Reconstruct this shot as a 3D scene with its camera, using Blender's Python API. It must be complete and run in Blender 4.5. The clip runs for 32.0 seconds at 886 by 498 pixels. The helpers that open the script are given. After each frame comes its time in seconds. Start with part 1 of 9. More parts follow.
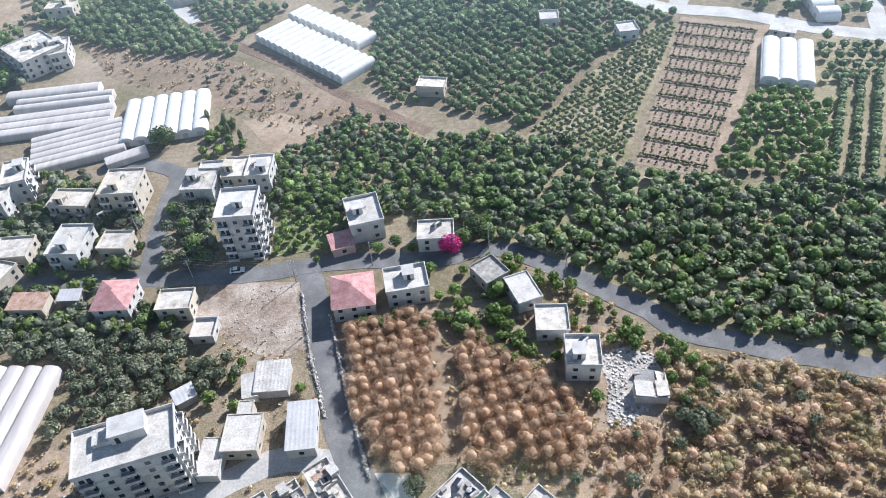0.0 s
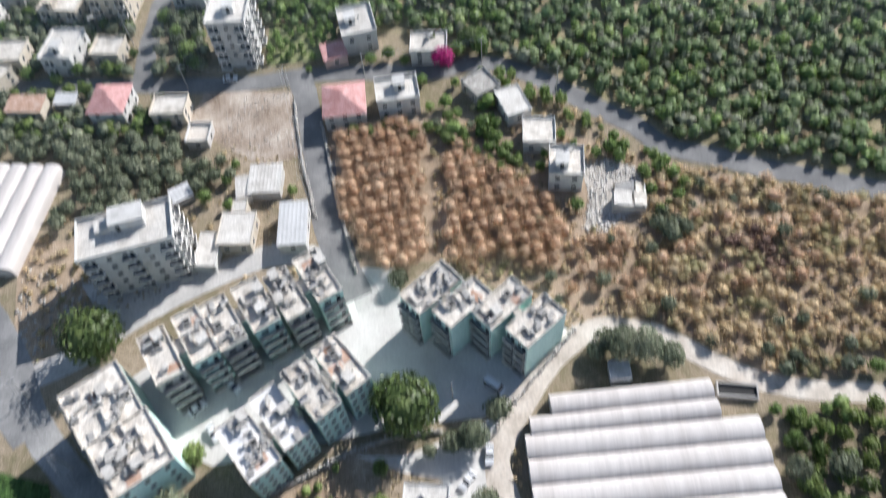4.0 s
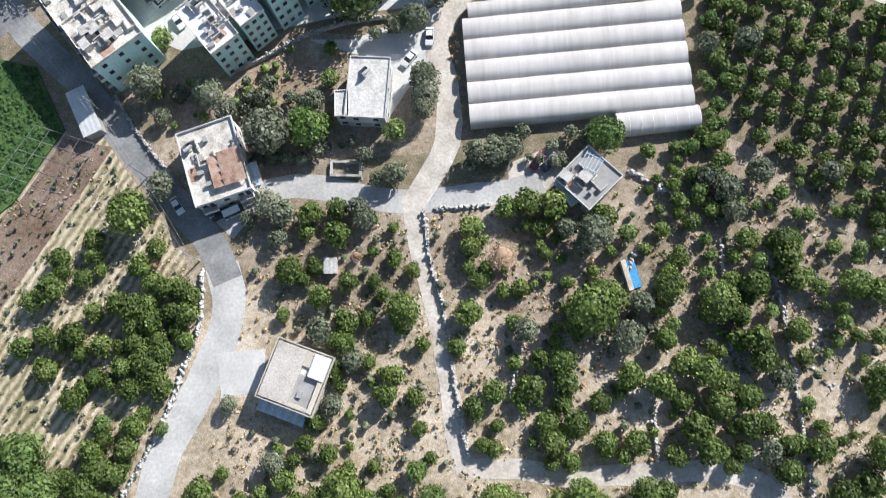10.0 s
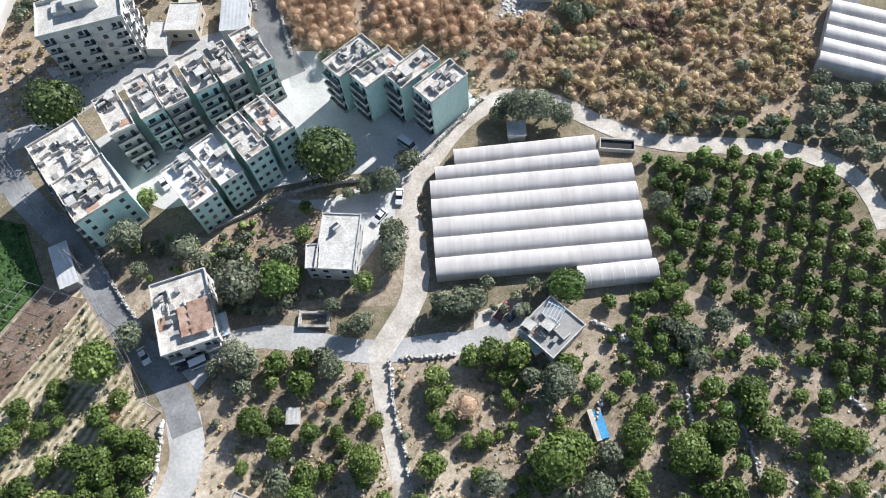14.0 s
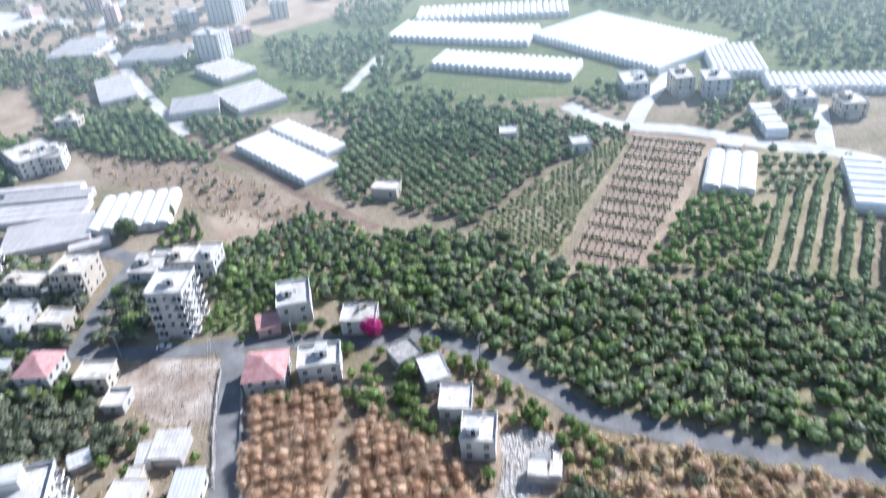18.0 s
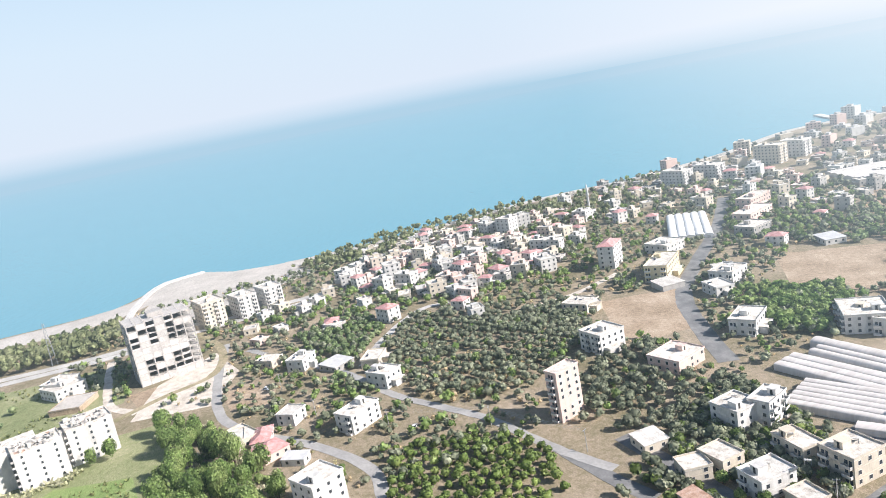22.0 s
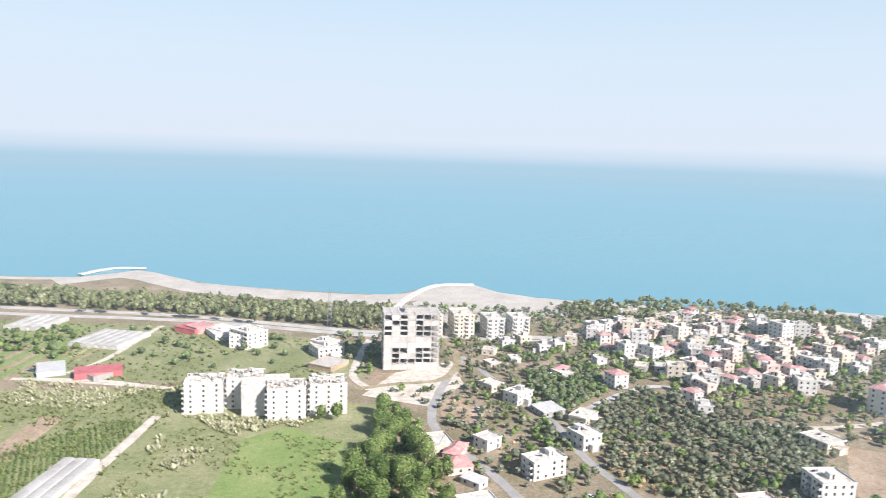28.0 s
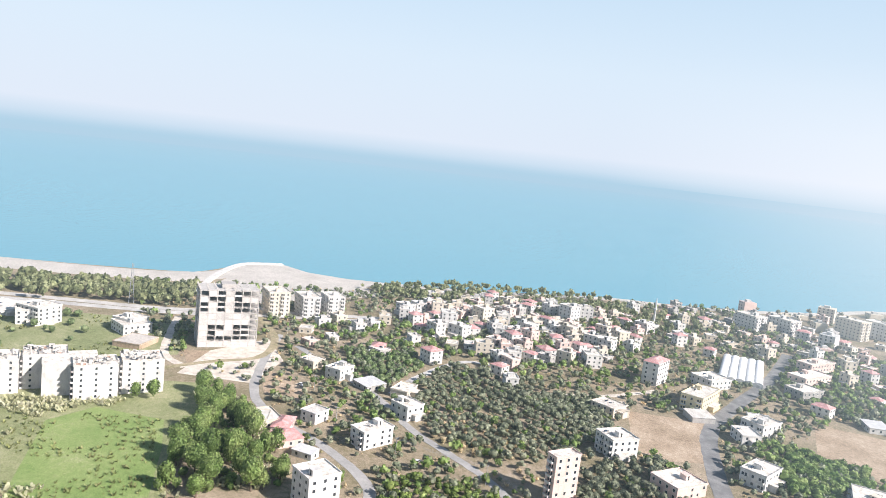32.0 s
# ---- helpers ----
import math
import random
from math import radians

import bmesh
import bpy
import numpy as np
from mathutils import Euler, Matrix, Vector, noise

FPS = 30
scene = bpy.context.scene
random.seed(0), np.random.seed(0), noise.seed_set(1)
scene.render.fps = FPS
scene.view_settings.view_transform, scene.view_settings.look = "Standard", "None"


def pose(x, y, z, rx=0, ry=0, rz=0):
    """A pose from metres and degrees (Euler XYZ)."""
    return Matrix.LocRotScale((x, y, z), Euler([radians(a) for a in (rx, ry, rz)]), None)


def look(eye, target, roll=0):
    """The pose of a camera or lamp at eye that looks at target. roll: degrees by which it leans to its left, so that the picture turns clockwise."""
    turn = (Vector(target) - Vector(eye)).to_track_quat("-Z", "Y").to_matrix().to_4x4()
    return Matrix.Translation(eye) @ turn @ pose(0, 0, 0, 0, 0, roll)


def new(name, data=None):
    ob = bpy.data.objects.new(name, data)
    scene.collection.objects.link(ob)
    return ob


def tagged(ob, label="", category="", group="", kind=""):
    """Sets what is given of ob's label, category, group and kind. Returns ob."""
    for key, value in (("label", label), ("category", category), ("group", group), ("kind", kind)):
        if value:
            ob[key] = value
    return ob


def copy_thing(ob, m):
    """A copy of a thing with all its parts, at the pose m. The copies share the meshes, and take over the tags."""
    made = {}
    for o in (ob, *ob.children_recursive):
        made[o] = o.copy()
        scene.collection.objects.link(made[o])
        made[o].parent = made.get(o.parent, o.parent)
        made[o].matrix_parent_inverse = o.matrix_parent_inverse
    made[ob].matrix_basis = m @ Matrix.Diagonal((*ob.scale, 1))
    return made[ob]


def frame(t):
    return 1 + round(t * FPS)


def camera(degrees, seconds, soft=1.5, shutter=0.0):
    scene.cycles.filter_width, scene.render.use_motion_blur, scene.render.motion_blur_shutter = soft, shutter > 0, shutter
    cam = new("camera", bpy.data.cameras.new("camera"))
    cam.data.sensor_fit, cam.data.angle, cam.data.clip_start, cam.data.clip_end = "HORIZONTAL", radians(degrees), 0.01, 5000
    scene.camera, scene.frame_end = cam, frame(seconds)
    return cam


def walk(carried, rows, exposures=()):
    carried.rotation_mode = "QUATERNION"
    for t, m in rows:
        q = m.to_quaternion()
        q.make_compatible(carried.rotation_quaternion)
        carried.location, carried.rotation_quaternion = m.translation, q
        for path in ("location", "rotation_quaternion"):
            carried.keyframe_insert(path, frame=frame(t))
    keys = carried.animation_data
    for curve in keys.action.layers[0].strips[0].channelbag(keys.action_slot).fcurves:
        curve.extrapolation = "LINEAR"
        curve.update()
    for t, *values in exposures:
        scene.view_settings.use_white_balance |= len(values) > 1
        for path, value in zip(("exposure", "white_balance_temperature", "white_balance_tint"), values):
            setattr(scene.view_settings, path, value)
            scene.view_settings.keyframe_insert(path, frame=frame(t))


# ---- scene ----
# One coastal place seen from the air. x to the right and y ahead of the first view, z up; the flat land is at 0.
PATH = [
    (0.0, -0.00, 0.00, 150.00, 45.73, 3.63, -3.62),
    (0.5, 0.47, -0.37, 149.04, 46.26, 3.56, -3.65),
    (1.0, 1.39, -1.09, 148.62, 46.74, 3.60, -3.64),
    (1.5, 2.52, -1.95, 148.24, 47.31, 3.61, -3.58),
    (2.0, 3.59, -3.51, 147.82, 48.12, 3.68, -0.79),
    (2.5, 4.12, -6.09, 146.95, 45.39, 3.53, -1.30),
    (3.0, 5.34, -7.49, 146.84, 40.09, 3.64, -1.38),
    (3.5, 5.69, -9.24, 146.58, 39.60, 3.59, -1.63),
    (4.0, 4.82, -11.41, 146.16, 34.05, 3.24, -2.01),
    (4.5, 5.42, -13.68, 146.37, 27.27, 3.11, -1.99),
    (6.5, 11.69, -25.57, 146.59, 16.62, 3.91, -1.61),
    (7.0, 12.13, -27.84, 146.97, 14.20, 3.71, -1.66),
    (7.5, 12.83, -30.31, 147.26, 13.83, 3.62, -1.75),
    (8.0, 13.73, -33.06, 147.66, 13.49, 3.60, -1.79),
    (8.5, 14.80, -35.69, 147.86, 13.09, 3.65, -1.81),
    (9.0, 16.05, -38.36, 148.00, 12.65, 3.78, -1.87),
    (9.5, 16.85, -41.01, 148.33, 12.21, 3.73, -1.88),
    (10.0, 17.83, -43.53, 148.61, 11.81, 3.76, -1.86),
    (10.5, 18.85, -45.75, 149.06, 11.09, 3.79, -1.89),
    (11.0, 19.98, -47.28, 149.17, 15.59, 3.86, -1.85),
    (11.5, 20.67, -50.05, 149.16, 22.59, 3.76, -1.87),
    (12.0, 21.13, -53.31, 148.88, 27.67, 3.60, -1.90),
    (12.5, 21.85, -54.51, 148.57, 27.57, 3.54, -1.87),
    (13.0, 22.64, -54.47, 148.44, 27.24, 3.54, -1.91),
    (13.5, 23.31, -53.73, 148.16, 26.84, 3.49, -1.92),
    (15.5, 27.26, -39.17, 146.19, 24.77, 3.58, -1.77),
    (16.0, 28.13, -36.22, 144.03, 31.63, 3.68, -1.64),
    (16.5, 28.63, -32.29, 141.72, 38.31, 3.64, -1.46),
    (17.0, 29.44, -27.01, 140.16, 44.60, 3.69, -1.17),
    (17.5, 30.49, -20.73, 138.32, 50.78, 3.86, -0.86),
    (18.0, 32.45, -15.01, 137.12, 57.13, 4.22, -0.36),
    (18.5, 33.48, -9.01, 135.91, 63.67, 4.34, 0.09),
    (19.0, 32.25, -4.11, 134.36, 70.77, 4.30, 0.31),
    (19.5, 29.85, -0.34, 131.91, 74.27, 4.61, 1.95),
    (20.0, 28.47, 0.49, 130.39, 75.89, 6.95, 15.51),
    (20.5, 28.08, 2.89, 130.13, 77.51, 8.97, 27.19),
    (21.0, 27.41, 5.31, 130.66, 80.91, 10.22, 51.16),
    (21.5, 27.19, 9.76, 130.54, 77.66, 10.76, 62.89),
    (22.0, 28.06, 13.20, 132.05, 77.39, 10.65, 63.20),
    (22.5, 30.70, 15.37, 134.04, 79.05, 10.34, 72.80),
    (23.0, 34.69, 17.45, 136.37, 81.97, 9.04, 89.60),
    (23.5, 37.26, 19.87, 137.73, 82.77, 7.79, 94.45),
    (24.0, 38.84, 22.38, 138.83, 83.07, 6.82, 97.28),
    (24.5, 40.15, 23.75, 139.16, 83.27, 5.60, 100.01),
    (26.5, 45.22, 32.69, 140.63, 82.55, 1.98, 96.10),
    (27.0, 46.19, 32.38, 140.95, 82.32, 0.87, 94.74),
    (27.5, 47.09, 31.77, 140.71, 82.26, -0.23, 88.71),
    (28.0, 48.18, 30.85, 140.09, 82.33, -1.75, 88.39),
    (28.5, 49.30, 29.44, 139.91, 82.47, -2.91, 83.49),
    (29.0, 50.33, 27.51, 139.36, 82.59, -4.19, 82.32),
    (29.5, 51.18, 24.84, 138.51, 82.87, -4.76, 78.00),
    (30.0, 52.49, 21.62, 137.76, 82.98, -5.35, 76.20),
    (30.5, 53.18, 18.15, 137.19, 82.94, -5.80, 74.20),
    (31.0, 53.77, 14.83, 136.47, 82.82, -6.01, 72.89),
    (31.5, 53.95, 11.68, 136.20, 82.53, -6.14, 72.64),
    (32.0, 54.12, 9.65, 135.86, 82.33, -6.21, 72.44),
]
cam = camera(62.90, 32.0, soft=0.8, shutter=0.8)
walk(cam, [(r[0], pose(*r[1:])) for r in PATH],
     exposures=[(0, 0.62, 5900, 13), (2, 0.64, 5900, 13), (4.5, 0.56, 6200, 11), (9, 0.56, 6130, 10), (13, 0.56, 6030, 10), (16, 0.58, 6200, 9), (17, 0.64, 5900, 9),
                (18, 0.84, 5650, 14), (19, 1.0, 5750, 17), (20, 1.02, 6150, 19), (21, 0.92, 6650, 16), (22, 0.86, 6500, 14), (24, 0.85, 6550, 14), (28, 0.85, 6550, 15), (32, 0.87, 6600, 15)])

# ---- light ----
# emitted haze by distance over 4500 m: colour and share, away from the sun (over the sea) and towards it
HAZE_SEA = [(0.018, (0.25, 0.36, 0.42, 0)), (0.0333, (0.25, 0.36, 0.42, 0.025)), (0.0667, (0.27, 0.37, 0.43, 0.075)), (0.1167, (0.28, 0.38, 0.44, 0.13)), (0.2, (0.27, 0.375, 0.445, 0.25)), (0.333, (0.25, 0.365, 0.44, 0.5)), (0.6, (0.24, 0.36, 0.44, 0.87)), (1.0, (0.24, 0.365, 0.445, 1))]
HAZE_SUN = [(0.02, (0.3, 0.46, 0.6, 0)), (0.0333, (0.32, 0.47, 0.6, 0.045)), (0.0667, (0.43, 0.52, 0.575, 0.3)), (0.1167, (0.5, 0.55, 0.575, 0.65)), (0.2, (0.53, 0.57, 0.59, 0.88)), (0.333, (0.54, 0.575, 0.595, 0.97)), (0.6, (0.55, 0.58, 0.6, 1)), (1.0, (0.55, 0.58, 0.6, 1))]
SUN_AZ, SUN_EL = 45.0, 34.0          # degrees clockwise from +y, and above the horizon
world = bpy.data.worlds.new("sky")
scene.world = world
world.use_nodes = True
wn = world.node_tree
sky = wn.nodes.new("ShaderNodeTexSky")
sky.sky_type, sky.sun_disc = "NISHITA", False
sky.sun_elevation, sky.sun_rotation = radians(SUN_EL), radians(SUN_AZ)
sky.air_density, sky.dust_density, sky.ozone_density = 1.0, 0.6, 2.0
wn.links.new(sky.outputs[0], wn.nodes["Background"].inputs[0])
wn.nodes["Background"].inputs[1].default_value = 0.078
sun = new("sun", bpy.data.lights.new("sun", "SUN"))
sun.data.energy, sun.data.angle, sun.data.color = 4.95, radians(0.6), (1.0, 0.965, 0.92)
sd = Vector((math.sin(radians(SUN_AZ)) * math.cos(radians(SUN_EL)), math.cos(radians(SUN_AZ)) * math.cos(radians(SUN_EL)), math.sin(radians(SUN_EL))))
sun.matrix_world = look(sd * 300, (0, 0, 0))


# ---- materials ----
def material(name, colors, rough=0.85, scale=0.3, fine=4.0, bump=0.15, metal=0.0, island=0.0, translucent=0.0, spec=0.3, stretch=(1, 1, 1), contrast=0.3, grain=0.27, each=0.0):
    """Colours mixed by noise at two scales in metres, with grain and relief."""
    m = bpy.data.materials.new(name)
    m.use_nodes = True
    nt = m.node_tree
    n, l = nt.nodes, nt.links
    b = n["Principled BSDF"]
    pos = n.new("ShaderNodeNewGeometry")
    mapping = n.new("ShaderNodeMapping")
    mapping.inputs["Scale"].default_value = stretch
    l.new(pos.outputs["Position"], mapping.inputs[0])
    big = n.new("ShaderNodeTexNoise")
    big.inputs["Scale"].default_value, big.inputs["Detail"].default_value, big.inputs["Roughness"].default_value = scale, 6, 0.62
    small = n.new("ShaderNodeTexNoise")
    small.inputs["Scale"].default_value, small.inputs["Detail"].default_value = fine, 5
    for t in (big, small):
        l.new(mapping.outputs[0], t.inputs["Vector"])
    ramp = n.new("ShaderNodeValToRGB")
    e = ramp.color_ramp.elements
    while len(e) < len(colors):
        e.new(0.5)
    for i, c in enumerate(colors):
        e[i].position = 0.5 + contrast * (i / max(1, len(colors) - 1) - 0.5) if len(colors) > 1 else 0.5
        e[i].color = (*c, 1)
    l.new(big.outputs[0], ramp.inputs[0])
    mix = n.new("ShaderNodeMix")
    mix.data_type, mix.blend_type = "RGBA", "MULTIPLY"
    mix.inputs["Factor"].default_value = 1.0
    speck = n.new("ShaderNodeMapRange")
    speck.inputs["From Min"].default_value, speck.inputs["From Max"].default_value = 0.25, 0.75
    speck.inputs["To Min"].default_value, speck.inputs["To Max"].default_value = 1 - grain, 1 + grain
    l.new(small.outputs[0], speck.inputs["Value"])
    l.new(ramp.outputs[0], mix.inputs["A"])
    l.new(speck.outputs[0], mix.inputs["B"])
    col = mix.outputs["Result"]
    if island:
        rnd = n.new("ShaderNodeMapRange")
        rnd.inputs["To Min"].default_value, rnd.inputs["To Max"].default_value = 1 - island, 1 + island
        l.new(pos.outputs["Random Per Island"], rnd.inputs["Value"])
        mix2 = n.new("ShaderNodeMix")
        mix2.data_type, mix2.blend_type = "RGBA", "MULTIPLY"
        mix2.inputs["Factor"].default_value = 1.0
        l.new(col, mix2.inputs["A"])
        l.new(rnd.outputs[0], mix2.inputs["B"])
        col = mix2.outputs["Result"]
    if each:
        info, rnd = n.new("ShaderNodeObjectInfo"), n.new("ShaderNodeMapRange")
        rnd.inputs["To Min"].default_value, rnd.inputs["To Max"].default_value = 1 - each, 1 + each
        l.new(info.outputs["Random"], rnd.inputs["Value"])
        mix3 = n.new("ShaderNodeMix")
        mix3.data_type, mix3.blend_type = "RGBA", "MULTIPLY"
        mix3.inputs["Factor"].default_value = 1.0
        l.new(col, mix3.inputs["A"])
        l.new(rnd.outputs[0], mix3.inputs["B"])
        col = mix3.outputs["Result"]
    l.new(col, b.inputs["Base Color"])
    b.inputs["Roughness"].default_value, b.inputs["Metallic"].default_value = rough, metal
    b.inputs["Specular IOR Level"].default_value = spec
    if bump:
        bp = n.new("ShaderNodeBump")
        bp.inputs["Strength"].default_value, bp.inputs["Distance"].default_value = bump, 0.2
        l.new(small.outputs[0], bp.inputs["Height"])
        l.new(bp.outputs[0], b.inputs["Normal"])
    if translucent:
        tr = n.new("ShaderNodeBsdfTranslucent")
        ms = n.new("ShaderNodeMixShader")
        ms.inputs[0].default_value = translucent
        l.new(col, tr.inputs[0])
        l.new(b.outputs[0], ms.inputs[1])
        l.new(tr.outputs[0], ms.inputs[2])
        l.new(ms.outputs[0], n["Material Output"].inputs[0])
    return m


def earth(name, colors, patch=0.05, clod=0.7, speck=4.0, bump=0.6, weight=0.5, spread=0.32, streak=None):
    """Bare ground: patches, clods and specks of several colours; furrow: direction in degrees, spacing in metres and strength."""
    m = bpy.data.materials.new(name)
    m.use_nodes = True
    n, l = m.node_tree.nodes, m.node_tree.links
    b, pos = n["Principled BSDF"], n.new("ShaderNodeNewGeometry")
    tex = []
    for scale, detail, rough in ((patch, 5, .6), (clod, 9, .72), (speck, 4, .6)):
        t = n.new("ShaderNodeTexNoise")
        t.inputs["Scale"].default_value, t.inputs["Detail"].default_value, t.inputs["Roughness"].default_value = scale, detail, rough
        l.new(pos.outputs["Position"], t.inputs["Vector"])
        tex.append(t.outputs[0])
    blend = n.new("ShaderNodeMix")
    blend.inputs[0].default_value = weight
    l.new(tex[0], blend.inputs[2])
    l.new(tex[1], blend.inputs[3])
    value = blend.outputs[0]
    if streak:
        mp, wv, ad = n.new("ShaderNodeMapping"), n.new("ShaderNodeTexWave"), n.new("ShaderNodeMath")
        mp.inputs["Rotation"].default_value = (0, 0, radians(90 - streak[0]))
        l.new(pos.outputs["Position"], mp.inputs[0])
        l.new(mp.outputs[0], wv.inputs["Vector"])
        wv.inputs["Scale"].default_value, wv.inputs["Distortion"].default_value, wv.inputs["Detail"].default_value = .314 / streak[1], 3.0, 4
        wv.inputs["Detail Scale"].default_value = 1.5
        ad.operation = "MULTIPLY_ADD"
        l.new(wv.outputs["Fac"], ad.inputs[0])
        ad.inputs[1].default_value = streak[2]
        l.new(value, ad.inputs[2])
        ad2 = n.new("ShaderNodeMath")
        ad2.operation = "SUBTRACT"
        ad2.inputs[1].default_value = streak[2] / 2
        l.new(ad.outputs[0], ad2.inputs[0])
        value = ad2.outputs[0]
    ramp = n.new("ShaderNodeValToRGB")
    e = ramp.color_ramp.elements
    while len(e) < len(colors):
        e.new(0.5)
    for i, c in enumerate(colors):
        e[i].position, e[i].color = 0.5 + spread * (i / (len(colors) - 1) - 0.5), (*c, 1)
    l.new(value, ramp.inputs[0])
    mr, mx = n.new("ShaderNodeMapRange"), n.new("ShaderNodeMix")
    mr.inputs["From Min"].default_value, mr.inputs["From Max"].default_value = .3, .7
    mr.inputs["To Min"].default_value, mr.inputs["To Max"].default_value = .62, 1.38
    l.new(tex[2], mr.inputs["Value"])
    mx.data_type, mx.blend_type = "RGBA", "MULTIPLY"
    mx.inputs["Factor"].default_value = 1.0
    l.new(ramp.outputs[0], mx.inputs["A"])
    l.new(mr.outputs[0], mx.inputs["B"])
    l.new(mx.outputs["Result"], b.inputs["Base Color"])
    b.inputs["Roughness"].default_value, b.inputs["Specular IOR Level"].default_value = .95, .15
    bp = n.new("ShaderNodeBump")
    bp.inputs["Strength"].default_value, bp.inputs["Distance"].default_value = bump, .35
    l.new(tex[1], bp.inputs["Height"])
    l.new(bp.outputs[0], b.inputs["Normal"])
    return m


M = {}
M["ground"] = earth("dry_ground", [(0.13, 0.125, 0.07), (0.2, 0.17, 0.105), (0.31, 0.25, 0.18), (0.4, 0.33, 0.25)], patch=0.03, clod=0.5, speck=2.5)
M["soil"] = earth("brown_soil", [(0.11, 0.075, 0.05), (0.18, 0.125, 0.088), (0.255, 0.185, 0.14), (0.35, 0.275, 0.215)], patch=0.1, clod=1.0, speck=4.0)
M["redsoil"] = earth("tilled_soil", [(0.25, 0.18, 0.13), (0.33, 0.245, 0.185), (0.39, 0.3, 0.235)], patch=0.05, clod=0.5, speck=2.0)
M["straw"] = earth("dry_grass", [(0.2, 0.15, 0.1), (0.3, 0.225, 0.155), (0.4, 0.31, 0.225), (0.5, 0.41, 0.31)], patch=0.05, clod=0.5, speck=3.0)
M["grass"] = earth("green_grass", [(0.13, 0.155, 0.07), (0.195, 0.215, 0.1), (0.265, 0.27, 0.145), (0.36, 0.335, 0.22)], patch=0.03, clod=0.35, speck=1.8)
M["meadow"] = earth("bright_grass", [(0.13, 0.195, 0.06), (0.175, 0.245, 0.08), (0.225, 0.28, 0.105), (0.3, 0.315, 0.165)], patch=0.035, clod=0.4, speck=2.0)
M["crop"] = material("leafy_crop", [(0.035, 0.075, 0.02), (0.055, 0.108, 0.028), (0.08, 0.13, 0.038)], scale=0.35, fine=1.6, bump=1.0, grain=0.45, island=0.3)
M["asphalt"] = material("asphalt", [(0.14, 0.138, 0.136), (0.18, 0.177, 0.173), (0.24, 0.235, 0.225)], rough=0.9, scale=0.12, fine=2, bump=0.05, grain=0.16)
M["paleroad"] = material("dusty_asphalt", [(0.41, 0.393, 0.368), (0.5, 0.482, 0.452), (0.58, 0.558, 0.522)], rough=0.92, scale=0.12, fine=1.6, bump=0.0, grain=0.16)
M["dirtroad"] = material("dusty_track", [(0.4, 0.345, 0.285), (0.54, 0.48, 0.41), (0.65, 0.595, 0.52)], rough=0.95, scale=0.2, fine=1.8, bump=0.0, grain=0.2, contrast=0.36)
M["concrete"] = material("concrete_yard", [(0.33, 0.315, 0.295), (0.43, 0.412, 0.388), (0.54, 0.52, 0.49)], rough=0.9, scale=0.08, fine=1.6, bump=0.0, grain=0.18, contrast=0.4)
M["sand"] = material("beach_sand", [(0.4, 0.365, 0.325), (0.49, 0.45, 0.405)], scale=0.05, fine=0.8, bump=0.2)
M["rock"] = material("pale_rock", [(0.2, 0.19, 0.17), (0.33, 0.31, 0.28), (0.46, 0.43, 0.39)], scale=0.6, fine=3, bump=0.4, island=0.35)
M["white"] = material("white_paint", [(0.41, 0.395, 0.37), (0.52, 0.505, 0.48), (0.58, 0.565, 0.54)], rough=0.8, scale=0.35, fine=2.5, bump=0.05, each=0.1, stretch=(1, 1, 0.45), contrast=0.36, grain=0.1)
M["cream"] = material("cream_paint", [(0.48, 0.42, 0.34), (0.58, 0.515, 0.42)], rough=0.8, scale=0.35, fine=2.5, bump=0.05, each=0.1, stretch=(1, 1, 0.45), contrast=0.36, grain=0.1)
M["yellow"] = material("yellow_paint", [(0.56, 0.47, 0.3), (0.62, 0.53, 0.35)], rough=0.8, scale=0.35, fine=2.5, bump=0.05, each=0.1, stretch=(1, 1, 0.45), contrast=0.36, grain=0.1)
M["pink"] = material("pink_paint", [(0.52, 0.38, 0.33), (0.6, 0.46, 0.41)], rough=0.8, scale=0.35, fine=2.5, bump=0.05, each=0.1, stretch=(1, 1, 0.45), contrast=0.36, grain=0.1)
M["teal"] = material("teal_paint", [(0.42, 0.6, 0.545), (0.51, 0.68, 0.62), (0.56, 0.71, 0.655)], rough=0.75, scale=0.35, fine=2.5, bump=0.05, each=0.06, stretch=(1, 1, 0.4), contrast=0.36, grain=0.1)
M["bluewall"] = material("blue_paint", [(0.42, 0.55, 0.66), (0.5, 0.62, 0.72)], rough=0.75, scale=0.35, fine=2.5, bump=0.05)
M["greywall"] = material("bare_concrete", [(0.28, 0.268, 0.25), (0.38, 0.362, 0.34)], rough=0.8, scale=0.35, fine=2.5, bump=0.05, each=0.1, stretch=(1, 1, 0.45), contrast=0.36, grain=0.1)
M["roofslab"] = material("weathered_roof", [(0.33, 0.295, 0.25), (0.51, 0.465, 0.405), (0.63, 0.585, 0.52), (0.7, 0.66, 0.595)], rough=0.9, scale=0.45, fine=2.6, bump=0.1, each=0.12, contrast=0.36)
M["whiteroof"] = material("white_roof", [(0.41, 0.38, 0.34), (0.54, 0.51, 0.465), (0.62, 0.595, 0.55)], rough=0.85, scale=0.35, fine=2.4, bump=0.05, each=0.08, contrast=0.36)
M["redroof"] = material("red_roof_tiles", [(0.4, 0.19, 0.175), (0.48, 0.26, 0.245), (0.55, 0.34, 0.32)], rough=0.8, scale=0.5, fine=4, bump=0.3)
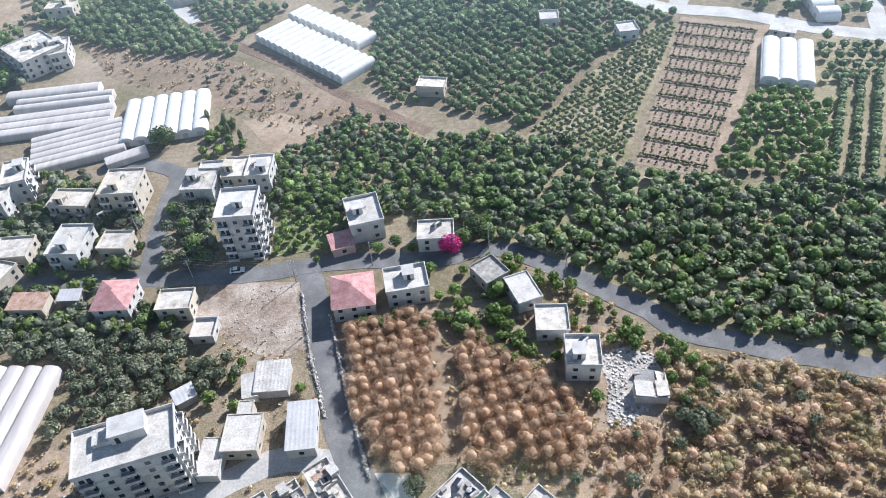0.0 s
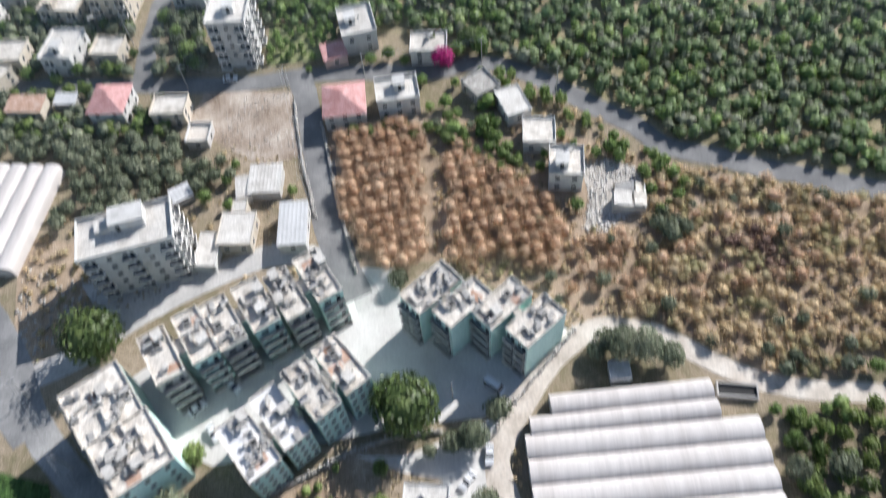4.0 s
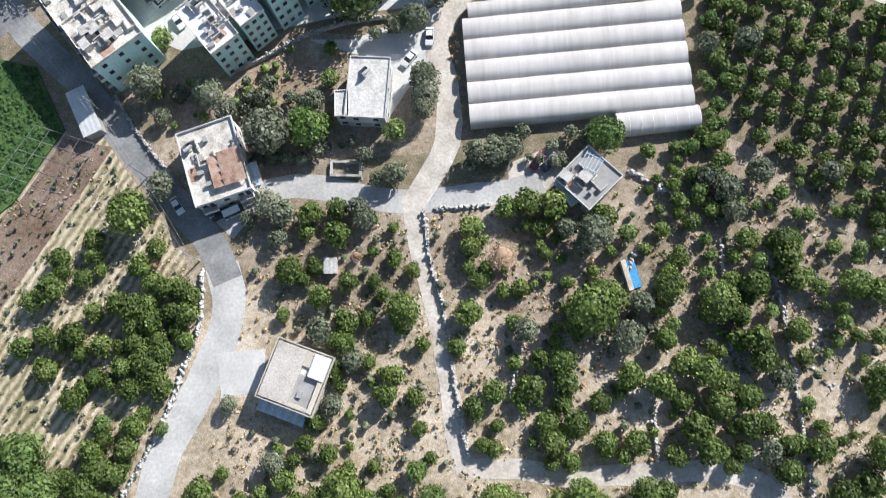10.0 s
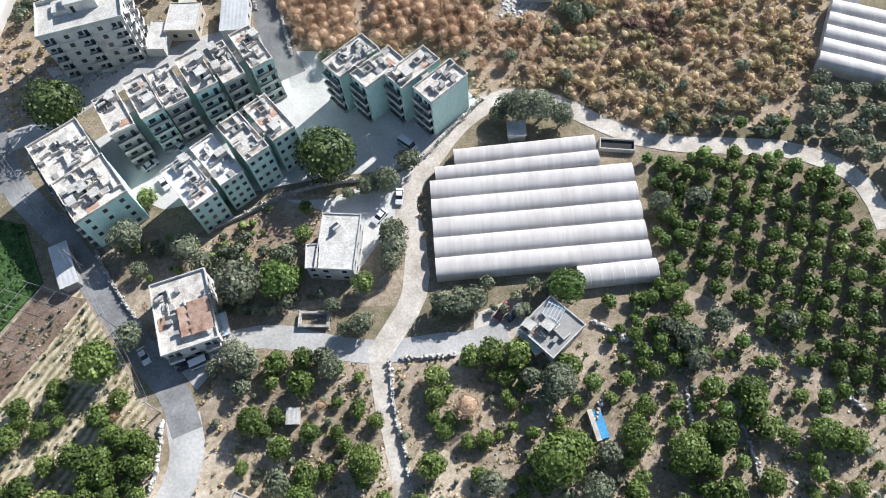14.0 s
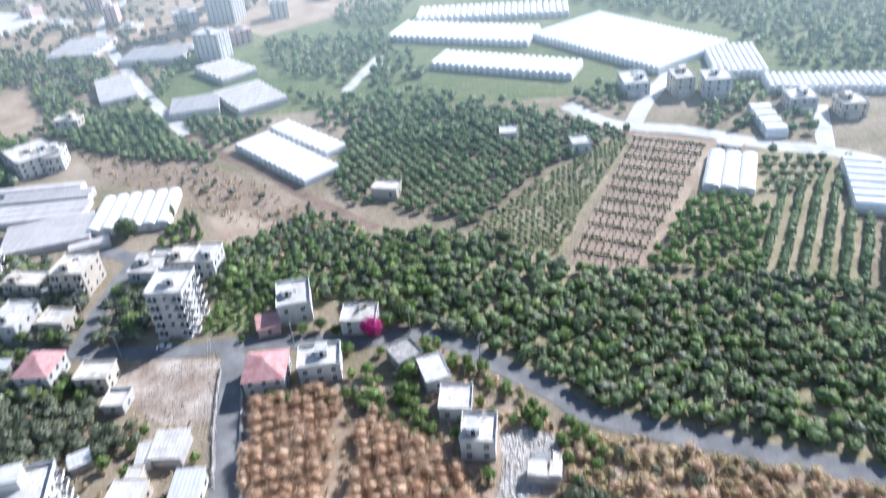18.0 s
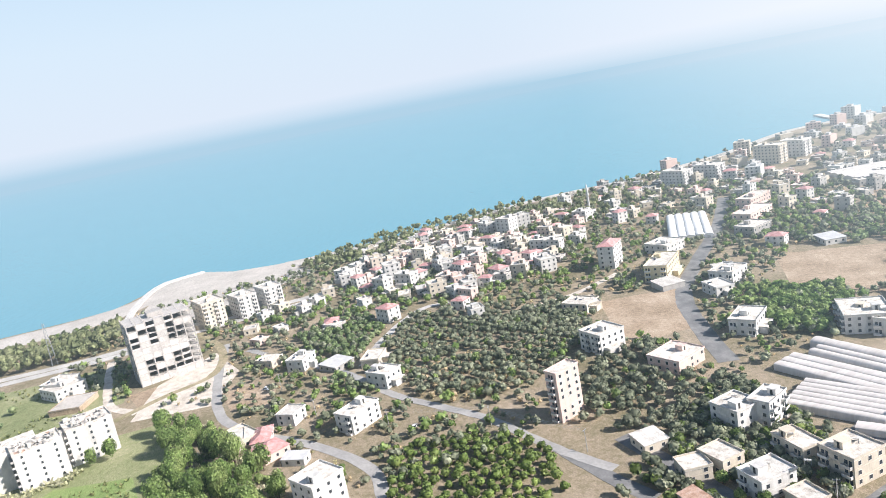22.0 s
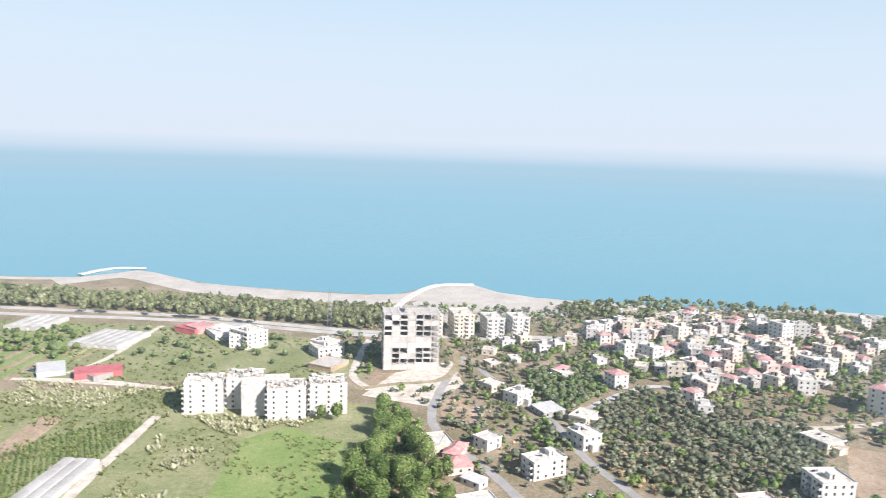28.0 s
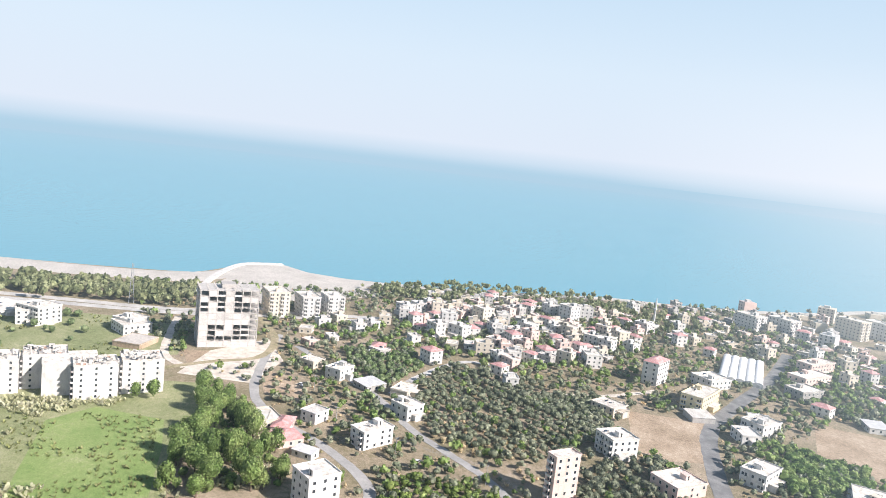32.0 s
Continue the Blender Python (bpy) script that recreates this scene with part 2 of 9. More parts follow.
M["rust"] = material("rusty_sheet", [(0.3, 0.17, 0.11), (0.46, 0.3, 0.22), (0.5, 0.37, 0.3)], rough=0.7, scale=0.5, fine=3, bump=0.1)
M["tin"] = material("pale_sheet", [(0.44, 0.435, 0.425), (0.56, 0.55, 0.535)], rough=0.55, scale=0.4, fine=3, bump=0.02, spec=0.4, each=0.1, grain=0.12)
M["plastic"] = material("greenhouse_film", [(0.455, 0.415, 0.385), (0.535, 0.495, 0.465), (0.605, 0.565, 0.53)], rough=0.55, scale=0.4, fine=1.2, bump=0.0, spec=0.2, grain=0.1, stretch=(1, 0.12, 0.12), contrast=0.45)
M["whitefilm"] = material("white_film", [(0.66, 0.65, 0.635), (0.74, 0.73, 0.715)], rough=0.75, scale=0.15, fine=0.8, bump=0.0, spec=0.1, grain=0.08)
M["steel"] = material("steel", [(0.35, 0.36, 0.37), (0.45, 0.46, 0.47)], rough=0.45, metal=0.6, bump=0.02)
M["glass"] = material("window_glass", [(0.03, 0.035, 0.04), (0.06, 0.065, 0.075)], rough=0.12, bump=0.0, spec=0.6)
M["dark"] = material("dark_opening", [(0.03, 0.03, 0.03), (0.05, 0.048, 0.045)], rough=0.9, bump=0.0)
M["panel"] = material("collector_glass", [(0.02, 0.03, 0.06), (0.03, 0.045, 0.08)], rough=0.15, bump=0.0, spec=0.6)
M["bark"] = material("bark", [(0.1, 0.075, 0.05), (0.17, 0.13, 0.09)], scale=1.5, fine=6, bump=0.5)
M["citrus"] = material("citrus_leaves", [(0.085, 0.125, 0.03), (0.145, 0.2, 0.05), (0.24, 0.29, 0.085)], rough=0.5, scale=0.1, fine=0.5, bump=0, island=0.5, translucent=0.36, each=0.18)
M["olive"] = material("olive_leaves", [(0.135, 0.155, 0.095), (0.2, 0.22, 0.14), (0.285, 0.295, 0.2)], rough=0.55, scale=0.1, fine=0.5, bump=0, island=0.45, translucent=0.34, each=0.18)
M["lush"] = material("lush_leaves", [(0.13, 0.2, 0.055), (0.19, 0.265, 0.08), (0.28, 0.335, 0.125)], rough=0.5, scale=0.1, fine=0.5, bump=0, island=0.45, translucent=0.42, each=0.15)
M["dry"] = material("withered_leaves", [(0.45, 0.295, 0.185), (0.575, 0.4, 0.265), (0.66, 0.5, 0.355)], rough=0.8, scale=0.12, fine=0.6, bump=0, island=0.3, translucent=0.35)
M["scrub"] = material("dry_scrub", [(0.31, 0.285, 0.145), (0.5, 0.385, 0.22), (0.6, 0.47, 0.3), (0.37, 0.335, 0.175)], rough=0.8, scale=0.07, fine=0.6, bump=0, island=0.35, translucent=0.35)
M["pine"] = material("pine_needles", [(0.17, 0.195, 0.095), (0.25, 0.27, 0.135), (0.34, 0.35, 0.2)], rough=0.7, scale=0.05, fine=0.6, bump=0, island=0.4, translucent=0.42)
M["magenta"] = material("magenta_flowers", [(0.42, 0.02, 0.16), (0.55, 0.05, 0.24)], rough=0.7, scale=0.6, fine=2, bump=0, island=0.35, translucent=0.2)
M["carwhite"] = material("white_car_paint", [(0.7, 0.7, 0.7), (0.75, 0.75, 0.75)], rough=0.25, bump=0, spec=0.6)
M["cardark"] = material("dark_car_paint", [(0.04, 0.045, 0.06), (0.05, 0.055, 0.07)], rough=0.25, bump=0, spec=0.6)
M["carred"] = material("red_car_paint", [(0.25, 0.03, 0.03), (0.3, 0.04, 0.04)], rough=0.25, bump=0, spec=0.6)
M["rubber"] = material("rubber", [(0.02, 0.02, 0.02), (0.03, 0.03, 0.03)], rough=0.9, bump=0)
M["blue"] = material("blue_tarpaulin", [(0.05, 0.25, 0.5), (0.08, 0.32, 0.58)], rough=0.5, scale=1, fine=4, bump=0.2)
M["wood"] = material("grey_wood", [(0.2, 0.16, 0.12), (0.3, 0.25, 0.19)], rough=0.85, scale=1, fine=6, bump=0.3)

M["orchardfloor"] = earth("orchard_floor", [(0.15, 0.15, 0.075), (0.25, 0.22, 0.125), (0.36, 0.3, 0.2), (0.47, 0.405, 0.295)], patch=0.06, clod=0.6, speck=3.0)
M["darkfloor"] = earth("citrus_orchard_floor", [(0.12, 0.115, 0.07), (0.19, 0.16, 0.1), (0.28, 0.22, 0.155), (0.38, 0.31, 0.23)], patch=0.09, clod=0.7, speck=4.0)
M["redsheet"] = material("red_sheet", [(0.4, 0.1, 0.11), (0.46, 0.15, 0.16)], rough=0.6, scale=0.3, fine=2, bump=0.05)
# citrus leaves with distance haze put into a paler colour, for farther orchards
M["dusty"] = material("haze_pale_leaves", [(0.135, 0.185, 0.08), (0.2, 0.265, 0.115), (0.3, 0.35, 0.175)], rough=0.55, scale=0.08, fine=0.5, bump=0, island=0.45, translucent=0.4)
M["reed"] = material("reed_leaves", [(0.38, 0.38, 0.22), (0.5, 0.49, 0.31), (0.6, 0.57, 0.41)], rough=0.7, scale=0.1, fine=0.6, bump=0, island=0.25, translucent=0.45)
M["oldfilm"] = material("dull_film", [(0.34, 0.325, 0.305), (0.41, 0.395, 0.37), (0.47, 0.45, 0.425)], rough=0.7, scale=0.12, fine=0.8, bump=0, spec=0.12, grain=0.1)
M["paleterrace"] = earth("pale_dry_grass", [(0.19, 0.165, 0.1), (0.36, 0.29, 0.2), (0.54, 0.445, 0.335), (0.7, 0.615, 0.5)], patch=0.08, clod=0.8, speck=5.0, spread=0.3)
M["coastroad"] = material("worn_grey_road", [(0.27, 0.262, 0.25), (0.32, 0.31, 0.295), (0.37, 0.355, 0.335)], rough=0.92, scale=0.1, fine=0.9, bump=0.0, grain=0.12)
M["terrace"] = earth("dry_terrace", [(0.14, 0.125, 0.075), (0.25, 0.2, 0.135), (0.4, 0.32, 0.24), (0.56, 0.475, 0.375)], patch=0.07, clod=0.8, speck=5.0, spread=0.3)

M["streaked"] = earth("streaked_dry_grass", [(0.16, 0.15, 0.075), (0.31, 0.26, 0.16), (0.5, 0.42, 0.29), (0.66, 0.575, 0.44)], patch=0.06, clod=0.9, speck=5.0, spread=0.3, streak=(58, 1.9, 0.17))

M["slope"] = earth("brown_slope", [(0.16, 0.14, 0.085), (0.24, 0.18, 0.125), (0.31, 0.235, 0.175), (0.39, 0.31, 0.235)], patch=0.04, clod=0.4, speck=2.0)

# grey asphalt whose darker tone also carries the slab's shadow on the road
M["shadegreyroad"] = material("shade_grey_asphalt", [(0.17, 0.168, 0.165), (0.235, 0.231, 0.225), (0.33, 0.322, 0.308)], rough=0.92, scale=0.1, fine=1.6, bump=0.0, grain=0.16)

M["shellconcrete"] = material("raw_concrete", [(0.36, 0.335, 0.31), (0.44, 0.415, 0.385)], rough=0.9, scale=0.2, fine=1.5, bump=0.0, each=0.1)

M["redscrub"] = material("dark_red_scrub", [(0.15, 0.09, 0.07), (0.22, 0.14, 0.105)], rough=0.8, scale=0.2, fine=0.8, bump=0, island=0.35, translucent=0.25)

M["drytuft"] = material("straw_tufts", [(0.3, 0.23, 0.13), (0.46, 0.37, 0.23), (0.6, 0.51, 0.35)], rough=0.9, scale=0.2, fine=1.5, bump=0, island=0.3, translucent=0.25)

M["greentuft"] = material("green_tufts", [(0.12, 0.15, 0.05), (0.2, 0.22, 0.08), (0.3, 0.29, 0.13)], rough=0.8, scale=0.2, fine=1.5, bump=0, island=0.35, translucent=0.3)

M["plain"] = earth("plain_plots", [(0.07, 0.1, 0.04), (0.12, 0.145, 0.06), (0.17, 0.18, 0.085), (0.28, 0.25, 0.16)], patch=0.012, clod=0.12, speck=0.8)
M["yardfloor"] = material("dusty_concrete", [(0.46, 0.44, 0.41), (0.58, 0.56, 0.525), (0.66, 0.64, 0.605)], rough=0.92, scale=0.1, fine=1.8, bump=0.0, grain=0.12, contrast=0.4)
M["darkleaf"] = material("dark_glossy_leaves", [(0.05, 0.075, 0.025), (0.08, 0.115, 0.035), (0.13, 0.165, 0.055)], rough=0.45, scale=0.3, fine=0.8, bump=0, island=0.5, translucent=0.25)
M["rubbleground"] = earth("plaster_dust", [(0.3, 0.26, 0.21), (0.46, 0.42, 0.37), (0.6, 0.565, 0.52)], patch=0.3, clod=1.5, speck=5.0)
M["roofbeige"] = material("beige_roof", [(0.4, 0.35, 0.3), (0.5, 0.45, 0.39), (0.57, 0.52, 0.46)], rough=0.9, scale=0.3, fine=2.5, bump=0.05, contrast=0.36)
M["shellfill"] = material("grey_block_infill", [(0.42, 0.395, 0.37), (0.52, 0.495, 0.465)], rough=0.9, scale=0.3, fine=2.0, bump=0.0, each=0.15)
M["lot"] = earth("stony_lot", [(0.2, 0.15, 0.11), (0.31, 0.245, 0.19), (0.42, 0.35, 0.285), (0.54, 0.475, 0.405)], patch=0.12, clod=0.9, speck=4.0, spread=0.26)
M["wallstone"] = material("dry_wall_stone", [(0.3, 0.28, 0.25), (0.42, 0.395, 0.36), (0.54, 0.51, 0.47)], scale=0.6, fine=3, bump=0.3, island=0.3)

# ---- geometry helpers ----
class Geo:
    """Collects corners and faces; every face keeps the index of its material."""

    def __init__(self):
        self.v, self.f, self.m = [], [], []

    def add(self, verts, faces, mi=0):
        o = len(self.v)
        self.v += [tuple(p) for p in verts]
        self.f += [tuple(i + o for i in q) for q in faces]
        self.m += [mi] * len(faces)

    def box(self, x0, y0, z0, x1, y1, z1, mi=0):
        self.add([(x0, y0, z0), (x1, y0, z0), (x1, y1, z0), (x0, y1, z0), (x0, y0, z1), (x1, y0, z1), (x1, y1, z1), (x0, y1, z1)],
                 [(0, 3, 2, 1), (4, 5, 6, 7), (0, 1, 5, 4), (1, 2, 6, 5), (2, 3, 7, 6), (3, 0, 4, 7)], mi)

    def prism(self, poly, z0, z1, mi=0):
        n = len(poly)
        area = sum(poly[i][0] * poly[(i + 1) % n][1] - poly[(i + 1) % n][0] * poly[i][1] for i in range(n))
        if area < 0:
            poly = poly[::-1]
        self.add([(x, y, z0) for x, y in poly] + [(x, y, z1) for x, y in poly],
                 [tuple(range(n))[::-1], tuple(range(n, 2 * n))] + [(i, (i + 1) % n, n + (i + 1) % n, n + i) for i in range(n)], mi)

    def cyl(self, x, y, z0, z1, r0, r1=None, n=8, mi=0, dx=0.0, dy=0.0):
        r1 = r0 if r1 is None else r1
        a = [2 * math.pi * i / n for i in range(n)]
        self.add([(x + r0 * math.cos(t), y + r0 * math.sin(t), z0) for t in a] + [(x + dx + r1 * math.cos(t), y + dy + r1 * math.sin(t), z1) for t in a],
                 [tuple(range(n))[::-1], tuple(range(n, 2 * n))] + [(i, (i + 1) % n, n + (i + 1) % n, n + i) for i in range(n)], mi)

    def tube(self, pts, r, mi=0):
        """A thin square bar along level points."""
        n = len(pts)
        v = []
        for i, (x, y, z) in enumerate(pts):
            a, b = pts[max(0, i - 1)], pts[min(n - 1, i + 1)]
            t = math.atan2(b[1] - a[1], b[0] - a[0])
            sx, sy = -math.sin(t) * r, math.cos(t) * r
            v += [(x - sx, y - sy, z - r), (x + sx, y + sy, z - r), (x + sx, y + sy, z + r), (x - sx, y - sy, z + r)]
        self.add(v, [(3, 2, 1, 0), tuple(range(4 * n - 4, 4 * n))] + [(4 * i + j, 4 * i + (j + 1) % 4, 4 * i + 4 + (j + 1) % 4, 4 * i + 4 + j) for i in range(n - 1) for j in range(4)], mi)

    def mesh(self, name, mats, smooth=False):
        me = bpy.data.meshes.new(name)
        me.from_pydata(self.v, [], self.f)
        for k in mats:
            me.materials.append(M[k])
        me.polygons.foreach_set("material_index", self.m)
        if smooth:
            me.polygons.foreach_set("use_smooth", [True] * len(self.f))
        me.update()
        return me


def part(name, geo, mats, parent, label="", smooth=False, at=None):
    """One mesh object under a thing or a part."""
    ob = new(name, geo.mesh(name, mats, smooth) if isinstance(geo, Geo) else geo)
    ob.parent = parent
    if at is not None:
        ob.matrix_basis = at
    if label:
        ob["label"] = label
    return ob


def thing(name, at, label, category, group="", kind=""):
    ob = new(name)
    ob.empty_display_size = 0.5
    ob.matrix_basis = at
    return tagged(ob, label, category, group, kind)


def solid(name, geo, mats, label, category, kind="", at=None, smooth=False, group=""):
    ob = new(name, geo.mesh(name, mats, smooth))
    if at is not None:
        ob.matrix_basis = at
    return tagged(ob, label, category, group, kind)


def array_mesh(name, verts, quads, tris, mats, quad_mat=0, tri_mat=0):
    """A mesh from arrays, quick for large ones."""
    me = bpy.data.meshes.new(name)
    nq, nt = len(quads), len(tris)
    loops = np.concatenate([quads.reshape(-1), tris.reshape(-1)]).astype(np.int32)
    me.vertices.add(len(verts))
    me.vertices.foreach_set("co", verts.astype(np.float32).reshape(-1))
    me.loops.add(len(loops))
    me.loops.foreach_set("vertex_index", loops)
    me.polygons.add(nq + nt)
    me.polygons.foreach_set("loop_start", np.concatenate([np.arange(nq) * 4, nq * 4 + np.arange(nt) * 3]).astype(np.int32))
    me.polygons.foreach_set("material_index", np.concatenate([np.full(nq, quad_mat), np.full(nt, tri_mat)]).astype(np.int32))
    for k in mats:
        me.materials.append(M[k])
    me.update(calc_edges=True)
    return me


def smooth_line(pts, step=4.0):
    """A rounded line through the points."""
    p = [Vector((*q, 0)) for q in pts]
    p = [2 * p[0] - p[1]] + p + [2 * p[-1] - p[-2]]
    out = []
    for i in range(1, len(p) - 2):
        n = max(1, int((p[i + 1] - p[i]).length / step))
        for k in range(n):
            t = k / n
            a, b, c, d = p[i - 1], p[i], p[i + 1], p[i + 2]
            out.append(0.5 * (2 * b + (c - a) * t + (2 * a - 5 * b + 4 * c - d) * t * t + (3 * b - a - 3 * c + d) * t ** 3))
    return [(q.x, q.y) for q in out] + [pts[-1]]


def side_line(line, off):
    out = []
    for i, (x, y) in enumerate(line):
        x0, y0 = line[max(0, i - 1)]
        x1, y1 = line[min(len(line) - 1, i + 1)]
        n = math.hypot(x1 - x0, y1 - y0) or 1
        out.append((x - (y1 - y0) / n * off, y + (x1 - x0) / n * off))
    return out


BLOCKED = []   # footprints that no plant may stand on: (centre x, y, half width, half depth, angle)
LANES = []     # roads: (line, half width)


def inside(poly, x, y):
    r, n = np.zeros(len(x), bool), len(poly)
    for i in range(n):
        (x0, y0), (x1, y1) = poly[i], poly[(i + 1) % n]
        if y0 != y1:
            r ^= ((y0 > y) != (y1 > y)) & (x < (x1 - x0) * (y - y0) / (y1 - y0) + x0)
    return r


def free(x, y, room=1.0):
    ok = np.ones(len(x), bool)
    for cx, cy, hw, hd, a in BLOCKED:
        c, s = math.cos(a), math.sin(a)
        u, v = (x - cx) * c + (y - cy) * s, -(x - cx) * s + (y - cy) * c
        ok &= ~((abs(u) < hw + room) & (abs(v) < hd + room))
    for line, hw in LANES:
        for (x0, y0), (x1, y1) in zip(line, line[1:]):
            dx, dy = x1 - x0, y1 - y0
            t = np.clip(((x - x0) * dx + (y - y0) * dy) / (dx * dx + dy * dy + 1e-9), 0, 1)
            ok &= np.hypot(x - x0 - t * dx, y - y0 - t * dy) > hw + room * 0.6
    return ok


# ---- ground, sea, roads ----
COAST = [(-764.3, -656.4), (-742.1, -563.4), (-774.9, -540.8), (-701.7, -423.9), (-704.8, -318.6)] + [(-751, -280), (-705, -215), (-676, -163), (-650, 2), (-704, 48), (-716, 88), (-675, 112), (-650, 150), (-625, 270), (-620, 420), (-590, 520), (-585, 660), (-610, 800), (-560, 900), (-433, 1010), (-392, 1360), (-374, 1800)]
coast = [(-1500, -4700), (-1000, -1800)] + COAST + [(-350, 2600), (-300, 4700)]
gd = Geo()
nrow = len(coast)
xs = [0, 6, 200, 1200, 3200, 5200]
gd.add([(x + k, y, 0 if j else -1.2) for x, y in coast for j, k in enumerate(xs)],
       [(i * 6 + j, i * 6 + j + 1, i * 6 + j + 7, i * 6 + j + 6) for i in range(nrow - 1) for j in range(5)])
solid("ground", gd, ["ground"], "dry earth with patches of grass and scrub", "ground", "structure")
beach = Geo()
bl = smooth_line(coast[1:-2], 25)
wid = [48 if -330 < y < 170 else 16 for x, y in bl]
beach.add([(x + w * k, y, z) for (x, y), w in zip(bl, wid) for k, z in ((-0.15, -1.0), (0.12, 0.1), (0.5, 0.5), (1.0, 0.05))],
          [(i * 4 + j, i * 4 + j + 1, i * 4 + j + 5, i * 4 + j + 4) for i in range(len(bl) - 1) for j in range(3)])
solid("beach", beach, ["sand"], "strip of pale beach sand along the sea", "beach", "structure", smooth=True)

sea_m = bpy.data.materials.new("sea_water")
sea_m.use_nodes = True
sb, sn, sl = sea_m.node_tree.nodes["Principled BSDF"], sea_m.node_tree.nodes, sea_m.node_tree.links
sb.inputs["Base Color"].default_value = (0.075, 0.26, 0.33, 1)
sb.inputs["Roughness"].default_value, sb.inputs["IOR"].default_value = 0.22, 1.33
sw = sn.new("ShaderNodeTexNoise")
sw.inputs["Scale"].default_value, sw.inputs["Detail"].default_value = 0.12, 8
sp = sn.new("ShaderNodeNewGeometry")
sl.new(sp.outputs["Position"], sw.inputs["Vector"])
sbp = sn.new("ShaderNodeBump")
sbp.inputs["Strength"].default_value, sbp.inputs["Distance"].default_value = 0.35, 1.0
sl.new(sw.outputs[0], sbp.inputs["Height"])
sl.new(sbp.outputs[0], sb.inputs["Normal"])
M["palerock"] = material("groyne_stone", [(0.45, 0.43, 0.4), (0.62, 0.6, 0.56)], scale=0.3, fine=1.0, bump=0.4)
M["sea"] = sea_m
se = Geo()
se.add([(-5600, -5200, -0.5), (-100, -5200, -0.5), (-100, 5200, -0.5), (-5600, 5200, -0.5)], [(0, 1, 2, 3)])
solid("water", se, ["sea"], "calm turquoise sea reaching the horizon", "sea", "structure")

# pale haze far out, painted as glowing sheets beyond all that shifts: they thin out upwards into the sky
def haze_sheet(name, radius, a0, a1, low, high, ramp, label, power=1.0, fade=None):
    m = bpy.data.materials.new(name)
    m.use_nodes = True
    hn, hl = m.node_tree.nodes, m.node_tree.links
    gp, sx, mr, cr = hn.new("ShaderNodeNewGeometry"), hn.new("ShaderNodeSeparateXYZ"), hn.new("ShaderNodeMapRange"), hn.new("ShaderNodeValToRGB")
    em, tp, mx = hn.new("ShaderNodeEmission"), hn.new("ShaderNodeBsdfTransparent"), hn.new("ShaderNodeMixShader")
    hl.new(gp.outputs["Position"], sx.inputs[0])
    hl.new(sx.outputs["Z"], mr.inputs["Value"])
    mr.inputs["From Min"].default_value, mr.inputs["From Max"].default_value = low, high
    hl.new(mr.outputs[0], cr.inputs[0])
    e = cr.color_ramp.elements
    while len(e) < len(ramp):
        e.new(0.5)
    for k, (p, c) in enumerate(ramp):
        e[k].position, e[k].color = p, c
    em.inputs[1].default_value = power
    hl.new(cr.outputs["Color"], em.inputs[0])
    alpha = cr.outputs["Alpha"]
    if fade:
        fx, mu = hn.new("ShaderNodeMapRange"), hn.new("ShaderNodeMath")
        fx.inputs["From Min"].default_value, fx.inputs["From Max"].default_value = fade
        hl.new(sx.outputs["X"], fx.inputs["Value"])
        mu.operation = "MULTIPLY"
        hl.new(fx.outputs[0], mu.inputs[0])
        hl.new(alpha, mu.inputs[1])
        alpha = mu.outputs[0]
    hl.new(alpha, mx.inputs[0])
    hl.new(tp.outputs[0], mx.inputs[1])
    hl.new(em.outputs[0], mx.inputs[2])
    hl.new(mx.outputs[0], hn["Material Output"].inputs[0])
    M[name] = m
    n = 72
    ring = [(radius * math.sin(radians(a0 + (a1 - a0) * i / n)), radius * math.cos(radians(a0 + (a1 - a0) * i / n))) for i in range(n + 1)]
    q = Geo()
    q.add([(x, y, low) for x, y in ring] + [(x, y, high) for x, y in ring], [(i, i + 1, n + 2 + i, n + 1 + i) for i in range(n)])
    ob = solid("painted_haze", q, [name], label, "haze", "structure")
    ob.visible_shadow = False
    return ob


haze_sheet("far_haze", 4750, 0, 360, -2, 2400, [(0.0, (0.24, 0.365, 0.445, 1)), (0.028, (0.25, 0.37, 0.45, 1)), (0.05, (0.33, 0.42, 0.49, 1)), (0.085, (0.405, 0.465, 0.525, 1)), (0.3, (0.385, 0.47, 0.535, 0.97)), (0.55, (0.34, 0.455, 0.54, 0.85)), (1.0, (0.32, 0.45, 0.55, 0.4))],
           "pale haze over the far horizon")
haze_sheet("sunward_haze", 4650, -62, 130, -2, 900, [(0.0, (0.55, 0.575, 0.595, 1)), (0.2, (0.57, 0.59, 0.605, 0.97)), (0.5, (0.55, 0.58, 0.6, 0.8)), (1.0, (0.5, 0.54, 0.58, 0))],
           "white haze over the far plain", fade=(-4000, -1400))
# low haze that thickens with distance and towards the sun, painted as a glowing level sheet high over the roofs
hz = bpy.data.materials.new("ground_haze")
hz.use_nodes = True
hz.cycles.emission_sampling = "NONE"
hn, hl = hz.node_tree.nodes, hz.node_tree.links


def hmath(op, a, b_=None):
    k = hn.new("ShaderNodeVectorMath" if op in ("LENGTH", "NORMALIZE", "DOT_PRODUCT") else "ShaderNodeMath")
    k.operation = op
    for i, v in enumerate((a, b_)):
        if v is None:
            continue
        if isinstance(v, (float, tuple)):
            k.inputs[i].default_value = v
        else:
            hl.new(v, k.inputs[i])
    return k.outputs["Value"] if op in ("LENGTH", "DOT_PRODUCT") else k.outputs[0]


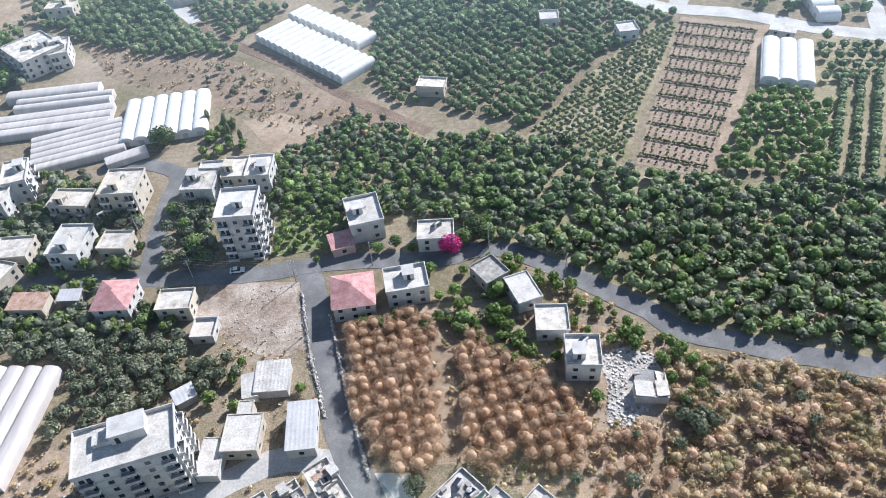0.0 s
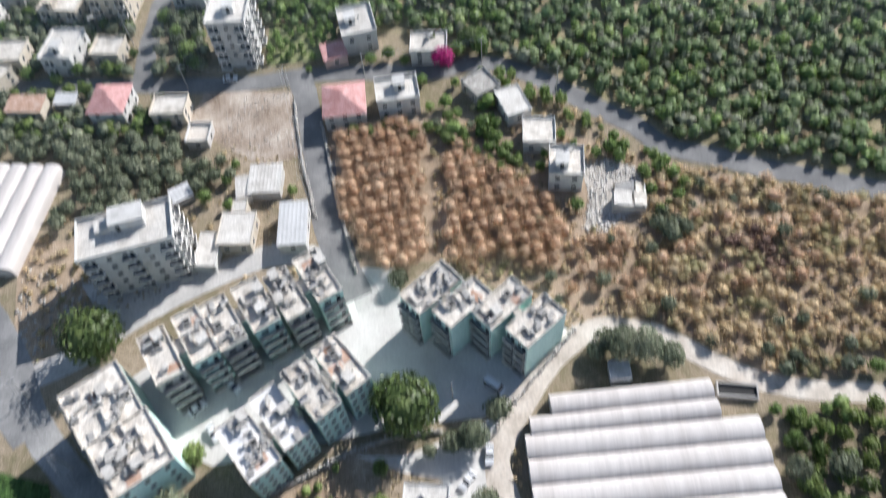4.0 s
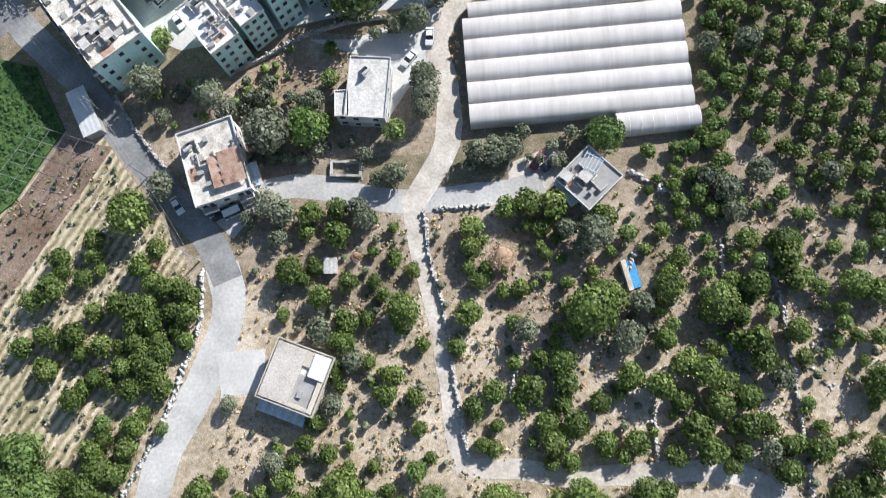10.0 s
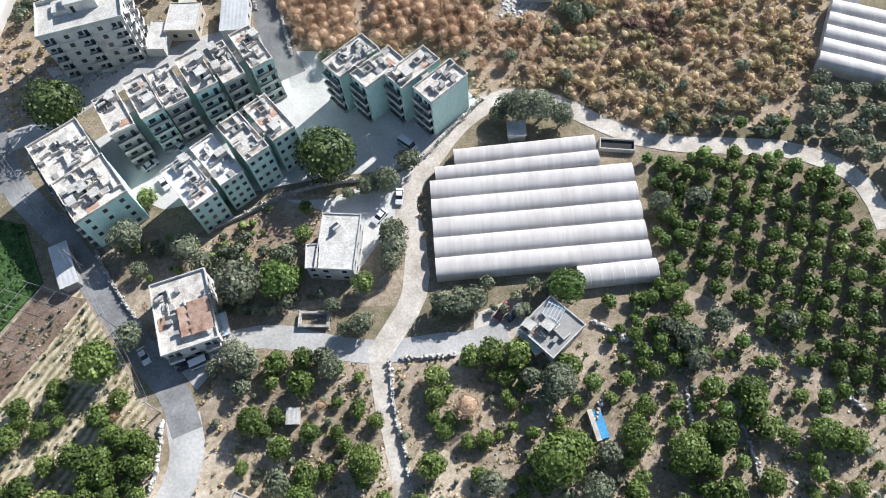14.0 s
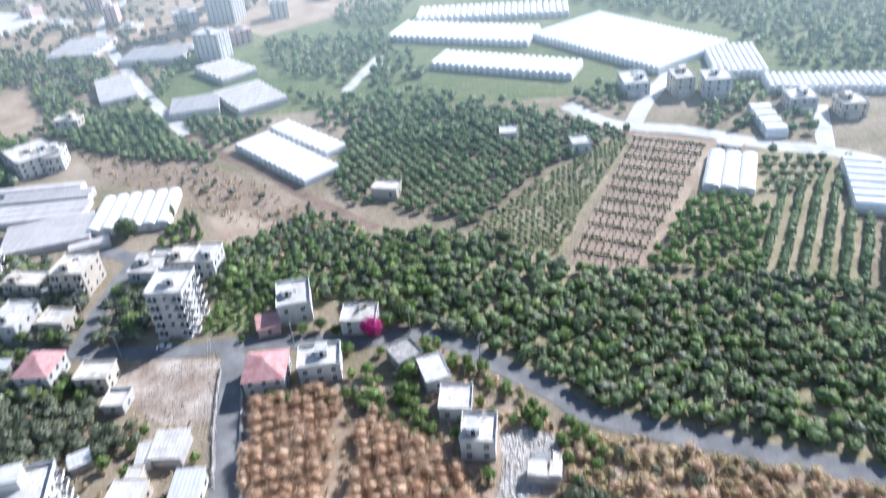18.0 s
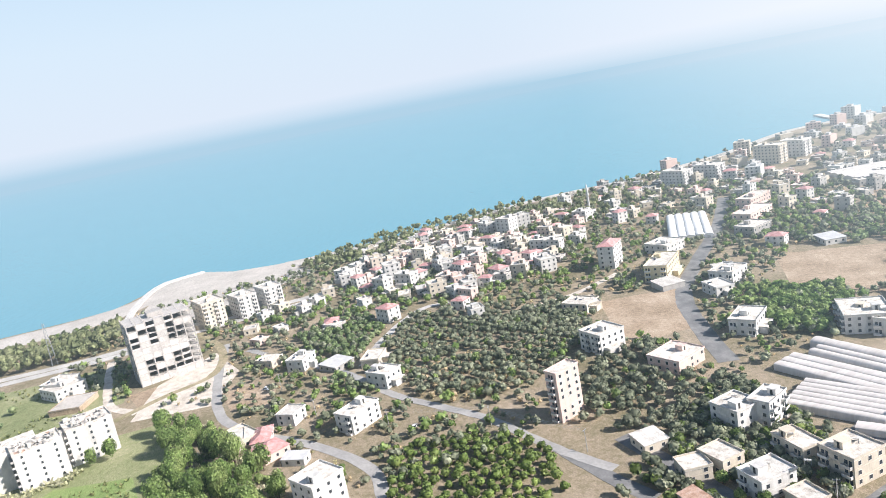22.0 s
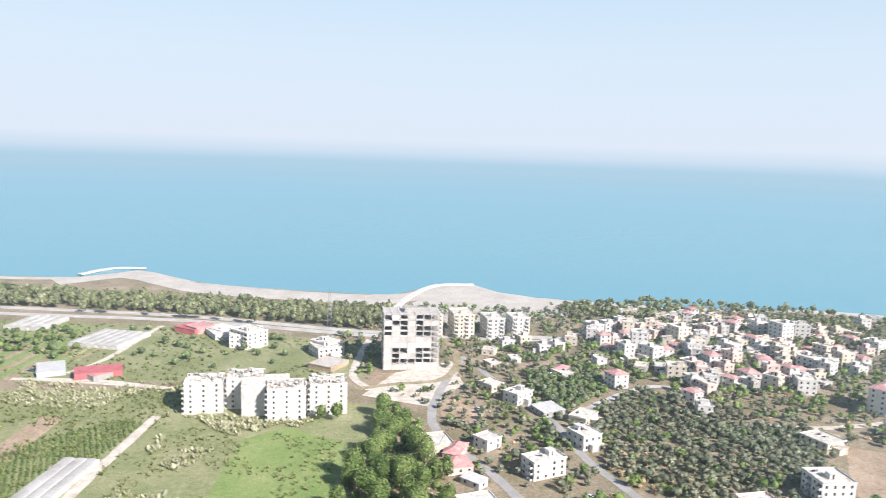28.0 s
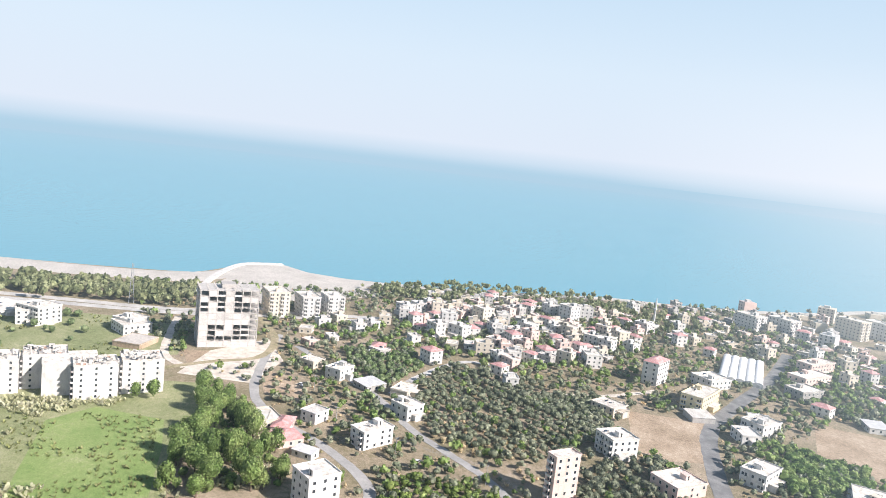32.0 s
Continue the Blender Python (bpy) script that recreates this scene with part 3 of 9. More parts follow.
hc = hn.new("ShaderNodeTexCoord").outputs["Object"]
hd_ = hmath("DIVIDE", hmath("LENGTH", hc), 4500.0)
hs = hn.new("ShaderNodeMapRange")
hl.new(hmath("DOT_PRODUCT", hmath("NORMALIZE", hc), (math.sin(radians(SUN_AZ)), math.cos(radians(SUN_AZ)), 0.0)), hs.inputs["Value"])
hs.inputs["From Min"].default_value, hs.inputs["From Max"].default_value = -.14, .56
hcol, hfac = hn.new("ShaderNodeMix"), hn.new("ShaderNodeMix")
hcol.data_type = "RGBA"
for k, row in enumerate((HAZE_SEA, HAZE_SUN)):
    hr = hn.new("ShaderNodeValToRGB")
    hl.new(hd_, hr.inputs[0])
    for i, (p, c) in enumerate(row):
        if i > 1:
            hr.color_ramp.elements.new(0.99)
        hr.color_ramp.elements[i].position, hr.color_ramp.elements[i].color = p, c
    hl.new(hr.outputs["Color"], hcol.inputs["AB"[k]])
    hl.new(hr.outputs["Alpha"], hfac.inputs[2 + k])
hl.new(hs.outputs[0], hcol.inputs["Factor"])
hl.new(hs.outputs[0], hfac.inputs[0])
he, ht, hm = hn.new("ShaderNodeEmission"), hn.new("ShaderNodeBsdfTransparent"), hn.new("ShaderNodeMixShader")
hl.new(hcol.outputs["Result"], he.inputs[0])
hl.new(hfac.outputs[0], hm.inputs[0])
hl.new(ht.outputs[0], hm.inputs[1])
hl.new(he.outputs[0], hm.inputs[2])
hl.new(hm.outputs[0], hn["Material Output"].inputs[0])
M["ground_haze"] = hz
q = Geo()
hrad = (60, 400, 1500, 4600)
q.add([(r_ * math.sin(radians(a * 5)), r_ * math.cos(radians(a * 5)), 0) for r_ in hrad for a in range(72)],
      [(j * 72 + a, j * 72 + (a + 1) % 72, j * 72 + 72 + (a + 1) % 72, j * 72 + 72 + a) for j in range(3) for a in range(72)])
solid("painted_haze", q, ["ground_haze"], "thin glowing sheet of pale haze over the plain and the shore", "haze", "structure", at=pose(25, 0, 60)).visible_shadow = False


def road(name, pts, width, mat, label, z=0.06, kind="structure", category="road", step=4.0, block=True):
    line = smooth_line(pts, step)
    lt, rt = side_line(line, width / 2), side_line(line, -width / 2)
    rr = random.Random(len(pts) * 7 + int(width * 10))
    lt = [(x + rr.uniform(-.25, .25), y + rr.uniform(-.25, .25)) for x, y in lt]
    rt = [(x + rr.uniform(-.25, .25), y + rr.uniform(-.25, .25)) for x, y in rt]
    q = Geo()
    q.add([(x, y, z) for x, y in lt] + [(x, y, z) for x, y in rt] + [(x, y, -0.05) for x, y in lt] + [(x, y, -0.05) for x, y in rt],
          [(i, len(lt) + i, len(lt) + i + 1, i + 1) for i in range(len(lt) - 1)] +
          [(2 * len(lt) + i, i, i + 1, 2 * len(lt) + i + 1) for i in range(len(lt) - 1)] +
          [(len(lt) + i, 3 * len(lt) + i, 3 * len(lt) + i + 1, len(lt) + i + 1) for i in range(len(lt) - 1)])
    if block:
        LANES.append((line[::2] + [line[-1]], width / 2))
    return solid(name, q, [mat], label, category, kind)


def parcel(name, pts, mat, label, z=0.03, category="field"):
    q = Geo()
    q.prism(pts, -0.02, z)
    return solid(name, q, [mat], label, category, "structure")


road("road", [(-48.2, -77.4), (-51.4, -64.7), (-48.7, -51.2), (-42, -38.9), (-37.5, -28.4), (-36.5, -20), (-38.2, -13.5)], 7.2, "paleroad", "sunlit pale asphalt road with dusty edges", 0.07)
road("road", [(-36.9, -17), (-39.9, -10), (-49.7, 1.9), (-61.4, 16.4), (-73.6, 31.5), (-88.8, 46.8), (-99.8, 64.5), (-113.9, 81.9), (-134.8, 102.5)], 6.6, "shadegreyroad", "worn grey asphalt road past the apartment slab, toned down for its shadow", 0.075)
road("road", [(-102.5, 59.9), (-95, 51.1), (-89.9, 45.4)], 8.0, "shadegreyroad", "dusty road mouth meeting the asphalt road", 0.085)
road("road", [(-94.4, 59.4), (-82.2, 65.2), (-74.2, 73), (-49.6, 86.5), (-35.8, 88.8), (-21.6, 80.5), (-17.4, 72.3)], 6.5, "concrete", "concrete lane behind the apartment blocks", 0.062)
road("road", [(-38.1, -5.7), (-28.3, 2.7), (-17, 2.8), (-7.1, -0.1), (2.6, -1.5), (12.4, -1.1), (24.5, -0.1), (30.6, 1.5)], 5.5, "concrete", "grey concrete lane between the houses", 0.08)
road("road", [(2.6, -2.1), (4.2, -13.3), (7.4, -25.5), (9.3, -39.5), (10.6, -50.8), (11.8, -56.3), (21.7, -56.6), (32.7, -58.5), (49.1, -58.4), (60, -58.2), (68.4, -60.6), (75, -67.5)], 4.0, "dirtroad", "dusty white farm track", 0.09)
road("road", [(2.5, -2.7), (10.7, 11.4), (11, 25.8), (9.1, 35.2), (19.3, 52.5), (29.8, 62.3), (38.6, 63.8), (48.3, 60.8)], 5.4, "dirtroad", "dusty track round the greenhouse", 0.1)
road("road", [(45, 62.6), (48.3, 60.8), (60.5, 51.8), (71.3, 47.4), (85, 45.4), (98, 43.6), (108.5, 39.3), (114.4, 32.5), (116.5, 21)], 4.6, "dirtroad", "narrow dusty track between orchard and scrub", 0.105)
road("road", [(-20.2, 75.3), (-28.5, 96), (-33.2, 120.4), (-38.3, 145.6), (-39.8, 150.3)], 7.0, "asphalt", "grey asphalt street between the orchard and sheds", 0.07)
road("road", [(-24.5, 87.2), (-28.4, 97.7), (-31.5, 118.2)], 7.0, "asphalt", "grey asphalt street beside the withered orchard", 0.065)
road("road", [(-166.7, 156.7), (-132.5, 156), (-110, 154.4), (-89.5, 153), (-72.4, 151.6), (-54, 150.9), (-37.4, 152.4), (-22.3, 152.3), (-2.4, 150.3), (12.9, 153.1), (24, 148.8), (35.6, 139.8), (44.8, 131.1), (53.7, 123.9), (59.1, 116.4), (69.5, 112.4), (84.4, 106.2), (104.5, 98.8), (130, 88.8)], 6.5, "asphalt", "grey asphalt road along the orchards", 0.11)
road("road", [(-87.4, 152.8), (-88.8, 168.7), (-88.9, 190.7), (-88.6, 203.4), (-105.3, 211.6), (-117.1, 210.7)], 6.0, "asphalt", "grey street up to the greenhouses", 0.12)
road("road", [(-188.9, 384.4), (-119.7, 338.1), (-101.9, 314.6), (-77.8, 289.5), (-54, 268.8), (-34.5, 246.2), (-17, 229.7), (-0.8, 214.5)], 5.0, "soil", "earth track along a ditch", 0.08)
road("road", [(85, 319.7), (101.6, 294.5), (133.1, 280.9), (157.8, 263.4), (178.5, 253.5), (193.6, 241), (208.8, 220.4)], 9.0, "paleroad", "pale rural road across the plain", 0.1)
road("road", [(111.7, 294), (127.8, 326.6), (156.7, 372.8)], 8.0, "paleroad", "pale road leading away over the plain", 0.12)
road("road", [(179.5, 250.8), (197.2, 298.6)], 7.0, "paleroad", "pale side road over the plain", 0.11)
road("road", [(-103, 317.5), (-144.4, 380), (-200.1, 472.4), (-233.1, 537.1), (-243.6, 609.8), (-230, 705.1)], 7.0, "paleroad", "pale road towards the far town", 0.1)
road("road", [(-28, 361.5), (-13.6, 417)], 6.0, "paleroad", "pale lane between far orchards", 0.1)
# coast side
road("road", [(-193, 74), (-215.8, 77.5), (-250.7, 66.8), (-289.5, 46.6), (-321.4, 39.4), (-367.6, 45.7), (-437.6, 62.7)], 5.0, "coastroad", "pale village street", 0.09)
road("road", [(-151.9, 141.7), (-172.9, 136.2), (-193.9, 133.1), (-217.9, 129.5), (-242.5, 120.9), (-270.4, 111.2), (-319.6, 103.1), (-362.8, 87.5), (-410.5, 71.7)], 4.5, "coastroad", "pale street through the olive groves", 0.1)
road("road", [(-182.8, 228.1), (-219.1, 249.6), (-261.6, 281), (-300.8, 331.8), (-348.9, 400.6), (-411.7, 474.8)], 9.0, "asphalt", "grey street past the warehouse", 0.08)
road("road", [(-172.9, 136.2), (-146.7, 137.3), (-130.8, 139.4)], 6.0, "asphalt", "grey street below the pink building", 0.075)
road("road", [(-375.7, 194.7), (-379.8, 175), (-352.3, 140), (-319.9, 113.6)], 5.0, "concrete", "walled lane above the olive grove", 0.09)
road("road", [(-320.5, 205.5), (-316.1, 246.4), (-324.7, 288.2)], 4.5, "dirtroad", "narrow dusty lane", 0.085)
road("highway", [(-574.8, -503.3), (-555.1, -318.7), (-537.8, -156.7), (-501.2, -12.6)] + [(-501.9, 57.7), (-492.4, 144.5)], 9.0, "concrete", "pale coastal highway carriageway", 0.1)
road("highway", [(-556, -488.1), (-533.9, -307.4), (-522.2, -152.4), (-491.1, -12.2)] + [(-489.8, 57.2), (-479, 141.8)], 9.0, "concrete", "pale coastal highway carriageway beside the farms", 0.115)
road("road", [(-363.8, 3.8), (-390, -8.6), (-441, -7.5), (-479.4, -4.4)], 5.0, "dirtroad", "dusty lane by the concrete shell", 0.09)
road("road", [(-363.1, -7.7), (-375.2, 18.4), (-385.7, 46), (-425.6, 58.4), (-484.4, 52.7)], 5.0, "orchardfloor", "dusty yard lane round the concrete shell", 0.1)
road("road", [(-217.7, -105.7), (-255.4, -104.9), (-315.1, -102.8)], 5.0, "dirtroad", "straight pale farm track", 0.09)
road("road", [(-370.3, -208.9), (-370.8, -160.8), (-359, -110.7)], 4.0, "dirtroad", "pale farm lane", 0.08)
road("jetty", [(-555, 7), (-627.5, 19.8), (-697.9, 47.9), (-709.9, 89)], 6.0, "palerock", "curved pale stone groyne reaching into the sea", 1.4, category="groyne")
road("jetty", [(-711.7, -325.6), (-754.8, -308.5), (-760.2, -274.6)], 6.0, "palerock", "pale stone groyne on the beach", 1.3, category="groyne")
road("jetty", [(-730.6, -562.5), (-770.3, -560.6), (-781.2, -541.1)], 6.0, "palerock", "pale stone groyne at the far beach", 1.3, category="groyne")
road("jetty", [(-577.9, 863.3), (-651.2, 914.3)], 9.0, "palerock", "low dark harbour pier", 1.3, category="pier")

# yards and fields
parcel("field", [(-150, 345), (-60, 335), (120, 330), (300, 290), (700, 480), (640, 950), (0, 950), (-120, 620)], "plain", "green and dusty plots of the far plain", 0.02)
parcel("terrace", [(-101.8, 3.3), (-66.1, 18.7), (-45.5, -11), (-34.2, -11.5), (-28.3, 3.4), (-5.9, -0.4), (12.4, -0.1), (24.5, 0.5), (48.4, 0.5), (67, 10.8), (101.4, -7.2), (110.9, -38.7), (104.4, -78.2), (-93.6, -74.4)], "terrace", "dry stony terraces with pale earth and straw", 0.03)
parcel("terrace", [(-64.5, 31.6), (-35.1, 28.4), (-19.8, 39.8), (10.7, 35), (9.7, 8.9), (-27.1, 9.6), (-48, 0.5), (-56.3, 15)], "terrace", "dry bank between the houses", 0.032)
parcel("terrace", [(68.1, 42.9), (87, 43.6), (108.9, 35.9), (118.5, 17.2), (121, -10.4), (110.5, -21.5), (89.6, -8.7), (69.4, 13.4)], "darkfloor", "dark earthy orchard floor between the citrus rows", 0.036)
parcel("terrace", [(-33.9, 133.1), (19.7, 133.2), (50.5, 113.9), (94.8, 97.7), (121.5, 89.9), (112.9, 66.8), (103.8, 51.5), (72.2, 48), (49.7, 63.3), (30.6, 63), (-0.3, 84.4), (-21.4, 84.1)], "straw", "dry floor of the withered orchard", 0.033)
parcel("field", [(-56.6, 206.1), (-25.4, 229.1), (-0.9, 212.8), (32.6, 207.6), (62.5, 184), (86.7, 173.2), (138.9, 167.2), (162.5, 153.1), (122, 86.5), (104.5, 98.8), (84.4, 106.2), (69.5, 112.4), (59.4, 117.4), (45, 132.1), (25.9, 150.2), (14.8, 155.3), (7.1, 163.8), (-13.7, 169.2), (-53.5, 177.3)], "orchardfloor", "dry grassy floor of the lower orchards", 0.031)
parcel("field", [(-22.8, 292), (-11.1, 334.5), (41.5, 323.8), (109.9, 287.5), (107, 277.8), (74.2, 215.1), (64.7, 192.9), (37, 210.4), (8.2, 227.5), (-12.6, 236.6), (-21.3, 250.2)], "darkfloor", "dark earthy orchard floor between the regular rows", 0.034)
parcel("field", [(32.6, 207.6), (63.4, 187.5), (72.9, 210.0), (107.5, 276.5), (99.4, 280.2), (64.6, 246.1)], "orchardfloor", "pale earth between rows of young trees", 0.039)
parcel("field", [(96, 179.1), (124.4, 229.7), (156, 258.8), (197.3, 251.2), (150.7, 165.5)], "orchardfloor", "pale earth between the citrus rows", 0.036)
parcel("beach", [(-530.7, 8), (-589.8, 18.1), (-650, 40.5), (-688, 62), (-694, 90), (-655, 112), (-622, 155), (-571.5, 165), (-552.8, 107.9), (-527, 49.5)], "sand", "pale sand filled in behind the groyne", .35, "beach")
parcel("yard", [(-396.5, 1.5), (-397.5, 49.9), (-366.4, 45.5), (-358.9, 5.8)], "straw", "dusty building site round the shell", .07, "yard")
parcel("terrace", [(-97.7, -35.7), (-63, -32.2), (-54.2, -37.3), (-48.5, -28), (-31.6, -17.8), (-7.4, -24.9), (11.7, -19.7), (29.9, -31.1), (46, -29.4), (67.7, -37.1), (82, -28.6), (97.5, -33.8), (110.9, -38.7), (104.4, -78.2), (-93.6, -74.4)], "paleterrace", "sunlit terraces of dry straw and pale earth", 0.037)
parcel("terrace", [(-101.8, 1.3), (-66.1, 16.7), (-46.5, -11), (-44, -20), (-48, -33), (-56, -50), (-59, -74), (-93.6, -74.2)], "streaked", "streaked straw and pale earth under citrus trees", 0.041)
parcel("yard", [(-38.6, -32), (-28.5, -31.6), (-28.8, -40.1), (-37.5, -41.3)], "yardfloor", "pale concrete apron between road and house", 0.095, "yard")
parcel("yard", [(23.7, 5.9), (34.2, 9.8), (35.6, 4), (30.5, -1.4), (23.4, -1.6)], "dirtroad", "dusty forecourt of the low house", 0.06, "yard")
parcel("yard", [(-65.9, 45.4), (-49.4, 37), (-12.4, 43.1), (12.7, 44.9), (28.6, 61.3), (25.7, 66.3), (-3.9, 74.5), (-9.9, 73.1), (-11.7, 83), (-19.5, 83.7), (-55.2, 71.2), (-71.1, 57.8)], "yardfloor", "dusty concrete yard between the apartment blocks", 0.05, "yard")
parcel("yard", [(-19.8, 37.7), (-9.6, 37.1), (11, 44.7), (10.6, 32.3), (5.4, 28.6), (-2.3, 17.2), (-2, 31.8), (-9.6, 33.6)], "yardfloor", "concrete yard of the white house", 0.055, "yard")
parcel("field", [(-103, 40.5), (-83.3, 34.9), (-75.4, 19.2), (-85.9, 2.5), (-100.6, -8.4)], "crop", "dense green leafy crop", 0.5)
parcel("field", [(-75.3, 17.2), (-63.9, 14.5), (-72.8, 0.5), (-93.1, -31.1), (-102.4, -15.9), (-85.8, 1.2)], "soil", "bare brown plot under wire trellis", 0.045)
parcel("field", [(109.6, 282.4), (138.4, 269.3), (85.5, 176), (65.9, 186.5)], "redsoil", "tilled brown field with rows of seedlings", 0.05)
parcel("field", [(138.4, 269.3), (142.1, 268.6), (92, 181), (85.5, 176)], "straw", "pale earth track beside the tilled field", 0.06)
parcel("field", [(-150, 302.5), (-130.2, 304), (-78.5, 277.6), (-34.4, 244.2), (-12.8, 223.5), (-25, 206.3), (-41.4, 215.5), (-59.9, 236.5), (-82.6, 244), (-95.9, 256.3), (-129.5, 272.8)], "slope", "dry brown slope with scrub", 0.04)
parcel("field", [(-70, 232.5), (-55.5, 235.8), (-37.6, 221.9), (-36.8, 204.8), (-57.1, 211.1)], "straw", "bare trodden earth plot", 0.05)
parcel("field", [(-67, 149.1), (-41.9, 146), (-37.7, 120.9), (-47.1, 118.2), (-60.4, 127.3), (-71.3, 136.6)], "lot", "bare stony brown lot", 0.045)
parcel("field", [(-51.5, 175.7), (-31.7, 175.7), (-34.4, 159.2), (-50.5, 157.6)], "grass", "small green vegetable plot", 0.12)
parcel("field", [(-291.5, 246.6), (-272.7, 285.6), (-222.3, 247.4), (-229, 216.6), (-261.5, 229.9)], "straw", "dry tan hillside lot", 0.045)
parcel("field", [(-268.2, 360.1), (-228, 403), (-174.5, 332.6), (-224.1, 318.7)], "straw", "dry tan fallow field", 0.045)
parcel("field", [(-350.9, -202.5), (-357.1, -104.1), (-315.8, -44.1), (-305.8, -10.6), (-225.6, 1.3), (-222.1, -107.9), (-220.1, -170.9), (-290.4, -247.5)], "grass", "rough green meadow", 0.045)
parcel("field", [(-347, -40), (-337, 14), (-290, 11), (-256, 8), (-208, 0), (-206, -8), (-286, -6), (-303, -36)], "grass", "rough grass at the foot of the tall trees", 0.052)
parcel("field", [(-212, -52), (-287, -52), (-303, -34), (-286, -3), (-256, -2), (-212, -4)], "meadow", "bright green wet meadow", 0.06)
parcel("field", [(-519.1, -425.6), (-504.5, -166.1), (-462.8, 8.8), (-387.5, -1.5), (-370.4, -110.4), (-367, -295.5), (-437.8, -440.3)], "grass", "green farm plots", 0.04)
parcel("field", [(-427.5, -276.6), (-428.2, -225.4), (-465.2, -216), (-419.7, -188.3), (-375.8, -211.6), (-371.3, -239.8)], "meadow", "striped green vegetable beds", 0.055)
parcel("field", [(-366.4, 45.5), (-330.2, 69.2), (-305.5, 61.3), (-320.4, 44.3)], "straw", "dry lot between the streets", 0.05)
parcel("field", [(-36.5, 31.2), (-21.7, 35.8), (-17.2, 27.4), (-27.3, 19.3), (-35, 23.1)], "straw", "dry grassy bank", 0.05)
parcel("field", [(-108.9, 100.2), (-89.6, 95.2), (-85.5, 83.5), (-91.1, 66.6), (-98.7, 59.9)], "straw", "rubble-strewn tan lot", 0.05)
parcel("field", [(-88.7, 83.8), (-57.2, 85), (-62.7, 79.5), (-71.1, 74.4), (-82.2, 75.3)], "concrete", "building rubble around the new block", 0.06)
parcel("field", [(-343.6, 574.7), (-139.9, 552.3), (-117.3, 465.3), (-151, 473.5), (-222.5, 511.8), (-286.7, 473.7)], "straw", "pale built-up ground", 0.04)
parcel("field", [(-270.7, 774.2), (-21.2, 656.2), (-14.8, 550.4), (-97.3, 480.1), (-130.9, 517.6), (-193.4, 550.5)], "straw", "pale built-up ground of the town", 0.045)


# ---- buildings ----
WIN = {}


def window_geo(q, m, w=1.2, h=1.3):
    """A window frame with its recessed pane, one connected shape, at the pose m."""
    def ring(x, z0, z1, y):
        return [(-x, y, z0), (x, y, z0), (x, y, z1), (-x, y, z1)]
    v = ring(w / 2 + .1, -.1, h + .1, -.03) + ring(w / 2 + .1, -.1, h + .1, .08) + ring(w / 2, 0, h, .08) + ring(w / 2, 0, h, .012)
    f = [(a + i, a + (i + 1) % 4, a + 4 + (i + 1) % 4, a + 4 + i) for a in (0, 4, 8) for i in range(4)]
    v = [m @ Vector(p) for p in v]
    q.add(v, [t[::-1] for t in f], 0)
    q.add(v, [], 0)
    o = len(q.v) - 16
    q.v = q.v[:o]
    o -= 16
    q.f.append(tuple(o + k for k in (15, 14, 13, 12)))
    q.m.append(1)


def window(parent, w, h, at):
    """A window frame and the pane set in it."""
    if (w, h) not in WIN:
        q = Geo()
        window_geo(q, Matrix.Identity(4), w, h)
        p = Geo()
        p.add([q.v[i] for i in q.f[-1]], [(0, 1, 2, 3)])
        q.f.pop()
        q.m.pop()
        WIN[w, h] = (q.mesh("window", ["white"]), p.mesh("pane", ["glass"]))
    fr = part("window", WIN[w, h][0], None, parent, at=at)
    part("pane", WIN[w, h][1], None, fr)
    return fr


def window_mesh(w, h, edge="white"):
    if (w, h, edge) not in WIN:
        q = Geo()
        window_geo(q, Matrix.Identity(4), w, h)
        WIN[w, h, edge] = q.mesh("window", [edge, "glass"])
    return WIN[w, h, edge]


RAIL = {}


def balcony(parent, m, w, wall, rail="white", depth=1.3):
    key = (round(w, 1), wall, rail, depth)
    if key not in RAIL:
        q = Geo()
        q.box(-w / 2, 0, 0, w / 2, depth, .16)
        q.box(-w / 2, depth - .1, .16, w / 2, depth, 1.0, 1)
        q.box(-w / 2, 0, .16, -w / 2 + .1, depth - .1, 1.0, 1)
        q.box(w / 2 - .1, 0, .16, w / 2, depth - .1, 1.0, 1)
        q.box(-w * .38, -.02, .16, -w * .38 + .95, .03, 2.25, 2)
        q.box(w * .05, -.02, .9, w * .05 + min(1.6, w * .35), .03, 2.2, 2)
        RAIL[key] = q.mesh("balcony", [wall, rail, "glass"])
    return part("balcony", RAIL[key], None, parent, at=m)


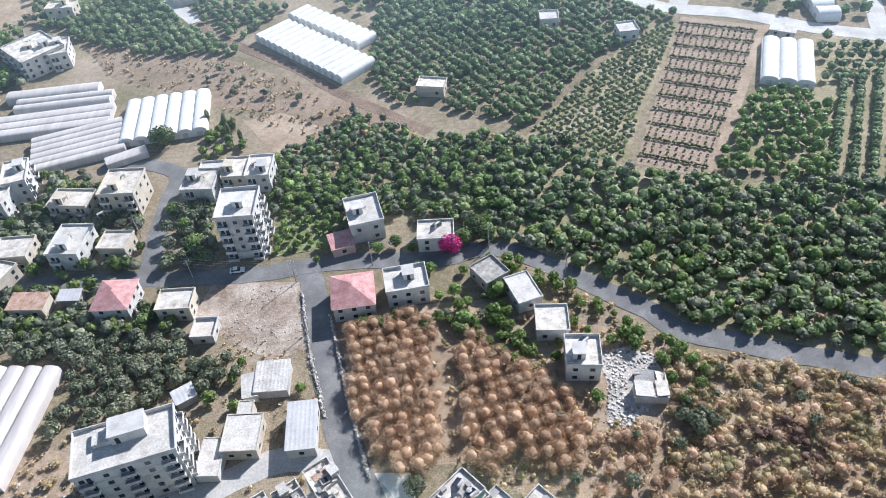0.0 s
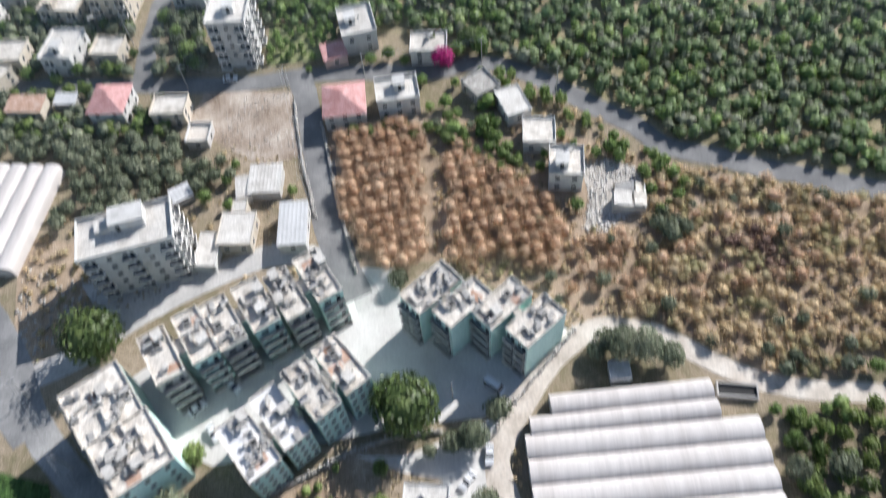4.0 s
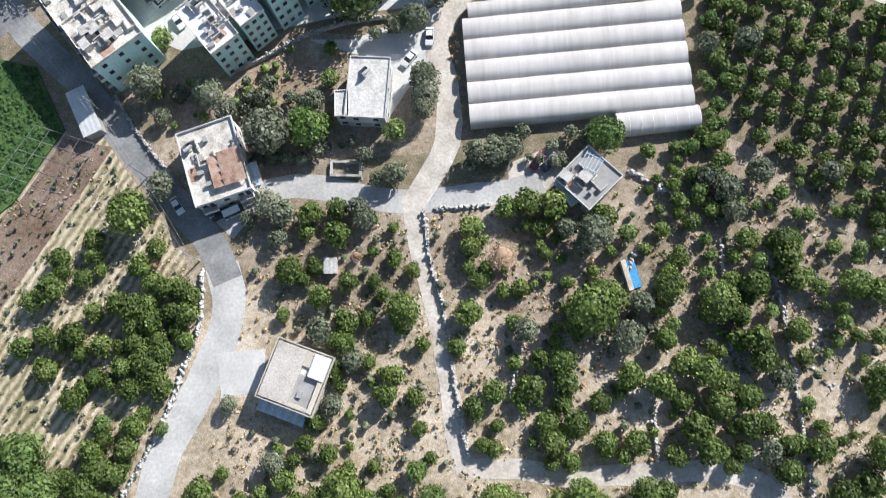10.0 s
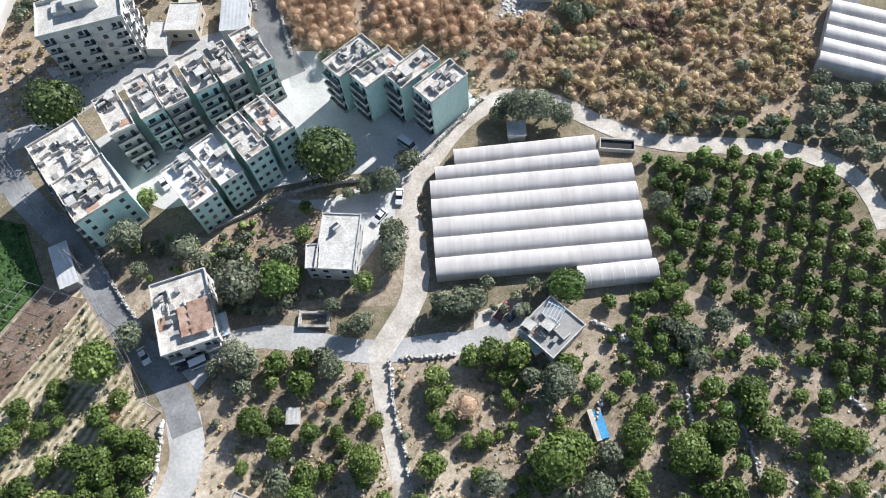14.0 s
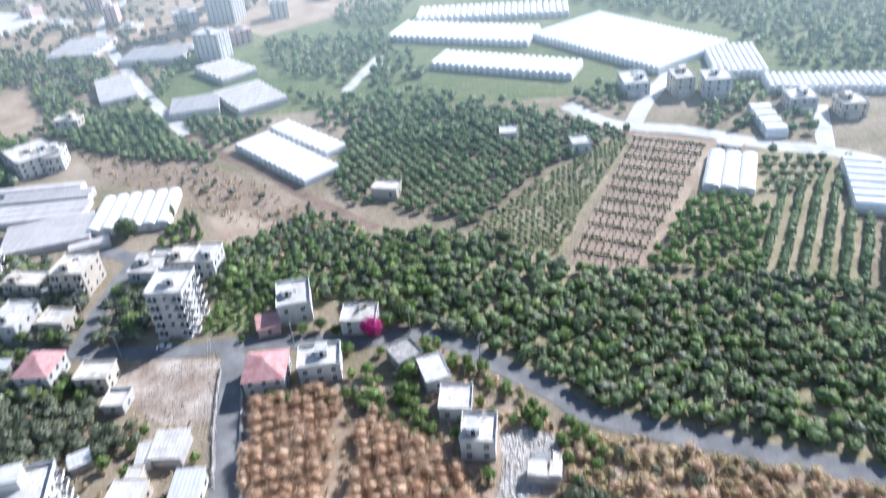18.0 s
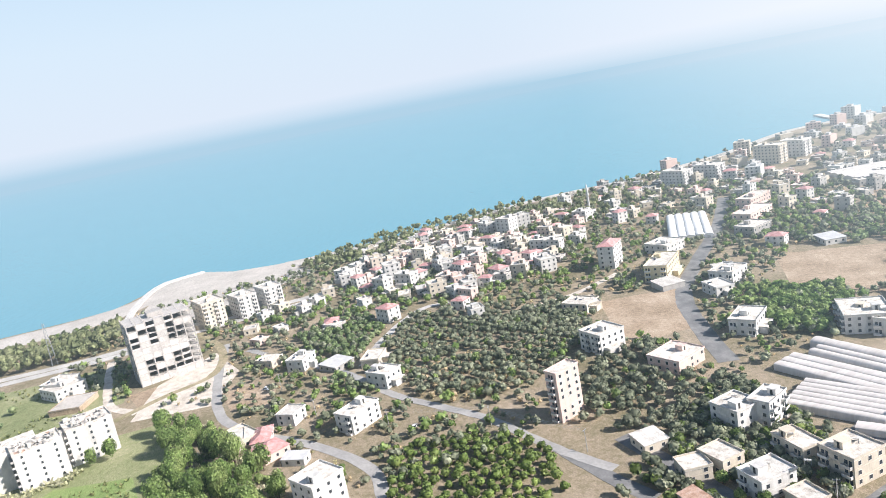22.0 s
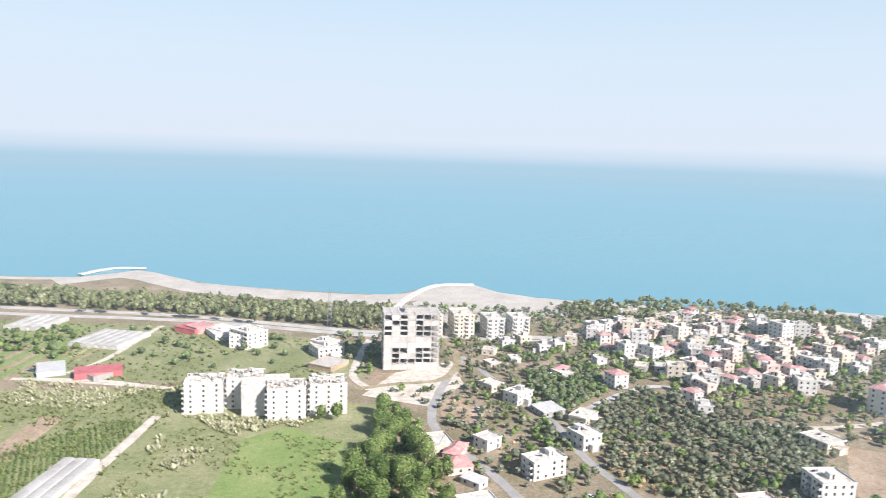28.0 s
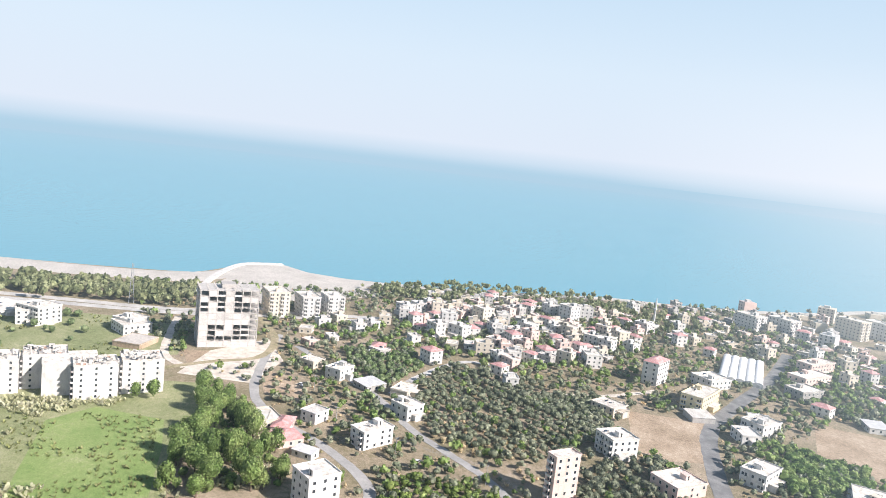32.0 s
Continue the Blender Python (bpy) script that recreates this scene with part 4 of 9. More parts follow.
def house(x, y, w, d, ang, h, wall="white", roof="flat", roofmat="roofslab", label="", name="house", floors=0, balc="", parapet=0.6, head=True, win=True, category="house", seed=None):
    rr = random.Random(seed if seed is not None else int(abs(x * 13 + y * 7)))
    a = radians(ang)
    ob = thing(name, pose(x, y, 0, 0, 0, ang), label or "flat-roofed %s house among gardens" % wall, category)
    BLOCKED.append((x, y, w / 2 + .8, d / 2 + .8, a))
    floors = floors or max(1, round(h / 3.0))
    fh = h / floors
    q = Geo()
    q.box(-w / 2, -d / 2, -.4, w / 2, d / 2, h)
    part("wall", q, [wall], ob)
    for k in range(1, floors if math.hypot(x - 30, y) < 330 else 1):
        g_ = Geo()
        g_.box(-w / 2 - .06, -d / 2 - .06, k * fh - .12, w / 2 + .06, d / 2 + .06, k * fh + .1)
        part("string_course", g_, [wall], ob)
    r = Geo()
    if roof == "flat":
        r.box(-w / 2 - .25, -d / 2 - .25, h, w / 2 + .25, d / 2 + .25, h + .2)
        part("roof", r, [roofmat], ob)
        if parapet:
            p = Geo()
            for x0, y0, x1, y1 in ((-w / 2 - .25, -d / 2 - .25, w / 2 + .25, -d / 2 - .03), (-w / 2 - .25, d / 2 + .03, w / 2 + .25, d / 2 + .25),
                                   (-w / 2 - .25, -d / 2 - .03, -w / 2 - .03, d / 2 + .03), (w / 2 + .03, -d / 2 - .03, w / 2 + .25, d / 2 + .03)):
                p.box(x0, y0, h + .2, x1, y1, h + .2 + parapet)
            part("parapet", p, [wall], ob)
        if head and h > 5 and w > 7 and d > 7 and roofmat != "shell":
            s = Geo()
            sx, sy = rr.uniform(-.25, .25) * w, rr.uniform(-.25, .25) * d
            s.box(sx - 1.5, sy - 1.8, h + .2, sx + 1.5, sy + 1.8, h + 2.5)
            s.box(sx - 1.7, sy - 2.0, h + 2.5, sx + 1.7, sy + 2.0, h + 2.65)
            s.box(sx - .45, sy - 1.85, h + .25, sx + .45, sy - 1.79, h + 2.2, 1)
            part("stair_head", s, [wall, "dark"], ob)
    elif roof == "hip":
        o, rise = .5, min(w, d) * .22
        k = max(0.0, (w - d) / 2) if w > d else 0.0
        k2 = max(0.0, (d - w) / 2)
        r.add([(-w / 2 - o, -d / 2 - o, h), (w / 2 + o, -d / 2 - o, h), (w / 2 + o, d / 2 + o, h), (-w / 2 - o, d / 2 + o, h), (-k, -k2, h + rise), (k + .02, k2 + .02, h + rise)],
              [(0, 1, 5, 4), (2, 3, 4, 5), (1, 2, 5), (3, 0, 4), (3, 2, 1, 0)] if w >= d else [(1, 2, 5, 4), (3, 0, 4, 5), (0, 1, 4), (2, 3, 5), (3, 2, 1, 0)])
        part("roof", r, [roofmat], ob)
    elif roof == "shed":
        r.add([(-w / 2 - .3, -d / 2 - .3, h - .1), (w / 2 + .3, -d / 2 - .3, h - .1), (w / 2 + .3, d / 2 + .3, h + .5), (-w / 2 - .3, d / 2 + .3, h + .5),
               (-w / 2 - .3, -d / 2 - .3, h), (w / 2 + .3, -d / 2 - .3, h), (w / 2 + .3, d / 2 + .3, h + .6), (-w / 2 - .3, d / 2 + .3, h + .6)],
              [(0, 3, 2, 1), (4, 5, 6, 7), (0, 1, 5, 4), (1, 2, 6, 5), (2, 3, 7, 6), (3, 0, 4, 7)])
        # one corrugated sheet: its top runs over ridges
        nr = max(3, int(w / .9))
        xs = [-w / 2 - .3 + (w + .6) * i / (2 * nr) for i in range(2 * nr + 1)]
        r = Geo()
        top = [(xx, yy, h + zz + (.035 if i % 2 else 0)) for yy, zz in ((-d / 2 - .3, 0), (d / 2 + .3, .6)) for i, xx in enumerate(xs)]
        low = [(xx, yy, h + zz - .1) for yy, zz in ((-d / 2 - .3, 0), (d / 2 + .3, .6)) for xx in xs]
        m = len(xs)
        r.add(top + low, [(i, i + 1, m + i + 1, m + i) for i in range(m - 1)] + [(2 * m + i, 3 * m + i, 3 * m + i + 1, 2 * m + i + 1) for i in range(m - 1)] +
              [(2 * m + i, 2 * m + i + 1, i + 1, i) for i in range(m - 1)] + [(m + i, m + i + 1, 3 * m + i + 1, 3 * m + i) for i in range(m - 1)] +
              [(0, m, 3 * m, 2 * m), (m - 1, 3 * m - 1, 4 * m - 1, 2 * m - 1)])
        part("roof", r, [roofmat], ob)
        e = Geo()
        e.add([(-w / 2, -d / 2 + .1, h - .1), (-w / 2, d / 2, h - .1), (-w / 2, d / 2, h + .48), (w / 2, -d / 2 + .1, h - .1), (w / 2, d / 2, h - .1), (w / 2, d / 2, h + .48)],
              [(0, 2, 1), (3, 4, 5), (1, 2, 5, 4)])
        part("gable_wall", e, [wall], ob)
    far = math.hypot(x - 30, y) > 330
    fw = Geo()
    if win:
        for side, (ln, ox, oy, rot) in enumerate(((w, 0, -d / 2, 180), (d, w / 2, 0, -90), (w, 0, d / 2, 0), (d, -w / 2, 0, 90))):
            cnt = max(1, int(ln / 3.6))
            for f in range(floors):
                for i in range(cnt):
                    u = (i + .5) / cnt * ln - ln / 2
                    ux, uy = (u, 0) if rot in (180, 0) else (0, u)
                    if str(side) in balc and i % 2 == 0:
                        balcony(ob, pose(ox + ux, oy + uy, f * fh + .08, 0, 0, rot), min(3.2, ln / cnt - .2), wall)
                    elif far:
                        window_geo(fw, pose(ox + ux, oy + uy, f * fh + fh * .32, 0, 0, rot))
                    elif rr.random() < .86 and math.hypot(x - 10, y - 20) < 75:
                        window(ob, 1.2, 1.3, pose(ox + ux, oy + uy, f * fh + fh * .32, 0, 0, rot))
                    elif rr.random() < .86:
                        part("window", window_mesh(1.2, 1.3), None, ob, at=pose(ox + ux, oy + uy, f * fh + fh * .32, 0, 0, rot))
    if far and roof == "flat" and win:
        q = Geo()
        tx, ty = rr.uniform(-.2, .2) * w, rr.uniform(.15, .3) * d
        q.cyl(tx, ty, h + .2, h + 1.4, .55, n=7)
        q.box(tx - 2.6, ty - .7, h + .2, tx - .9, ty + .5, h + .5)
        q.box(tx - 2.5, ty - .6, h + .5, tx - 1.0, ty + .4, h + 1.0, 1)
        part("roof_tank", q, ["whiteroof", "panel"], ob)
        if rr.random() < .6:
            q = Geo()
            ww, wd, wh = w * rr.uniform(.35, .7), rr.uniform(2.5, 4), min(h * .7, 3.2)
            ox = rr.uniform(-.15, .15) * w
            q.box(ox - ww / 2, -d / 2 - wd, -.3, ox + ww / 2, -d / 2 - .01, wh)
            q.box(ox - ww / 2 - .2, -d / 2 - wd - .2, wh, ox + ww / 2 + .2, -d / 2 - .02, wh + .18, 1)
            part("annexe", q, [wall, "roofslab"], ob)
    if fw.f:
        part("glazing", fw, ["white", "glass"], ob)["kind"] = "stuff"
    return ob


def solar(at):
    global SOLAR
    if SOLAR is None:
        ob = thing("solar_water_heater", at, "rooftop solar water heater with tank on a steel stand", "solar heater", "rooftop water heaters")
        q = Geo()
        q.add([(-1.0, -.9, .15), (1.0, -.9, .15), (1.0, .6, 1.2), (-1.0, .6, 1.2), (-1.0, -.9, .25), (1.0, -.9, .25), (1.0, .6, 1.3), (-1.0, .6, 1.3)],
              [(0, 3, 2, 1), (4, 5, 6, 7), (0, 1, 5, 4), (1, 2, 6, 5), (2, 3, 7, 6), (3, 0, 4, 7)])
        part("collector", q, ["panel"], ob)
        t = Geo()
        t.cyl(0, 0, -1.0, 1.0, .35, n=10)
        part("tank", t, ["whiteroof"], ob, at=pose(0, .9, 1.55, 0, 90, 0))
        for px_ in (-.9, .9):
            s = Geo()
            s.box(px_ - .04, -.85, 0, px_ + .04, 1.1, .08)
            for py_ in (.6, 1.1):
                s.box(px_ - .04, py_ - .04, .08, px_ + .04, py_ + .04, 1.3)
            part("side_frame", s, ["steel"], ob)
        SOLAR = ob
        return ob
    return copy_thing(SOLAR, at)


SOLAR = None


def clear(x, y, w, d, ang):
    """Ground on which nothing is scattered."""
    BLOCKED.append((x, y, w / 2, d / 2, radians(ang)))


def places(poly, spacing, ang=0.0, jitter=0.25, density=1.0, seed=1, room=1.5, clump=0.0, across=1.0):
    r = np.random.default_rng(seed)
    px_, py_ = np.array([p[0] for p in poly]), np.array([p[1] for p in poly])
    cx, cy, a = px_.mean(), py_.mean(), radians(ang)
    n = int(math.hypot(np.ptp(px_), np.ptp(py_)) / spacing / 1.6) + 2
    u, v = np.meshgrid(np.arange(-n, n + 1) * spacing, np.arange(-n, n + 1) * spacing * across)
    u, v = u.ravel() + r.normal(scale=jitter * spacing, size=u.size), v.ravel() + r.normal(scale=jitter * spacing, size=v.size)
    x, y = cx + u * math.cos(a) - v * math.sin(a), cy + u * math.sin(a) + v * math.cos(a)
    ok = inside(poly, x, y)
    x, y = x[ok], y[ok]
    keep = r.random(len(x)) < density
    if clump:
        field = np.array([noise.noise(Vector((p * clump, q * clump, seed))) for p, q in zip(x, y)])
        keep &= field > -0.12
    x, y = x[keep], y[keep]
    ok = free(x, y, room)
    return x[ok], y[ok], r


def beds(quad, n, mats, label):
    """Garden beds side by side across a four-cornered plot."""
    a, b, c, d = [Vector((*p, 0)) for p in quad]
    for k in range(n):
        t0, t1 = k / n, (k + .82) / n
        p = [a.lerp(b, t0), a.lerp(b, t1), d.lerp(c, t1), d.lerp(c, t0)]
        area = sum(p[i].x * p[(i + 1) % 4].y - p[(i + 1) % 4].x * p[i].y for i in range(4))
        parcel("garden_bed", [(q.x, q.y) for q in (p if area > 0 else p[::-1])], mats[k % len(mats)], label, .22 + .01 * (k % 3), "garden bed")


# near houses
house(-5.5, 22.6, 8.4, 13.4, -6, 5.9, "white", roofmat="whiteroof", label="white two-storey house with a flat white roof", floors=2, parapet=.3, head=False)
house(-11.2, 19.4, 2.5, 5.4, -0, 5.6, "white", roofmat="whiteroof", label="low white wing of the flat-roofed house", floors=2, parapet=.3)
house(-38.4, 7.7, 12, 16.7, 17, 6.0, "white", label="worn flat-roofed house with a rusty sheet cover on its roof", balc="0", head=False)
house(39.8, 0.6, 9.2, 9.7, -47, 4.2, "white", roofmat="greywall", label="low house with a cluttered grey terrace roof", parapet=.4)
house(-20.8, -37.7, 11.9, 12, -22, 4.6, "cream", label="unfinished cream house with an open flat roof beside the road")
house(-14.4, -15, 2.2, 2.7, -2, 2.0, "white", "shed", "whiteroof", "small white garden hut", "hut", win=False, category="hut")
house(36.5, 52.2, 4.1, 3.9, 0, 2.5, "white", "flat", "whiteroof", "small white pump house", "pump_house", parapet=.2, win=False, category="hut")
house(-69.5, 22.1, 3.8, 10.9, 24, 3.0, "greywall", "shed", "tin", "grey tin-roofed roadside shed", "shed", win=False, category="shed")
# houses by the sheds and the street
tower = house(-72.3, 87.9, 21.4, 11.7, 14, 15.0, "white", roofmat="whiteroof", label="new white apartment building with balconies and flat roof", name="apartment_building", balc="01", category="apartment building", parapet=1.0, head=False)
q = Geo()
q.box(-2.5, 0, 15.2, 5.0, 4.9, 18.2)
q.box(-2.7, -.2, 18.2, 5.2, 5.1, 18.4)
q.box(-1.5, -.06, 15.3, -.6, .0, 17.3, 1)
part("stair_head", q, ["white", "dark"], tower)
q = Geo()
q.box(-6.5, .5, 15.2, -2.6, 4.5, 16.4)
part("roof_room", q, ["whiteroof"], tower)
house(-45.3, 111, 8.1, 8.6, -1, 3.3, "white", "shed", "whiteroof", "white sheet-roofed barn beside the olive grove", "barn", win=False, category="barn")
house(-50.9, 109, 3.5, 6.4, 8, 2.8, "white", "shed", "whiteroof", "low white lean-to beside the barn", "lean_to", win=False, category="shed")
house(-50.6, 94.9, 8.3, 9.5, -3, 4.0, "cream", roofmat="whiteroof", label="cream flat-roofed house with a pale roof", parapet=.2)
house(-50.7, 101.7, 3.3, 3.8, -2, 3.8, "cream", roofmat="whiteroof", label="small cream annexe of the flat-roofed house", name="annexe", parapet=.2, win=False)
house(-57.3, 89.8, 5.2, 9.5, -4, 3.0, "white", roofmat="whiteroof", label="low pale annexe with a concrete roof", name="annexe", parapet=.15, win=False)
house(-36.6, 95.5, 6.7, 12.4, 1, 4.0, "white", "shed", "tin", "long white sheet-metal store", "store", category="store")
house(-67.3, 108.4, 5.1, 3.9, 30, 2.6, "greywall", "shed", "tin", "pale sheet-roofed hut among olives", "hut", win=False, category="hut")
house(-65.7, 129.3, 6, 6.5, -3, 2.5, "white", "flat", "dirtroad", "roofless white walled shell", "shell", parapet=.9, category="ruin")
house(-92.4, 142.2, 10, 10.8, -3, 5.6, "white", "hip", "redroof", "white house with a red hipped roof")
house(-74.9, 138.8, 9.4, 7.3, -2, 4.8, "cream", label="cream house with a stained flat roof")
house(-118.1, 144.1, 10.5, 5.8, -6, 4.0, "cream", "shed", "rust", "house with a rusty striped sheet roof")
house(-107.5, 146.3, 6.2, 3.6, -4, 2.8, "greywall", "shed", "tin", "small grey outhouse with a tin roof", "outhouse", win=False, category="shed")
house(-129.7, 166.4, 10.4, 9, -1, 5.0, "cream", label="cream house with a flat roof and white roof box")
house(-111.9, 165.9, 9.7, 12.9, -6, 6.6, "white", roofmat="whiteroof", label="white two-storey house with a pink roof terrace", balc="0")
house(-98.9, 166.3, 8.8, 7.7, -7, 4.4, "cream", label="tan flat-roofed house beside the street")
house(-117.9, 186.9, 13, 8.1, -9, 6.0, "cream", label="cream house with a planted roof terrace", balc="0")
house(-101.3, 189.2, 11.7, 12.6, -4, 9.0, "cream", label="cream and white three-storey house with balconies", balc="0")
house(-76.8, 190.7, 10.3, 10.6, -5, 6.0, "white", label="white two-storey house with balconies", balc="0")
house(-65.9, 195.6, 7.8, 10.4, -2, 6.0, "cream", label="cream two-storey house with balconies", balc="0")
house(-57.7, 194.6, 7.9, 10.9, -3, 6.6, "white", label="white two-storey house with a roof terrace", balc="0")
house(-75, 200.8, 7.9, 3.5, -2, 4.0, "white", roofmat="whiteroof", label="low white building beside the street", win=False)
house(-58.4, 164.5, 11.1, 13, -1, 16.0, "white", roofmat="whiteroof", label="white five-storey apartment building with blue-grey balconies", name="apartment_building", balc="01", category="apartment building", parapet=.9)
house(-22.8, 167.1, 10.1, 12.7, 11, 6.8, "white", roofmat="whiteroof", label="white house with a parapet roof and pink terrace", parapet=.9)
house(-29.8, 158.6, 6.8, 6.4, 16, 3.4, "pink", "shed", "redroof", "low outbuilding with a pale red roof", "outbuilding", category="shed")
house(-1.5, 157.7, 10.4, 7.9, -3, 4.8, "white", label="white house with a flat roof behind the flowering vine")
house(-25.4, 135.8, 11.2, 11.8, 4, 5.6, "white", "hip", "redroof", "white house with a salmon red hipped roof")
house(-10.7, 137.7, 11.5, 8.8, 6, 6.0, "white", roofmat="whiteroof", label="white house with a stepped parapet roof", parapet=.9)
house(12.6, 140.7, 7.6, 8.1, 31, 3.6, "greywall", "flat", "rock", "half-ruined house with rubble on its roof", category="ruin")
house(20.9, 132.6, 6.7, 10, 17, 4.0, "white", roofmat="whiteroof", label="white flat-roofed house by the track", parapet=.3)
house(26.8, 120.9, 8.2, 8.5, -5, 4.0, "white", roofmat="roofslab", label="white house with an overgrown roof")
house(32.2, 108, 8.3, 9.1, -7, 6.0, "white", roofmat="roofslab", label="white house with rooftop tanks beside the rubble", parapet=.8)
ruin = thing("ruined_house", pose(47.0, 99.8, 0, 0, 0, -8), "collapsed white house with tilted slabs and broken walls", "ruin")
for nm, (x0, y0, x1, y1, h0, h1), tilt, mt in (("wall", (-4, -4.6, 4, -4.25, 0, 2.7), (0, 0), "white"), ("wall", (-4, -4.2, -3.65, -.4, 0, 2.5), (0, 0), "white"), ("wall", (3.65, -4.2, 4, 2.2, 0, 2.6), (0, 0), "white"),
                                          ("broken_wall", (-3.6, 3.2, .6, 3.55, 0, 1.3), (0, 0), "cream"), ("roof_slab", (-3.9, -4.5, .6, .2, 2.7, 2.9), (-4, 6), "whiteroof"), ("roof_slab", (1.2, -4.4, 4.1, .6, 2.65, 2.85), (-9, -8), "roofslab"), ("fallen_slab", (-3.2, .8, 1.5, 4.2, .9, 1.1), (18, -7), "whiteroof"), ("fallen_slab", (1.8, 1.2, 4.4, 4.6, .7, .88), (-12, 15), "roofslab")):
    q = Geo()
    q.box(x0, y0, h0, x1, y1, h1)
    part(nm, q, [mt], ruin, at=pose(0, 0, 0, 0, 0, 0) @ Matrix.Translation(((x0 + x1) / 2, (y0 + y1) / 2, h0)) @ pose(0, 0, 0, tilt[0], tilt[1], 0) @ Matrix.Translation((-(x0 + x1) / 2, -(y0 + y1) / 2, -h0)))
BLOCKED.append((47, 99.8, 4.8, 5.2, radians(-8)))
house(-167.2, 291.5, 7.3, 15.6, 15, 7.0, "cream", label="cream two-storey house with balconies", balc="0")
house(-154.7, 290.9, 7.5, 13.8, 14, 7.0, "white", label="white two-storey house with a tiled balcony", balc="0")
house(-168, 334.7, 12.9, 7.7, -3, 6.0, "cream", label="cream flat-roofed house on the slope")
house(-139.8, 200, 7.7, 12.6, 14, 9.0, "white", label="white three-storey house at the slope", balc="1")
house(144, 260.7, 9.6, 6.5, -31, 3.0, "greywall", "shed", "whiteroof", "long white farm shed", "shed", category="shed")
house(1.6, 240.7, 10.4, 6.7, -15, 4.0, "cream", "flat", "roofslab", "farmhouse with a stained roof among the orchards")
house(53.8, 285.9, 7.7, 7.5, -5, 4.0, "white", "flat", "whiteroof", "white farmhouse among the orchards")
house(83.1, 270, 7.9, 7.9, 3, 4.0, "white", "flat", "whiteroof", "white farmhouse beside the seedling field")
house(120.5, 334.9, 12.6, 18.2, -1, 6.0, "white", "flat", "whiteroof", "white house standing on the plain")
house(141.9, 327.4, 9.7, 13, 2, 9.0, "cream", label="cream house standing on the plain")
house(156.9, 322.2, 12.6, 13.1, -5, 9.0, "white", label="white three-storey house on the plain")
house(188, 299.3, 12.2, 12.2, -5, 6.0, "white", label="white house by the plain road")
house(205.7, 288.9, 11.3, 11.6, -4, 6.0, "cream", label="cream house by the plain road")
# coast side
house(-203.3, 55.2, 12.9, 13.5, 21, 12.5, "white", label="white four-storey apartment house", name="apartment_building", category="apartment building", balc="3")
house(-255.1, 88, 17, 10.1, 116, 8.0, "white", label="white two-storey house with balconies", balc="3")
house(-287.9, 113.5, 11.3, 12.7, 117, 7.0, "white", label="white two-storey house with a car port")
house(-319.6, 120.2, 15, 9.8, 142, 4.0, "cream", label="low cream house with a flat roof")
house(-284, 65.8, 10, 9.2, 131, 5.0, "white", roofmat="whiteroof", label="white house with a pale roof")
house(-349.5, 89, 13.8, 10.5, 134, 6.0, "white", label="white two-storey house below the village")
house(-331.9, 103.2, 13.8, 13, 116, 3.0, "greywall", "shed", "tin", "low shed with a pale sheet roof", "shed", category="shed")
house(-370, 75.8, 10.7, 11.3, 130, 4.0, "cream", label="small cream house among the orchards")
house(-194.6, 153.8, 12.6, 5.8, 102, 20.0, "pink", label="tall pale pink apartment house", name="apartment_building", category="apartment building", balc="3")
house(-237.8, 206.3, 14.9, 14.5, 94, 9.0, "white", label="white house with open roof terrace", balc="3")
house(-197.5, 213.3, 18, 15.8, 101, 5.5, "pink", label="pinkish house with a broken terrace")
house(-289.3, 238, 10.4, 14, 73, 4.0, "cream", label="low cream house by the dry lot")
house(-343.2, 298.8, 19.1, 10.5, 124, 15.0, "white", "hip", "redroof", "tall white house with a red roof", "apartment_building", floors=5, category="apartment building")
house(-297.5, 300, 29.5, 13.4, 123, 9.5, "yellow", label="cream and yellow three-storey house", balc="3")
house(-278, 285.3, 13.6, 13, 78, 3.2, "greywall", "shed", "whiteroof", "white sheet canopy beside the yellow house", "canopy", win=False, category="canopy")
house(-335.9, 338.2, 19, 17.8, 100, 6.0, "white", label="white house beside the warehouse")
house(-257, 310.1, 17.4, 13.8, 106, 7.0, "white", label="white two-storey house by the street", balc="3")
house(-247.2, 291.8, 10.5, 14, 75, 5.0, "white", roofmat="whiteroof", label="white low house by the street")
house(-201.2, 261.1, 18.1, 11.9, 116, 7.0, "white", label="white house with a roof garden", balc="3")
house(-363.8, 454.9, 30.9, 12.2, 104, 9.0, "pink", label="pink block standing by the road")
house(-339, 424.9, 31.8, 13.9, 104, 7.0, "pink", label="pink house by the road")
house(-312.7, 394.5, 20, 14.7, 98, 6.0, "greywall", label="grey green house by the road")
house(-256.8, 394.6, 12.5, 13.9, 65, 3.5, "white", "shed", "tin", "low blue-white shed in the grove", "shed", category="shed")
house(-145, 190.4, 12, 11.9, 91, 8.0, "white", label="white two-storey house beside the greenhouses")
house(-155.1, 159.6, 9.6, 9.3, 81, 3.5, "cream", "shed", "whiteroof", "house with a pale pitched sheet roof")
house(-132, 156.6, 8.9, 8.4, 70, 4.5, "cream", label="cream house with a stained terrace")
house(-165.9, 291, 18.3, 21.1, 45, 8.0, "white", label="long white house with balconies", balc="3")
house(-261.8, 313.4, 11.6, 15.2, 59, 6.0, "white", label="white house in the trees")
house(-274, 50, 7.9, 15.5, 70, 3.4, "pink", "hip", "redroof", "small house with a faded tiled roof")
house(-282.2, 40, 7.9, 11.8, 77, 3.4, "cream", label="low cream house under trees")
house(-243.4, 56.5, 10.1, 6, 48, 3.0, "white", "shed", "tin", "low pale shed under trees", "shed", category="shed")
